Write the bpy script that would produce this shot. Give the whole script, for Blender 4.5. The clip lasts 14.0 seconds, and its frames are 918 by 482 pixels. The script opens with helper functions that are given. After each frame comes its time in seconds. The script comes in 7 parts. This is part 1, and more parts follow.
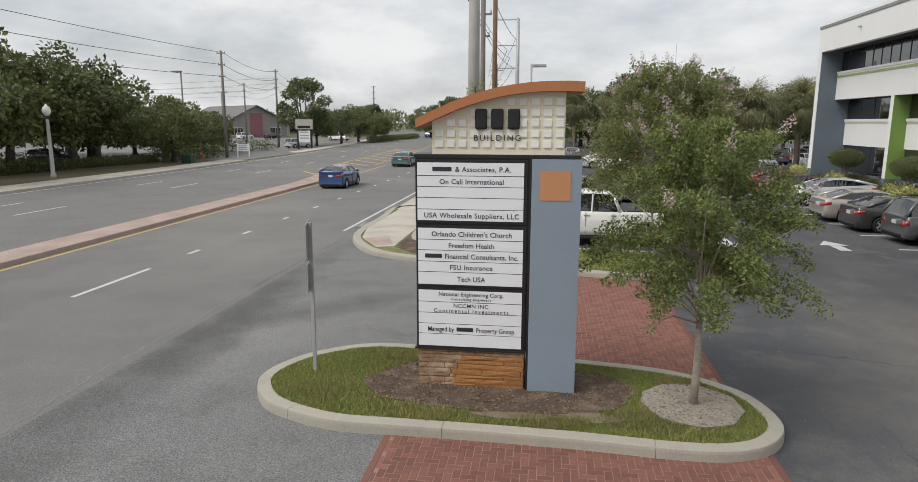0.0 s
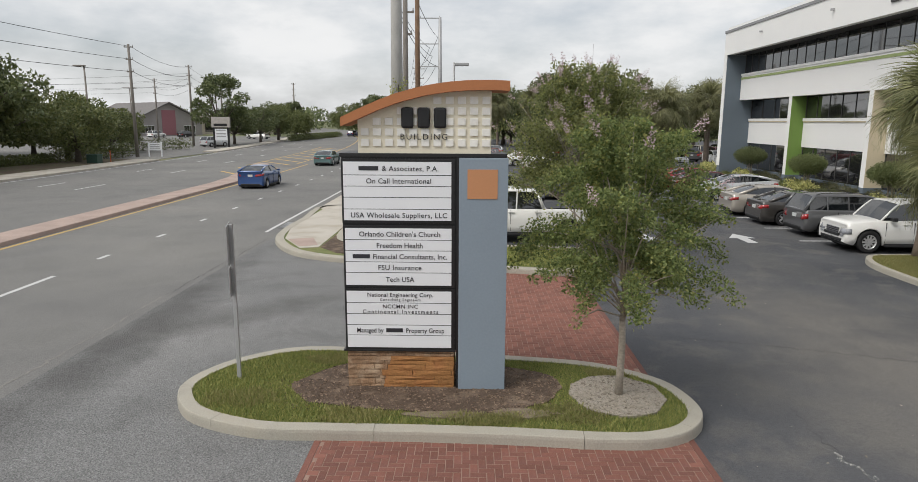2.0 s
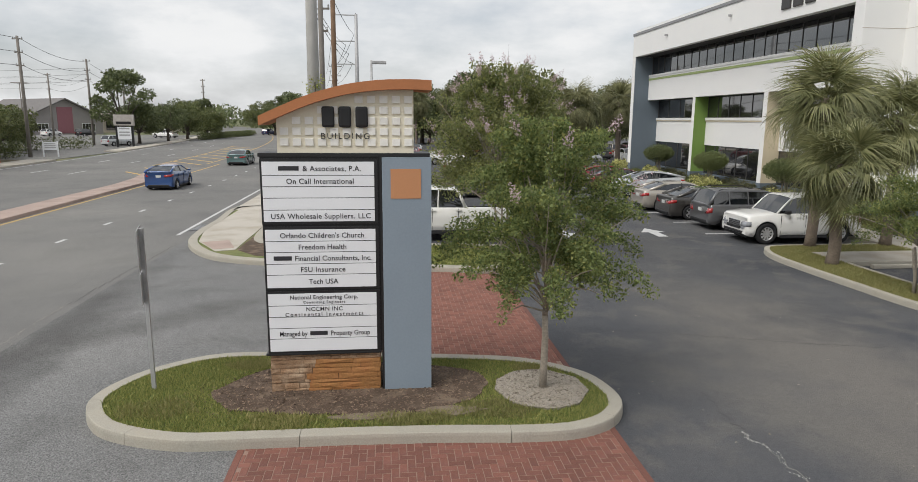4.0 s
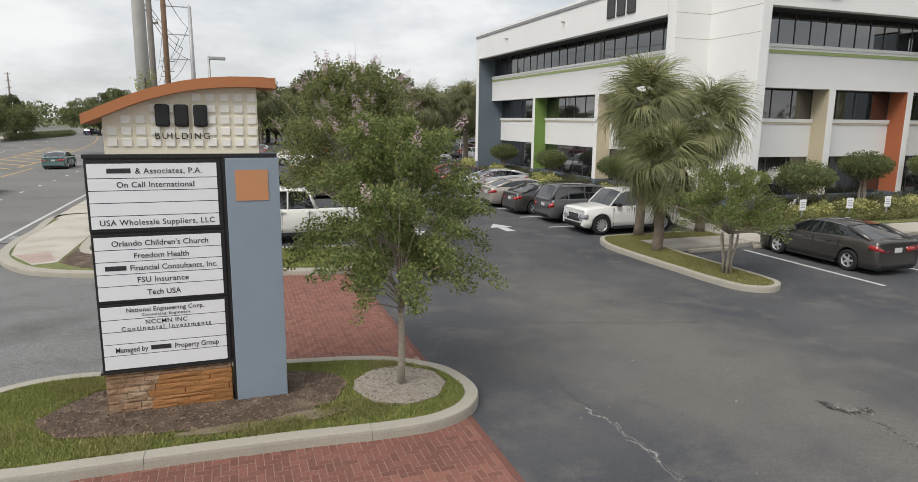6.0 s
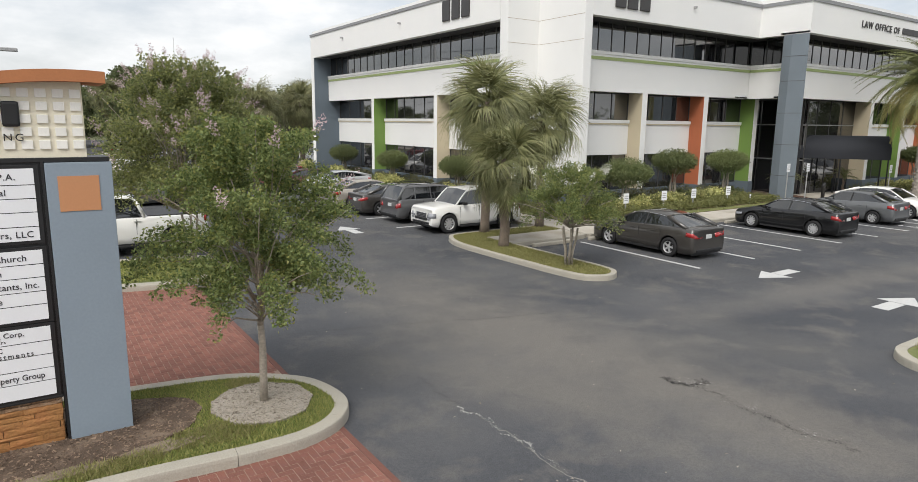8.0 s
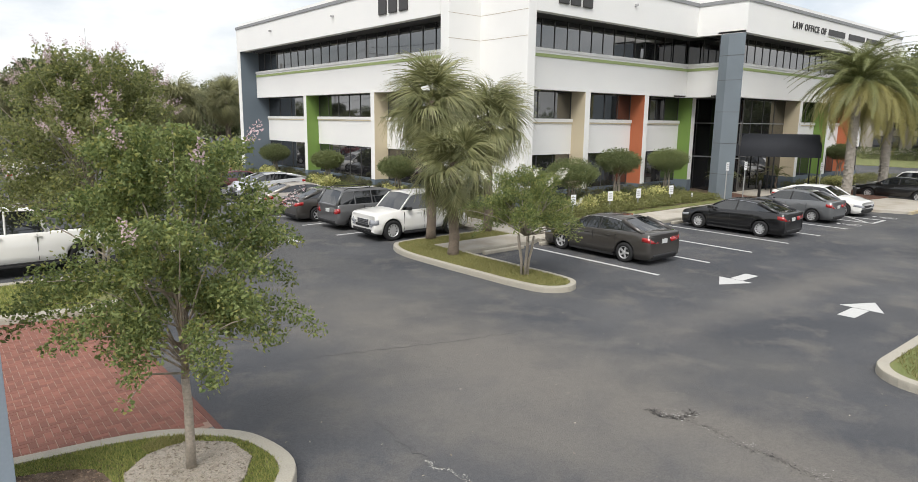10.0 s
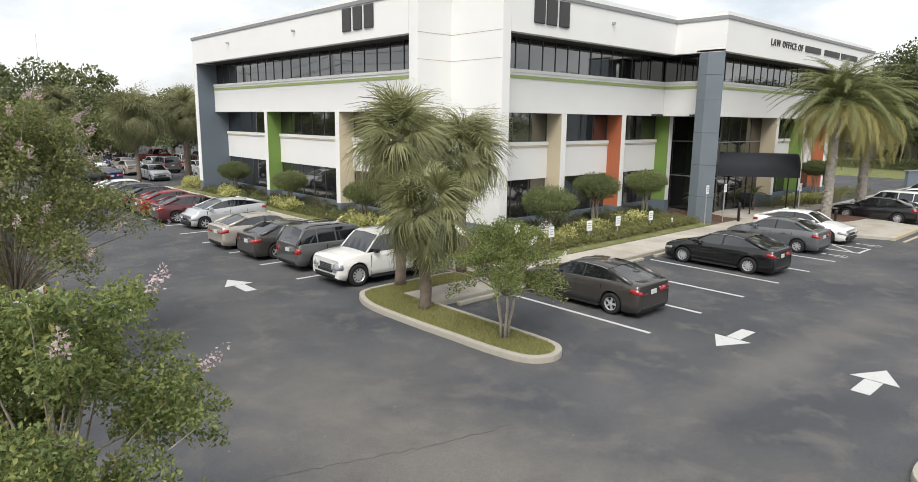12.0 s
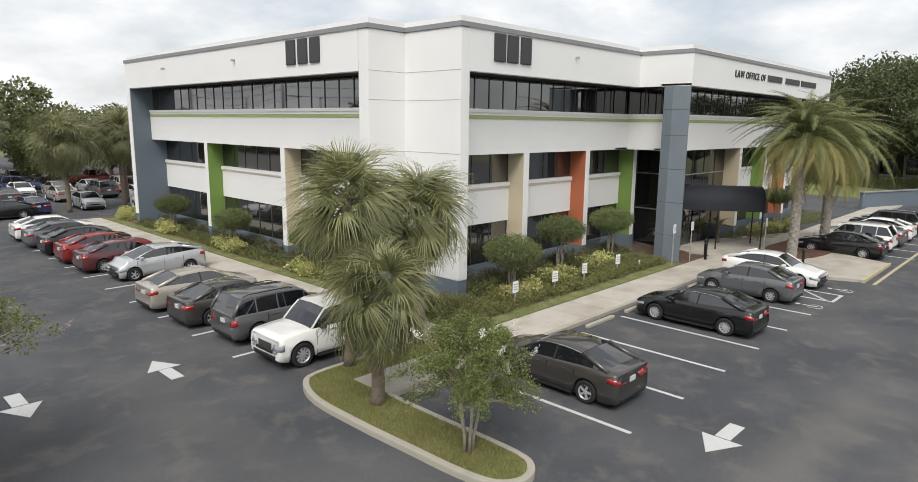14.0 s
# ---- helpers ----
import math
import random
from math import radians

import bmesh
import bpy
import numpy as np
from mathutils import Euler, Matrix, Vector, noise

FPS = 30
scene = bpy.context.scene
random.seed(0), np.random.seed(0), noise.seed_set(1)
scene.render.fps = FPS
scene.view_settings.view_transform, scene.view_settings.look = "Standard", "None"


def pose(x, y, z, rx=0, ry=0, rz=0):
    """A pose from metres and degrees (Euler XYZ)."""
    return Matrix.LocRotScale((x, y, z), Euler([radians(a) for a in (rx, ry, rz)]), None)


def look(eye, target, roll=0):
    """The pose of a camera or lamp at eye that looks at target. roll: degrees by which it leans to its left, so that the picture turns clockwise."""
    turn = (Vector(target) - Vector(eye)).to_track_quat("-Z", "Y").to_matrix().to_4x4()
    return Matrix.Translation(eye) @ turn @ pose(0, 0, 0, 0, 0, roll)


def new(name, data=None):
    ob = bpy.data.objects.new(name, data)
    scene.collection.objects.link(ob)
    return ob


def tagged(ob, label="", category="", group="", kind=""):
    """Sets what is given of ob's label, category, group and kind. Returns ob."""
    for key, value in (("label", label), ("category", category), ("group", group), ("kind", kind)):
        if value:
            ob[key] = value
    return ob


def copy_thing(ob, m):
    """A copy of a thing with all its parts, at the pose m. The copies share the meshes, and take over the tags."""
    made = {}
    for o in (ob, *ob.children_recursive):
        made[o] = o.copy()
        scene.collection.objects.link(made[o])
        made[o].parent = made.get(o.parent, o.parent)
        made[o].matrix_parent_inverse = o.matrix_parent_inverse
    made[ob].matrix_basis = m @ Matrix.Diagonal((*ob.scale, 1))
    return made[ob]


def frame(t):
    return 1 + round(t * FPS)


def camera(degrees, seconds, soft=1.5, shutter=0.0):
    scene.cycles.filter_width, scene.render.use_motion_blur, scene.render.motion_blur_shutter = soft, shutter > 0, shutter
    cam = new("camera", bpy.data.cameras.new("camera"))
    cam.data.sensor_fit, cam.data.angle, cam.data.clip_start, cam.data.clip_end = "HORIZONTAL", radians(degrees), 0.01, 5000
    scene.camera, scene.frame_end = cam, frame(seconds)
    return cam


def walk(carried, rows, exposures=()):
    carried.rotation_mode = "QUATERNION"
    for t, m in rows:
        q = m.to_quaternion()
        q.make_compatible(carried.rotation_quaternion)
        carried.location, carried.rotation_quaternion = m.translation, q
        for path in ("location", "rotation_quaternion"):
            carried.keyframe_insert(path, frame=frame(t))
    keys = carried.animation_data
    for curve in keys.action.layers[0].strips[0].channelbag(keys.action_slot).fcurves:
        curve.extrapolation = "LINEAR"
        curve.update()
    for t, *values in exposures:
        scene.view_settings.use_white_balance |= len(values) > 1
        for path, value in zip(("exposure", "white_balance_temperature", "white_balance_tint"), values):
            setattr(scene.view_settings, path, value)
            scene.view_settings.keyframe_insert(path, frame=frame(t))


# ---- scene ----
cam = camera(70.8, 14.0, soft=0.8)
PATH = [
    (0, (0.011, 0.573, 4.144), (-0.249, 2.523, 3.782), 0.15),
    (0.5, (0.021, 0.584, 4.144), (-0.224, 2.536, 3.783), 0.19),
    (1, (0.018, 0.581, 4.148), (-0.167, 2.539, 3.787), 0.23),
    (1.5, (0.002, 0.602, 4.144), (-0.097, 2.566, 3.781), 0.27),
    (2, (-0.036, 0.608, 4.149), (-0.066, 2.574, 3.783), 0.31),
    (2.5, (-0.045, 0.581, 4.145), (-0.019, 2.548, 3.782), 0.35),
    (3, (-0.054, 0.595, 4.148), (0.03, 2.56, 3.783), 0.39),
    (5.5, (-0.128, 0.563, 4.176), (0.389, 2.459, 3.806), 0.58),
    (6, (-0.091, 0.507, 4.159), (0.561, 2.362, 3.793), 0.62),
    (6.5, (-0.104, 0.475, 4.165), (0.659, 2.288, 3.802), 0.66),
    (7, (-0.223, 0.503, 4.12), (0.652, 2.266, 3.763), 0.70),
    (7.5, (-0.371, 0.667, 4.152), (0.617, 2.368, 3.789), 0.70),
    (8, (-0.347, 0.828, 4.142), (0.746, 2.463, 3.784), 0.70),
    (8.5, (-0.271, 1.103, 4.153), (0.886, 2.693, 3.793), 0.70),
    (11, (0.679, 3.004, 4.673), (1.96, 4.496, 4.304), 0.70),
    (11.5, (1.051, 3.381, 5.057), (2.343, 4.862, 4.687), 0.70),
    (12, (1.366, 3.829, 5.431), (2.692, 5.281, 5.062), 0.70),
    (12.5, (1.776, 4.316, 5.837), (3.136, 5.735, 5.469), 0.70),
    (13, (2.211, 4.776, 6.274), (3.597, 6.17, 5.903), 0.70),
    (13.5, (2.632, 5.203, 6.676), (4.038, 6.577, 6.307), 0.70),
    (14, (3.039, 5.606, 7.074), (4.459, 6.968, 6.716), 0.70),
]
EXPOSURE = [(0.0, -0.06), (3.0, -0.03), (6.5, 0.07), (8.5, 0.29), (11.0, 0.43), (12.5, 0.36), (14.0, 0.19)]
walk(cam, [(t, look(eye, target, roll)) for t, eye, target, roll in PATH], EXPOSURE)

# ---- world and light: a bright overcast sky with broken cloud ----
world = bpy.data.worlds.new("world")
scene.world = world
world.use_nodes = True
wn, wl = world.node_tree.nodes, world.node_tree.links
wn.clear()
SUN_EL, SUN_AZ = radians(52), radians(235)
sky = wn.new("ShaderNodeTexSky")
sky.sky_type, sky.sun_disc, sky.sun_elevation, sky.sun_rotation = "NISHITA", False, SUN_EL, SUN_AZ
sky.dust_density = 3.0
sky_gain = wn.new("ShaderNodeVectorMath")
sky_gain.operation = "SCALE"
sky_gain.inputs["Scale"].default_value = 0.11
wl.new(sky.outputs[0], sky_gain.inputs[0])
coord = wn.new("ShaderNodeTexCoord")
stretch = wn.new("ShaderNodeMapping")
stretch.inputs["Scale"].default_value = (1.4, 1.4, 3.4)
stretch.inputs["Location"].default_value = (0.35, 0.1, 0.2)
wl.new(coord.outputs["Generated"], stretch.inputs[0])
cloud = wn.new("ShaderNodeTexNoise")
cloud.inputs["Scale"].default_value = 2.4
cloud.inputs["Detail"].default_value = 7.0
cloud.inputs["Roughness"].default_value = 0.55
wl.new(stretch.outputs[0], cloud.inputs["Vector"])
cover = wn.new("ShaderNodeValToRGB")
cover.color_ramp.elements[0].position, cover.color_ramp.elements[0].color = 0.36, (0.48, 0.48, 0.48, 1)
cover.color_ramp.elements[1].position, cover.color_ramp.elements[1].color = 0.6, (1, 1, 1, 1)
wl.new(cloud.outputs["Fac"], cover.inputs[0])
shade = wn.new("ShaderNodeValToRGB")
shade.color_ramp.elements[0].position, shade.color_ramp.elements[0].color = 0.3, (0.77, 0.79, 0.815, 1)
shade.color_ramp.elements[1].position, shade.color_ramp.elements[1].color = 0.66, (0.9, 0.906, 0.91, 1)
wl.new(cloud.outputs["Fac"], shade.inputs[0])
blend = wn.new("ShaderNodeMix")
blend.data_type = "RGBA"
wl.new(cover.outputs[0], blend.inputs["Factor"])
wl.new(sky_gain.outputs[0], blend.inputs["A"])
wl.new(shade.outputs[0], blend.inputs["B"])
glow = wn.new("ShaderNodeBackground")
glow.inputs["Strength"].default_value = 1.0
wl.new(blend.outputs["Result"], glow.inputs[0])
wout = wn.new("ShaderNodeOutputWorld")
wl.new(glow.outputs[0], wout.inputs[0])
sun = new("sun", bpy.data.lights.new("sun", "SUN"))
sun.data.energy, sun.data.angle, sun.data.color = 2.45, radians(35), (1.0, 0.975, 0.93)
sun.matrix_world = look((-60, -42, 90), (0, 0, 0))

# ---- materials ----
MATS = {}


def mat(name, color, rough=0.7, metal=0.0, var=0.15, scale=3.0, fine=40.0, bump=0.15, second=None, mix=0.5, spread=0.12,
        obj=0.0, coat=0.0, spec=0.5, ior=1.5, third=None, wide=0.3):
    """A surface with colour variation at two scales, a fine relief and an optional second (patches) and third (wide stains) colour."""
    if name in MATS:
        return MATS[name]
    m = bpy.data.materials.new(name)
    m.use_nodes = True
    n, l = m.node_tree.nodes, m.node_tree.links
    b = n["Principled BSDF"]
    b.inputs["Roughness"].default_value, b.inputs["Metallic"].default_value = rough, metal
    b.inputs["Coat Weight"].default_value = coat
    b.inputs["Specular IOR Level"].default_value = spec
    b.inputs["IOR"].default_value = ior
    tc = n.new("ShaderNodeTexCoord")
    big = n.new("ShaderNodeTexNoise")
    big.inputs["Scale"].default_value, big.inputs["Detail"].default_value = scale, 6.0
    small = n.new("ShaderNodeTexNoise")
    small.inputs["Scale"].default_value, small.inputs["Detail"].default_value = fine, 3.0
    l.new(tc.outputs["Object"], big.inputs["Vector"])
    l.new(tc.outputs["Object"], small.inputs["Vector"])
    base = n.new("ShaderNodeRGB")
    base.outputs[0].default_value = (*color, 1)
    out = base.outputs[0]

    def patch(source, other, where, width):
        r = n.new("ShaderNodeMapRange")
        r.inputs["From Min"].default_value, r.inputs["From Max"].default_value = where - width, where + width
        l.new(source, r.inputs[0])
        mx = n.new("ShaderNodeMix")
        mx.data_type = "RGBA"
        mx.inputs["B"].default_value = (*other, 1)
        l.new(r.outputs[0], mx.inputs["Factor"])
        l.new(out, mx.inputs["A"])
        return mx.outputs["Result"]

    if second:
        out = patch(big.outputs["Fac"], second, mix, spread)
    if third:
        far = n.new("ShaderNodeTexNoise")
        far.inputs["Scale"].default_value, far.inputs["Detail"].default_value = wide, 5.0
        l.new(tc.outputs["Object"], far.inputs["Vector"])
        out = patch(far.outputs["Fac"], third, 0.6, 0.12)
    add = n.new("ShaderNodeMath")
    add.operation = "ADD"
    l.new(big.outputs["Fac"], add.inputs[0])
    l.new(small.outputs["Fac"], add.inputs[1])
    val = n.new("ShaderNodeMapRange")
    val.inputs["From Min"].default_value, val.inputs["From Max"].default_value = 0.7, 1.3
    val.inputs["To Min"].default_value, val.inputs["To Max"].default_value = 1 - var, 1 + var
    l.new(add.outputs[0], val.inputs[0])
    fac = val.outputs[0]
    if obj:
        info = n.new("ShaderNodeObjectInfo")
        rr = n.new("ShaderNodeMapRange")
        rr.inputs["To Min"].default_value, rr.inputs["To Max"].default_value = 1 - obj, 1 + obj
        l.new(info.outputs["Random"], rr.inputs[0])
        mu = n.new("ShaderNodeMath")
        mu.operation = "MULTIPLY"
        l.new(fac, mu.inputs[0])
        l.new(rr.outputs[0], mu.inputs[1])
        fac = mu.outputs[0]
    sc = n.new("ShaderNodeVectorMath")
    sc.operation = "SCALE"
    l.new(out, sc.inputs[0])
    l.new(fac, sc.inputs["Scale"])
    l.new(sc.outputs[0], b.inputs["Base Color"])
    if bump:
        bp = n.new("ShaderNodeBump")
        bp.inputs["Strength"].default_value, bp.inputs["Distance"].default_value = bump, 0.02
        l.new(small.outputs["Fac"], bp.inputs["Height"])
        l.new(bp.outputs[0], b.inputs["Normal"])
    MATS[name] = m
    return m


def leaf_mat(name, color, other, island=0.35, trans=0.25, rough=0.5):
    """Foliage: each leaf its own shade between two greens, some light passing through."""
    if name in MATS:
        return MATS[name]
    m = bpy.data.materials.new(name)
    m.use_nodes = True
    n, l = m.node_tree.nodes, m.node_tree.links
    b = n["Principled BSDF"]
    b.inputs["Roughness"].default_value = rough
    geo = n.new("ShaderNodeNewGeometry")
    mx = n.new("ShaderNodeMix")
    mx.data_type = "RGBA"
    mx.inputs["A"].default_value, mx.inputs["B"].default_value = (*color, 1), (*other, 1)
    l.new(geo.outputs["Random Per Island"], mx.inputs["Factor"])
    info = n.new("ShaderNodeObjectInfo")
    rr = n.new("ShaderNodeMapRange")
    rr.inputs["To Min"].default_value, rr.inputs["To Max"].default_value = 0.82, 1.18
    l.new(info.outputs["Random"], rr.inputs[0])
    sc = n.new("ShaderNodeVectorMath")
    sc.operation = "SCALE"
    l.new(mx.outputs["Result"], sc.inputs[0])
    l.new(rr.outputs[0], sc.inputs["Scale"])
    l.new(sc.outputs[0], b.inputs["Base Color"])
    tr = n.new("ShaderNodeBsdfTranslucent")
    l.new(sc.outputs[0], tr.inputs[0])
    ms = n.new("ShaderNodeMixShader")
    ms.inputs[0].default_value = trans
    l.new(b.outputs[0], ms.inputs[1])
    l.new(tr.outputs[0], ms.inputs[2])
    l.new(ms.outputs[0], n["Material Output"].inputs["Surface"])
    MATS[name] = m
    return m


ROAD = mat("road_asphalt", (0.175, 0.171, 0.162), 0.9, var=0.2, scale=0.45, fine=45, bump=0.6, second=(0.125, 0.122, 0.118), mix=0.56, third=(0.21, 0.203, 0.188), wide=0.12)
LOT = mat("lot_asphalt", (0.066, 0.069, 0.077), 0.85, var=0.2, scale=0.3, fine=55, bump=0.5, second=(0.088, 0.088, 0.091), mix=0.54, third=(0.086, 0.085, 0.085), wide=0.2, spec=0.3)
DRIVE = mat("drive_asphalt", (0.2, 0.2, 0.197), 0.92, var=0.34, scale=0.5, fine=38, bump=1.0, second=(0.155, 0.153, 0.151), mix=0.55, third=(0.225, 0.222, 0.215), wide=0.2, spec=0.3)


def dusty(m, centre, size, colour, turn=-35, low=0.58, high=1.02, most=0.8):
    """A large dusty stain with ragged edges where traffic has tracked sand over the seal coat."""
    n, l = m.node_tree.nodes, m.node_tree.links
    b = n["Principled BSDF"]
    old = b.inputs["Base Color"].links[0].from_socket
    tc = n.new("ShaderNodeTexCoord")
    mp = n.new("ShaderNodeMapping")
    mp.vector_type = "TEXTURE"
    mp.inputs["Location"].default_value, mp.inputs["Scale"].default_value = (*centre, 0), (*size, 50)
    mp.inputs["Rotation"].default_value = (0, 0, radians(turn))
    l.new(tc.outputs["Object"], mp.inputs[0])
    gr = n.new("ShaderNodeTexGradient")
    gr.gradient_type = "SPHERICAL"
    l.new(mp.outputs[0], gr.inputs[0])
    ns = n.new("ShaderNodeTexNoise")
    ns.inputs["Scale"].default_value, ns.inputs["Detail"].default_value, ns.inputs["Roughness"].default_value = 0.9, 8.0, 0.62
    ns.inputs["Distortion"].default_value = 0.25
    l.new(tc.outputs["Object"], ns.inputs["Vector"])
    ad = n.new("ShaderNodeMath")
    ad.operation = "MULTIPLY_ADD"
    ad.inputs[1].default_value = 0.75
    calm = n.new("ShaderNodeMath")
    calm.operation = "MULTIPLY"
    calm.inputs[1].default_value = 0.95
    l.new(ns.outputs["Fac"], calm.inputs[0])
    l.new(gr.outputs["Fac"], ad.inputs[0])
    l.new(calm.outputs[0], ad.inputs[2])
    mr = n.new("ShaderNodeMapRange")
    mr.inputs["From Min"].default_value, mr.inputs["From Max"].default_value, mr.inputs["To Max"].default_value = low, high, most
    l.new(ad.outputs[0], mr.inputs[0])
    mx = n.new("ShaderNodeMix")
    mx.data_type = "RGBA"
    mx.inputs["B"].default_value = (*colour, 1)
    l.new(mr.outputs[0], mx.inputs["Factor"])
    l.new(old, mx.inputs["A"])
    l.new(mx.outputs["Result"], b.inputs["Base Color"])


dusty(LOT, (7.7, 10.2), (3.0, 8.6), (0.158, 0.146, 0.131), turn=4, low=0.5, high=1.1, most=0.85)
dusty(LOT, (6.2, 8.2), (1.6, 4.4), (0.145, 0.135, 0.123), turn=32, low=0.5, high=1.1, most=0.7)
dusty(LOT, (8.4, 5.2), (1.3, 3.6), (0.155, 0.142, 0.126), turn=0, low=0.5, high=1.1, most=0.7)
dusty(LOT, (17.0, 9.25), (9.5, 1.0), (0.145, 0.137, 0.128), turn=-2, low=0.48, high=1.1, most=0.7)
dusty(LOT, (9.2, 20.0), (1.0, 9.0), (0.1, 0.098, 0.096), turn=6, low=0.48, high=1.1, most=0.6)
dusty(DRIVE, (-6.6, 13.0), (1.0, 10.0), (0.085, 0.083, 0.081), turn=2, low=0.48, high=1.1, most=0.75)
dusty(DRIVE, (-5.2, 13.8), (0.8, 5.5), (0.1, 0.097, 0.093), turn=-48, low=0.48, high=1.1, most=0.6)



def aggregate(m, scale, dark, light, relief=0.6):
    """Stone chips showing in the binder: every cell its own shade, with a rough relief."""
    n, l = m.node_tree.nodes, m.node_tree.links
    b = n["Principled BSDF"]
    old = b.inputs["Base Color"].links[0].from_socket
    tc = n.new("ShaderNodeTexCoord")
    cell = n.new("ShaderNodeTexVoronoi")
    cell.inputs["Scale"].default_value = scale
    l.new(tc.outputs["Object"], cell.inputs["Vector"])
    grey = n.new("ShaderNodeRGBToBW")
    l.new(cell.outputs["Color"], grey.inputs[0])
    mr = n.new("ShaderNodeMapRange")
    mr.inputs["From Min"].default_value, mr.inputs["From Max"].default_value = 0.15, 0.85
    mr.inputs["To Min"].default_value, mr.inputs["To Max"].default_value = dark, light
    l.new(grey.outputs[0], mr.inputs[0])
    sc = n.new("ShaderNodeVectorMath")
    sc.operation = "SCALE"
    l.new(old, sc.inputs[0])
    l.new(mr.outputs[0], sc.inputs["Scale"])
    l.new(sc.outputs[0], b.inputs["Base Color"])
    bp = n.new("ShaderNodeBump")
    bp.inputs["Strength"].default_value, bp.inputs["Distance"].default_value = relief, 0.008
    l.new(grey.outputs[0], bp.inputs["Height"])
    l.new(b.inputs["Normal"].links[0].from_socket, bp.inputs["Normal"])
    l.new(bp.outputs[0], b.inputs["Normal"])


aggregate(DRIVE, 60, 0.72, 1.32, 0.7)
aggregate(ROAD, 60, 0.84, 1.17, 0.4)
aggregate(LOT, 75, 0.8, 1.22, 0.5)
CONC = mat("kerb_concrete", (0.365, 0.34, 0.285), 0.85, var=0.16, scale=2.5, fine=50, bump=0.2, second=(0.33, 0.3, 0.245), mix=0.6)
WALKC = mat("walk_concrete", (0.46, 0.425, 0.37), 0.88, var=0.12, scale=0.9, fine=50, bump=0.2, second=(0.33, 0.295, 0.24), mix=0.54, obj=0.08)
GRASS = mat("turf", (0.14, 0.165, 0.05), 0.95, var=0.35, scale=1.6, fine=45, bump=0.8, second=(0.18, 0.17, 0.075), mix=0.56)
FIELD = mat("field", (0.1, 0.12, 0.045), 0.95, var=0.3, scale=0.12, fine=3, bump=0.3, second=(0.16, 0.15, 0.075), mix=0.55)
SOIL = mat("mulch_soil", (0.1, 0.068, 0.047), 0.95, var=0.4, scale=4, fine=60, bump=1.0, second=(0.17, 0.125, 0.09), mix=0.62)
SAND = mat("sandy_soil", (0.24, 0.19, 0.14), 0.95, var=0.35, scale=5, fine=60, bump=0.8, second=(0.13, 0.095, 0.065), mix=0.55)
RED_MULCH = mat("red_mulch", (0.12, 0.06, 0.04), 0.95, var=0.4, scale=4, fine=60, bump=1.0)
GRAVEL = mat("gravel", (0.36, 0.32, 0.27), 0.9, var=0.35, scale=6, fine=45, bump=1.0, second=(0.25, 0.22, 0.18), mix=0.55)
DIRT = mat("verge_dirt", (0.13, 0.095, 0.065), 0.95, var=0.3, scale=0.6, fine=20, bump=0.6, second=(0.1, 0.11, 0.05), mix=0.56)
PAVER = mat("red_paver", (0.19, 0.076, 0.055), 0.85, var=0.2, scale=1.2, fine=60, bump=0.4, second=(0.15, 0.068, 0.054), mix=0.55, obj=0.18)
JOINT = mat("paver_joint", (0.28, 0.185, 0.145), 0.9, var=0.15, fine=60)
LINE = mat("white_marking", (0.52, 0.52, 0.51), 0.7, var=0.12, scale=5, fine=40, second=(0.44, 0.44, 0.43), mix=0.58)
YELLOW = mat("yellow_marking", (0.55, 0.36, 0.1), 0.75, var=0.15, scale=4, second=(0.42, 0.3, 0.12), mix=0.6)
FADED = mat("faded_yellow", (0.46, 0.38, 0.22), 0.85, var=0.15, scale=4, second=(0.4, 0.36, 0.29), mix=0.55)
MEDIAN = mat("median_brick", (0.36, 0.275, 0.235), 0.85, var=0.22, scale=1.0, fine=25, bump=0.5)
STUCCO = mat("white_stucco", (0.77, 0.766, 0.752), 0.85, var=0.035, scale=0.5, fine=45, bump=0.12, second=(0.76, 0.755, 0.735), mix=0.6)
COPING = mat("grey_coping", (0.24, 0.245, 0.25), 0.6, var=0.08, scale=1.0)
BLUEGREY = mat("bluegrey_paint", (0.125, 0.155, 0.185), 0.8, var=0.06, scale=0.7, fine=40, bump=0.1)
COLUMN = mat("column_paint", (0.165, 0.195, 0.222), 0.75, var=0.07, scale=0.8, fine=40, bump=0.06)
SPGREEN = mat("green_paint", (0.165, 0.27, 0.06), 0.75, var=0.06, scale=0.7, bump=0.08)
STRIPEG = mat("stripe_green", (0.33, 0.4, 0.17), 0.75, var=0.06, scale=0.7, bump=0.08)
ORANGE = mat("orange_paint", (0.44, 0.135, 0.06), 0.75, var=0.06, scale=0.7, bump=0.08)
CREAM = mat("cream_paint", (0.6, 0.52, 0.37), 0.8, var=0.06, scale=0.7, bump=0.08)
# near-black colour carries the shade under overhangs and inside recesses
RECESS_SHADE = mat("recess_shade", (0.05, 0.05, 0.052), 0.8, var=0.1)
MULLION = mat("bronze_mullion", (0.09, 0.087, 0.083), 0.5, metal=0.3, var=0.08)
GLASS = mat("tinted_glass", (0.018, 0.018, 0.02), 0.03, var=0.1, scale=0.4, fine=3, bump=0.0, ior=2.6, obj=0.25)
BLACK = mat("black_metal", (0.012, 0.012, 0.013), 0.45, var=0.1)
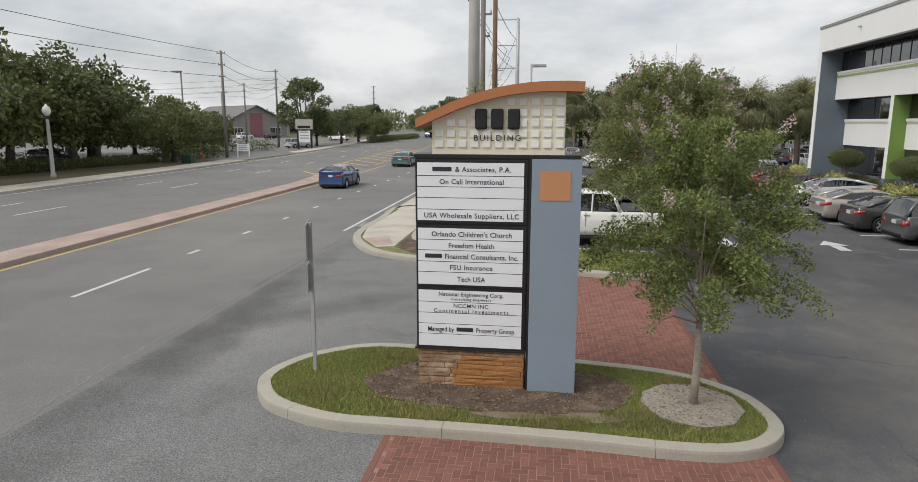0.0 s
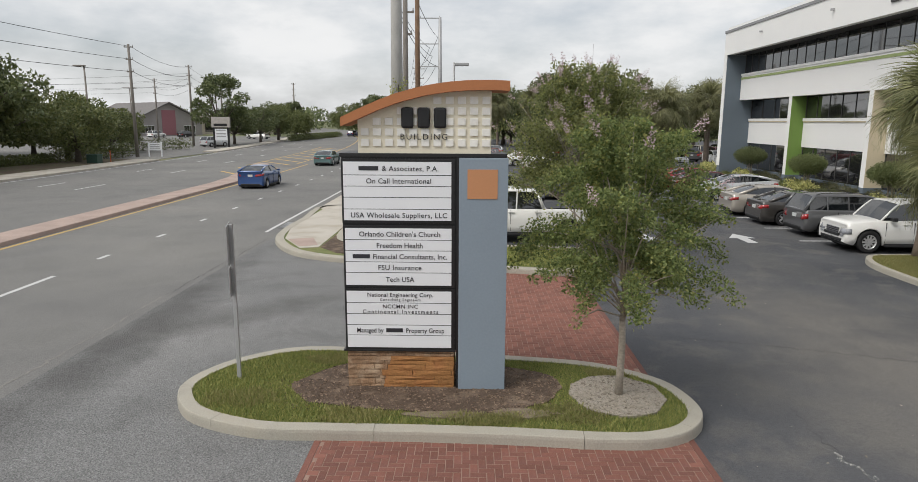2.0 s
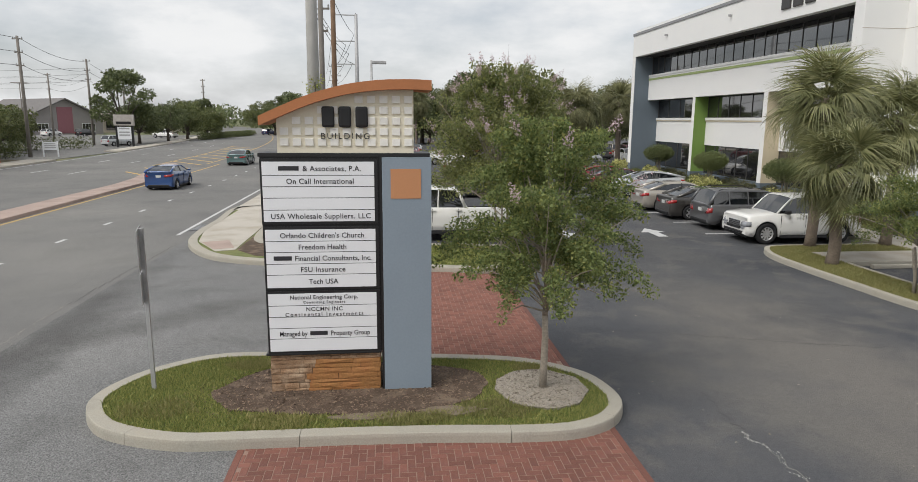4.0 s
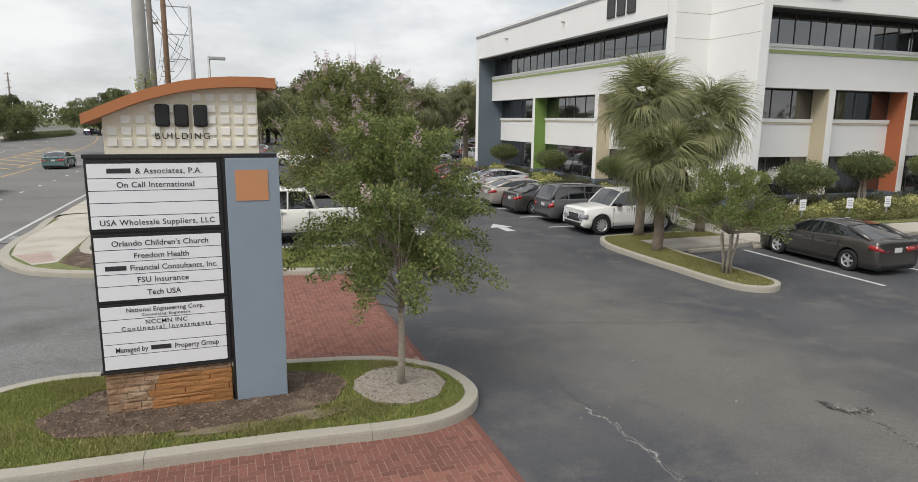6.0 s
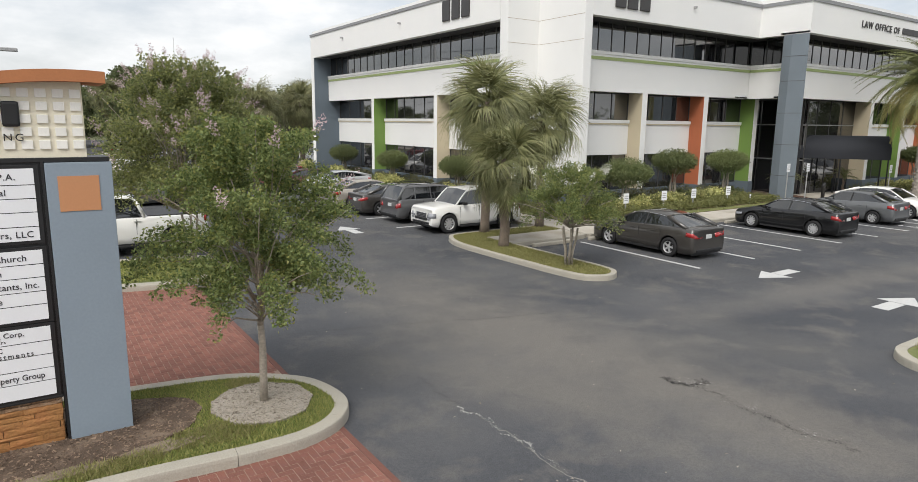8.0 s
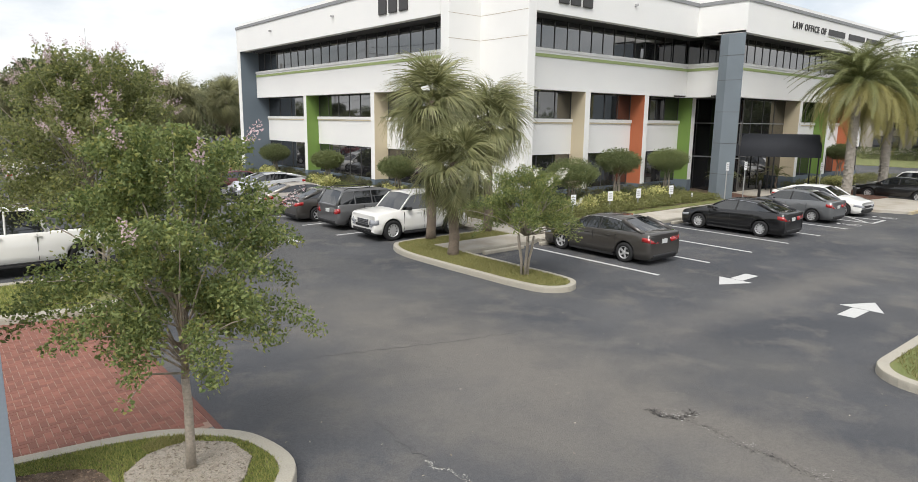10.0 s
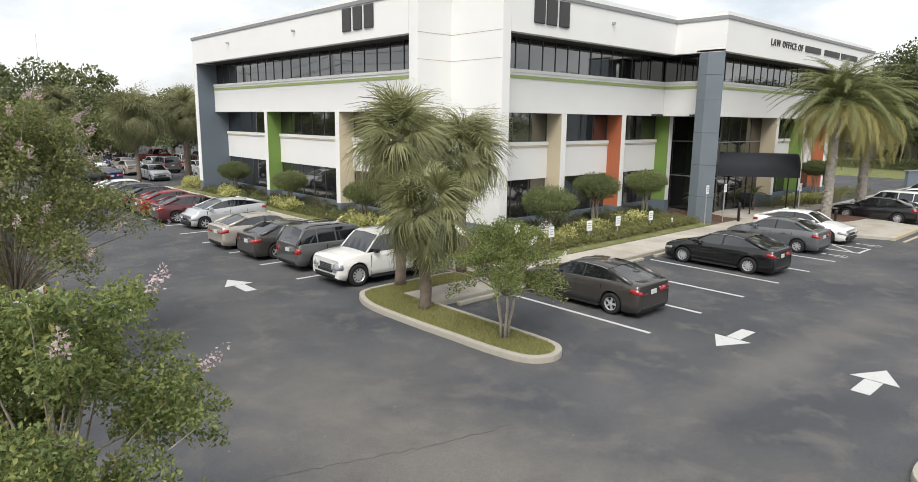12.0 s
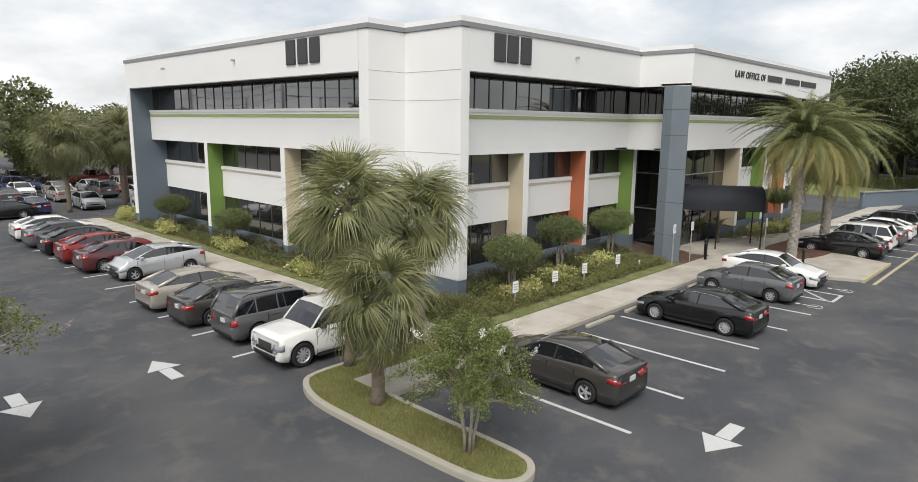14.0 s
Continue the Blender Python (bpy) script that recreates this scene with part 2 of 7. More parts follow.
PANELW = mat("white_acrylic", (0.76, 0.77, 0.79), 0.35, var=0.02, scale=2, bump=0.02)
SIGNGREY = mat("sign_bluegrey", (0.23, 0.28, 0.33), 0.65, var=0.05, scale=1.2, fine=30, bump=0.06)
TERRA = mat("terracotta_paint", (0.4, 0.155, 0.06), 0.7, var=0.06, scale=1.5, bump=0.06)
SQUARE = mat("orange_square", (0.5, 0.235, 0.11), 0.6, var=0.03, scale=2, bump=0.02)
CREAMW = mat("cream_stucco", (0.74, 0.69, 0.55), 0.8, var=0.04, scale=2, bump=0.1)
IVORY = mat("ivory_tile", (0.8, 0.785, 0.73), 0.6, var=0.03, obj=0.04)
STONE_A = mat("ledger_stone", (0.29, 0.175, 0.1), 0.85, var=0.3, scale=6, fine=45, bump=0.8, second=(0.36, 0.26, 0.175), mix=0.55, obj=0.25)
STONE_B = mat("orange_stone", (0.35, 0.165, 0.055), 0.8, var=0.25, scale=5, fine=35, bump=0.7, second=(0.3, 0.13, 0.045), mix=0.58, obj=0.12)
MORTAR = mat("mortar", (0.42, 0.36, 0.28), 0.9, var=0.15)
STONE_BED = mat("stone_bed", (0.2, 0.12, 0.065), 0.95, var=0.25)
GALV = mat("galvanised", (0.38, 0.38, 0.38), 0.5, metal=0.25, var=0.12, scale=4)
POLECON = mat("pole_concrete", (0.4, 0.39, 0.37), 0.85, var=0.12, scale=1.5)
POLEWOOD = mat("pole_wood", (0.19, 0.12, 0.075), 0.9, var=0.25, scale=3)
POLEGREY = mat("weathered_pole", (0.2, 0.18, 0.16), 0.9, var=0.2, scale=2)
CABLE = mat("cable", (0.03, 0.03, 0.03), 0.6, var=0.05)
BARK = mat("bark", (0.33, 0.29, 0.24), 0.95, var=0.25, scale=6, fine=30, bump=0.8, second=(0.3, 0.26, 0.21), mix=0.58)
BARKP = mat("palm_bark", (0.17, 0.135, 0.105), 0.95, var=0.3, scale=5, fine=25, bump=1.0)
BARKD = mat("dark_bark", (0.09, 0.075, 0.06), 0.95, var=0.3, scale=4, fine=20, bump=0.8)


# ---- building tools ----
def thing(name, at=(0, 0, 0), label="", category="", group="", kind="", turn=0.0):
    ob = new(name)
    ob.empty_display_size = 0.2
    ob.location = at
    ob.rotation_euler = (0, 0, radians(turn))
    return tagged(ob, label, category, group, kind)


def mesh_of(bm, name, material, smooth=False):
    bmesh.ops.recalc_face_normals(bm, faces=bm.faces)
    me = bpy.data.meshes.new(name)
    bm.to_mesh(me)
    bm.free()
    if smooth:
        for p in me.polygons:
            p.use_smooth = True
    me.materials.append(material)
    return me


def part(name, bm, material, parent=None, label="", smooth=False, local=False, m=None):
    """Links a bmesh (or a mesh) as one object under a thing or part. Vertices are in the world unless local is set."""
    me = bm if isinstance(bm, bpy.types.Mesh) else mesh_of(bm, name, material, smooth)
    ob = new(name, me)
    if parent is not None:
        ob.parent = parent
        if not local:
            chain, p = Matrix.Identity(4), parent
            while p is not None:
                chain = p.matrix_basis.copy() if p.parent is None else p.matrix_parent_inverse @ p.matrix_basis
                up = p.parent
                while up is not None:
                    chain = (up.matrix_basis if up.parent is None else up.matrix_parent_inverse @ up.matrix_basis) @ chain
                    up = up.parent
                break
            ob.matrix_parent_inverse = chain.inverted()
    if m is not None:
        ob.matrix_basis = m
    return tagged(ob, label)


def setting(name, bm, material, label, category, smooth=False):
    return tagged(part(name, bm, material, smooth=smooth), label, category, kind="structure")


def box(bm, x0, x1, y0, y1, z0, z1, m=None, bevel=0.0):
    mm = Matrix.Translation(((x0 + x1) / 2, (y0 + y1) / 2, (z0 + z1) / 2)) @ Matrix.Diagonal((abs(x1 - x0), abs(y1 - y0), abs(z1 - z0), 1))
    r = bmesh.ops.create_cube(bm, size=1.0, matrix=mm)
    vs = r["verts"]
    if bevel:
        es = list({e for v in vs for e in v.link_edges})
        out = bmesh.ops.bevel(bm, geom=es, offset=bevel, segments=2, affect="EDGES", profile=0.6)
        vs = list({v for f in out["faces"] for v in f.verts} | {v for v in vs if v.is_valid})
    if m is not None:
        bmesh.ops.transform(bm, matrix=m, verts=vs)
    return vs


def boxed(*a, **k):
    bm = bmesh.new()
    box(bm, *a, **k)
    return bm


def prism(pts, z0, z1, m=None, bm=None):
    bm = bm or bmesh.new()
    lo = [bm.verts.new((x, y, z0)) for x, y in pts]
    hi = [bm.verts.new((x, y, z1)) for x, y in pts]
    bm.faces.new(lo[::-1])
    bm.faces.new(hi)
    for i in range(len(pts)):
        j = (i + 1) % len(pts)
        bm.faces.new((lo[i], lo[j], hi[j], hi[i]))
    if m is not None:
        bmesh.ops.transform(bm, matrix=m, verts=lo + hi)
    return bm


def tube(bm, pts, radii, seg=8, caps=True):
    """A tapered tube along points."""
    rings = []
    for i, p in enumerate(pts):
        p = Vector(p)
        a = Vector(pts[max(i - 1, 0)])
        b = Vector(pts[min(i + 1, len(pts) - 1)])
        d = (b - a).normalized()
        u = d.cross(Vector((0.31, 0.87, 0.39)) if abs(d.z) > 0.7 else Vector((0, 0, 1))).normalized()
        v = d.cross(u)
        r = radii[i] if hasattr(radii, "__len__") else radii
        rings.append([bm.verts.new(p + r * (math.cos(k * math.tau / seg) * u + math.sin(k * math.tau / seg) * v)) for k in range(seg)])
    for a, b in zip(rings, rings[1:]):
        for k in range(seg):
            bm.faces.new((a[k], a[(k + 1) % seg], b[(k + 1) % seg], b[k]))
    if caps:
        bm.faces.new(rings[0][::-1])
        bm.faces.new(rings[-1])
    return bm


def lathe(bm, profile, seg=24, m=None, hollow=False):
    """Turns (radius, z) round z; hollow joins the last ring to the first."""
    rings = []
    for r, z in profile:
        rings.append([bm.verts.new((r * math.cos(k * math.tau / seg), r * math.sin(k * math.tau / seg), z)) for k in range(seg)])
    for a, b in zip(rings, rings[1:]):
        for k in range(seg):
            bm.faces.new((a[k], a[(k + 1) % seg], b[(k + 1) % seg], b[k]))
    if hollow:
        for k in range(seg):
            bm.faces.new((rings[-1][k], rings[-1][(k + 1) % seg], rings[0][(k + 1) % seg], rings[0][k]))
    else:
        bm.faces.new(rings[0][::-1])
        bm.faces.new(rings[-1])
    if m is not None:
        bmesh.ops.transform(bm, matrix=m, verts=[v for r in rings for v in r])
    return bm


def text_mesh(words, size, width=None, bold=0.0, depth=0.004):
    """Letters in the built-in font as a mesh, in the xz plane facing -y, centred."""
    cu = bpy.data.curves.new("letters", "FONT")
    cu.body, cu.size, cu.align_x, cu.extrude, cu.offset = words, size, "CENTER", depth, bold
    cu.resolution_u = 3
    tmp = bpy.data.objects.new("letters", cu)
    scene.collection.objects.link(tmp)

    def set_type():
        bpy.context.view_layer.update()
        made = bpy.data.meshes.new_from_object(tmp.evaluated_get(bpy.context.evaluated_depsgraph_get()))
        along = [v.co.x for v in made.vertices]
        return made, max(along) - min(along)

    me, wide = set_type()
    if width and width > wide * 1.03 and len(words) > 2:
        cu.space_character = 1 + (width / wide - 1) * len(words) / (len(words) - 1)
        me, wide = set_type()
    bpy.data.objects.remove(tmp)
    bpy.data.curves.remove(cu)
    xs = [v.co.x for v in me.vertices]
    k = 1.0 if width is None else width / (max(xs) - min(xs))
    mid = (max(xs) + min(xs)) / 2
    me.transform(Matrix.Rotation(radians(90), 4, "X") @ Matrix.Diagonal((k, 1, 1, 1)) @ Matrix.Translation((-mid, 0, 0)))
    return me


def ring_points(cx, cy, rx, ry, n=24, wob=0.0, rng=random.Random(3)):
    return [(cx + rx * math.cos(k * math.tau / n) * (1 + wob * rng.uniform(-1, 1)), cy + ry * math.sin(k * math.tau / n) * (1 + wob * rng.uniform(-1, 1))) for k in range(n)]


def smooth_loop(pts, n=4):
    """A closed Catmull-Rom loop through the points."""
    out = []
    for i in range(len(pts)):
        p = [Vector((*pts[(i + k) % len(pts)], 0)) for k in (-1, 0, 1, 2)]
        for s in range(n):
            t = s / n
            q = 0.5 * (2 * p[1] + (p[2] - p[0]) * t + (2 * p[0] - 5 * p[1] + 4 * p[2] - p[3]) * t * t + (3 * p[1] - p[0] - 3 * p[2] + p[3]) * t ** 3)
            out.append((q.x, q.y))
    return out


def inset(loop, d):
    """Moves a closed loop (counter-clockwise) inwards by d."""
    out = []
    for i in range(len(loop)):
        a, b = Vector(loop[i - 1]), Vector(loop[(i + 1) % len(loop)])
        t = (b - a).normalized()
        out.append((loop[i][0] - t.y * d, loop[i][1] + t.x * d))
    return out


def ccw(loop):
    area = sum(a[0] * b[1] - b[0] * a[1] for a, b in zip(loop, loop[1:] + loop[:1]))
    return loop if area > 0 else loop[::-1]


def kerb(parent, outer, width=0.3, height=0.15, every=8, closed=True):
    """Rounded concrete kerb along a loop, cast in lengths with open joints."""
    inner = inset(outer, width)
    n = len(outer)
    count = n if closed else n - 1
    i = 0
    while i < count:
        k = min(every, count - i)
        bm = bmesh.new()
        prof = ((0.0, -0.05), (0.02, height - 0.05), (0.05, height - 0.012), (0.1, height), (1.0, height), (1.0, -0.05))
        rows = []
        for s in range(k + 1):
            j = (i + s) % n
            f = 0.0
            a, b = Vector(outer[j]), Vector(inner[j])
            if s in (0, k):
                nb = Vector(outer[(i + (1 if s == 0 else k - 1)) % n])
                nb2 = Vector(inner[(i + (1 if s == 0 else k - 1)) % n])
                f = 0.003 / max((nb - a).length, 0.02)
                a, b = a.lerp(nb, f), b.lerp(nb2, f)
            rows.append([bm.verts.new((*(a.lerp(b, u)), z)) for u, z in prof])
        for r0, r1 in zip(rows, rows[1:]):
            for p in range(len(prof) - 1):
                bm.faces.new((r0[p], r0[p + 1], r1[p + 1], r1[p]))
        bm.faces.new(rows[0])
        bm.faces.new(rows[-1][::-1])
        part("kerb", bm, CONC, parent)
        i += k
    return inner


def sheet(loop, z, bm=None):
    bm = bm or bmesh.new()
    f = bm.faces.new([bm.verts.new((x, y, z)) for x, y in loop])
    bmesh.ops.triangulate(bm, faces=[f])
    return bm


def slab(x0, x1, y0, y1, z, name, material, label, category="ground"):
    return setting(name, boxed(x0, x1, y0, y1, z - 0.3, z), material, label, category)


# ---- ground, road and parking lot ----
def bend(y):
    """The road swings gently aside far down its length."""
    return -0.0008 * max(y - 42.0, 0.0) ** 2


def ribbon(x0, x1, y0, y1, z, step=6.0, bm=None, thick=0.0):
    bm = bm or bmesh.new()
    n = max(1, int((y1 - y0) / step))
    ys = [y0 + (y1 - y0) * i / n for i in range(n + 1)]
    if thick == 0:
        rows = [(bm.verts.new((x0 + bend(y), y, z)), bm.verts.new((x1 + bend(y), y, z))) for y in ys]
        for a, b in zip(rows, rows[1:]):
            bm.faces.new((a[0], a[1], b[1], b[0]))
    else:
        rows = [[bm.verts.new((x + bend(y), y, h)) for x, h in ((x0, z - thick), (x0, z - 0.02), (x0 + 0.03, z), (x1 - 0.03, z), (x1, z - 0.02), (x1, z - thick))] for y in ys]
        for a, b in zip(rows, rows[1:]):
            for k in range(5):
                bm.faces.new((a[k], a[k + 1], b[k + 1], b[k]))
        bm.faces.new(rows[0])
        bm.faces.new(rows[-1][::-1])
    return bm


bm = bmesh.new()
bmesh.ops.create_grid(bm, x_segments=40, y_segments=40, size=1500)
bmesh.ops.translate(bm, vec=(0, 0, -0.06), verts=bm.verts)
setting("ground", bm, FIELD, "wide flat grassy ground reaching the horizon", "ground")
setting("road", ribbon(-31.0, -7.0, -120, 330, 0.0, thick=0.2), ROAD, "worn light grey asphalt street with several lanes", "road")
setting("road", boxed(-7.05, -4.38, 19.6, 32, -0.2, 0.001), DRIVE, "light grey asphalt at the street corner", "road")
setting("road", boxed(-7.05, 2.88, -30, 19.6, -0.2, 0.002), DRIVE, "light grey asphalt entrance drive off the street", "road")
setting("road", boxed(2.875, 95, -60, 17.95, -0.2, 0.0), LOT, "dark sealed asphalt of the car park with pale dusty stains", "car park")
setting("road", boxed(-4.4, 95, 17.95, 150, -0.2, -0.001), LOT, "dark sealed asphalt of the rear car park", "car park")


def marking(name, loop, material, label, z=0.006):
    return setting(name, prism(loop, -0.01, z), material, label, "road marking")


def rect(x0, x1, y0, y1):
    return [(x0, y0), (x1, y0), (x1, y1), (x0, y1)]


def long_line(x0, x1, y0, y1, material, label):
    setting("lane_line", ribbon(x0, x1, y0, y1, 0.006), material, label, "road marking")


WHITE_LINE = "worn white painted lane line on asphalt"
long_line(-7.72, -7.58, 24.4, 210, LINE, WHITE_LINE)
long_line(-7.72, -7.58, -60, 2.0, LINE, WHITE_LINE)
long_line(-15.16, -15.02, -60, 62, YELLOW, "yellow painted line beside the median")
long_line(-16.3, -16.16, 62, 200, YELLOW, "yellow painted centre line")
long_line(-30.5, -30.36, -60, 200, LINE, WHITE_LINE)
for y in (-30, -18.5, -6, 2.2, 14.16):
    long_line(-11.2, -11.06, y, y + 3.1, LINE, "white dashed lane line")
for k in range(26):
    y = 19.4 + 3.75 * k
    long_line(-11.25, -11.1, y, y + 0.65, LINE, "short white dashed lane line")
for k in range(22):
    y = 26.0 + 12.3 * k - 49
    long_line(-23.5, -23.36, y, y + 3.2, LINE, "white dashed lane line")
    long_line(-26.7, -26.56, y + 1.4, y + 4.2, LINE, "white dashed lane line")
# painted chevrons past the median's nose
for k in range(12):
    y = 48 + 4.2 * k
    marking("chevron_line", [(-16.4 + bend(y), y), (-16.4 + bend(y), y + 0.4), (-20.2 + bend(y + 5), y + 5.4), (-20.2 + bend(y + 5), y + 5.0)], YELLOW, "yellow diagonal chevron bar painted on the road")
long_line(-20.4, -20.25, 60, 102, YELLOW, "yellow painted edge line of the chevrons")

median = thing("median", (-16, 0, 0), "low road median paved in pinkish brick with kerbs", "median", kind="structure")
bm = bmesh.new()
rows = []
for y in [-120 + 6 * i for i in range(28)] + [46, 50, 54, 58, 60.5, 61.5]:
    w = max(0.0, (y - 44) / 18.0)
    x0, x1 = -16.75 - 3.4 * w + bend(y), -15.35 - 3.6 * w * w + bend(y)
    if y > 61:
        x0, x1 = x0 + 0.5, x1 - 0.1
    rows.append([bm.verts.new(p) for p in ((x0, y, -0.05), (x0 + 0.03, y, 0.14), (x0 + 0.18, y, 0.15), (x1 - 0.18, y, 0.15), (x1 - 0.03, y, 0.14), (x1, y, -0.05))])
for a, b in zip(rows, rows[1:]):
    for k in range(5):
        bm.faces.new((a[k], a[k + 1], b[k + 1], b[k]))
bm.faces.new(rows[-1][::-1])
part("paving", bm, MEDIAN, median)

setting("pavement", ribbon(-33.6, -31.0, -120, 66, 0.15, thick=0.3), WALKC, "concrete sidewalk along the far side of the street", "pavement")
setting("pavement", ribbon(-33.0, -31.0, 84, 260, 0.15, thick=0.3), WALKC, "concrete sidewalk along the far side of the street", "pavement")
setting("verge", boxed(-62, -33.55, -40, 66, -0.2, 0.13), DIRT, "bare brown verge under the street trees", "ground")
setting("pavement", ribbon(-7.0, -4.9, 30.0, 200, 0.15, thick=0.3), WALKC, "concrete sidewalk on the near side of the street", "pavement")

# parking bays
WL = "white painted parking bay line"
for i in range(6):
    x = 16.0 + 2.74 * i
    marking("bay_line", rect(x - 0.06, x + 0.06, 12.4, 17.4), LINE, WL)
for i in range(9):
    y = 23.45 + 2.81 * i
    marking("bay_line", rect(11.78, 16.6, y - 0.06, y + 0.06), LINE, WL)
for i in range(7):
    x = 45.6 + 2.74 * i
    marking("bay_line", rect(x - 0.06, x + 0.06, 11.6, 16.6), LINE, WL)


def arrow(at, turn):
    m = Matrix.Translation((*at, 0)) @ Matrix.Rotation(radians(turn), 4, "Z")
    head = [(0.82, 0), (-0.06, 0.47), (-0.06, -0.47)]
    shaft = [(-0.1, 0.18), (-1.0, 0.18), (-1.0, -0.18), (-0.1, -0.18)]
    mark = marking("arrow", [tuple((m @ Vector((x, y, 0))).xy) for x, y in head], LINE, "white painted direction arrow on the asphalt")
    part("shaft", prism([tuple((m @ Vector((x, y, 0))).xy) for x, y in shaft], -0.01, 0.006), LINE, mark)


arrow((17.2, 10.78), 180)
arrow((16.95, 7.48), 0)
arrow((9.93, 24.0), 90)
arrow((6.4, 23.85), -90)


# ---- the office building ----
office = thing("office_building", (27, 30, 0), "three-storey white stucco office building with dark ribbon windows and coloured fins", "building")
Z_FAS, Z_TOP, Z_SILL, Z_SPAN = 9.05, 10.64, 7.67, 5.78
OFF, DEEP = 1.2, 2.1


def run(ax, ay, dx, dy):
    """A frame along a facade: s to the right, d into the house, z up."""
    return Matrix(((dx, -dy, 0, ax), (dy, dx, 0, ay), (0, 0, 1, 0), (0, 0, 0, 1)))


def fbox(name, material, m, s0, s1, d0, d1, z0, z1, parent=office, label="", bevel=0.0):
    return part(name, boxed(s0, s1, d0, d1, z0, z1, m=m, bevel=bevel), material, parent, label)


def window(m, s0, s1, d, z0, z1, panes, rail=()):
    """A dark glazed strip: panes set in a frame with upright mullions."""
    w = fbox("window", MULLION, m, s0, s1, d + 0.08, d + 0.16, z0, z1)
    step = (s1 - s0) / panes
    for i in range(panes):
        a, b = s0 + i * step + 0.018, s0 + (i + 1) * step - 0.018
        cuts = [z0, *(rail or ()), z1]
        zs = [(p + 0.022, q - 0.022) for p, q in zip(cuts, cuts[1:])]
        for p, q in zs:
            fbox("pane", GLASS, m, a, b, d + 0.05, d + 0.085, p, q, parent=w)
    for z in rail:
        fbox("transom", GALV, m, s0, s1, d + 0.01, d + 0.05, z - 0.03, z + 0.03, parent=w)
    for i in range(panes + 1):
        s = s0 + i * step
        fbox("mullion", MULLION, m, s - 0.018, s + 0.018, d + 0.02, d + 0.08, z0, z1, parent=w)
    return w


def fin(m, s, d0, d1, colour, w=0.4, z1=Z_SPAN):
    """A white-fronted fin with a painted flank on a blue-grey plinth."""
    f = fbox("fin", STUCCO, m, s - w, s - 0.02, d0, d1, 0.85, z1)
    fbox("flank", colour, m, s - 0.02, s, d0 + 0.01, d1, 0.85, z1, parent=f)
    fbox("flank", colour, m, s - w - 0.02, s - w, d0 + 0.01, d1, 0.85, z1, parent=f)
    fbox("plinth", BLUEGREY, m, s - w - 0.03, s + 0.02, d0 - 0.02, d1, 0, 0.85, parent=f)


def facade(m, s0, s1, fins, up, lo, spans, back=0.0):
    """One street side: roof fascia, ribbon window, spandrel and the recessed lower storeys."""
    fbox("fascia", STUCCO, m, s0, s1, 0, 0.4, Z_FAS, Z_TOP)
    fbox("soffit", RECESS_SHADE, m, s0, s1, 0.02, OFF + 0.4, Z_FAS + 0.02, Z_FAS + 0.12)
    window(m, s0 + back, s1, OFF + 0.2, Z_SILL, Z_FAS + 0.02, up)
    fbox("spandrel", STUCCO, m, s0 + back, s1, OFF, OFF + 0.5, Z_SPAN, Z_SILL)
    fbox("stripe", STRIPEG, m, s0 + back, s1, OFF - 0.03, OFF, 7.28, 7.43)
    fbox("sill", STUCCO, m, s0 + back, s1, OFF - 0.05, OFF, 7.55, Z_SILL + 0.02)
    fbox("soffit", RECESS_SHADE, m, s0 + back, s1, OFF + 0.02, DEEP + 0.3, Z_SPAN + 0.01, Z_SPAN + 0.1)
    for s, colour in fins:
        fin(m, s, OFF, DEEP + 0.05, colour)
    for (a, b), k in zip(spans, lo):
        window(m, a, b, DEEP, 4.42, Z_SPAN + 0.01, k)
        fbox("spandrel", STUCCO, m, a, b, DEEP - 0.06, DEEP + 0.3, 2.62, 4.42)
        fbox("ledge", CREAM, m, a, b, DEEP - 0.11, DEEP - 0.06, 4.18, 4.25)
        fbox("ledge", STUCCO, m, a, b, DEEP - 0.13, DEEP - 0.06, 4.25, 4.42)
        window(m, a, b, DEEP, 0.75, 2.62, k)
        fbox("plinth", BLUEGREY, m, a, b, DEEP - 0.06, DEEP + 0.3, 0, 0.75)


LM = run(19.085, 51.46, 0, -1)
RM = run(21.0, 22.85, 1, 0)
QM = run(34.45, 20.0, 1, 0)
# west side: s = 51.46 - y
facade(LM, 0.75, 24.87, [(8.84, SPGREEN), (17.26, CREAM)], 22, (4, 6, 6), ((0.75, 8.42), (8.86, 16.84), (17.28, 24.87)))
fbox("end_wall", BLUEGREY, LM, 0.25, 0.73, 0.04, 3.0, 0, Z_FAS)
fbox("end_wall", STUCCO, LM, 0.23, 0.75, 0.0, 0.04, 0.9, Z_FAS)
fbox("end_wall", BLUEGREY, LM, 0.73, 0.75, 0.04, DEEP + 0.05, 0, Z_FAS)
fbox("fascia", STUCCO, LM, 0.23, 0.75, 0.0, 3.0, Z_FAS, Z_TOP)
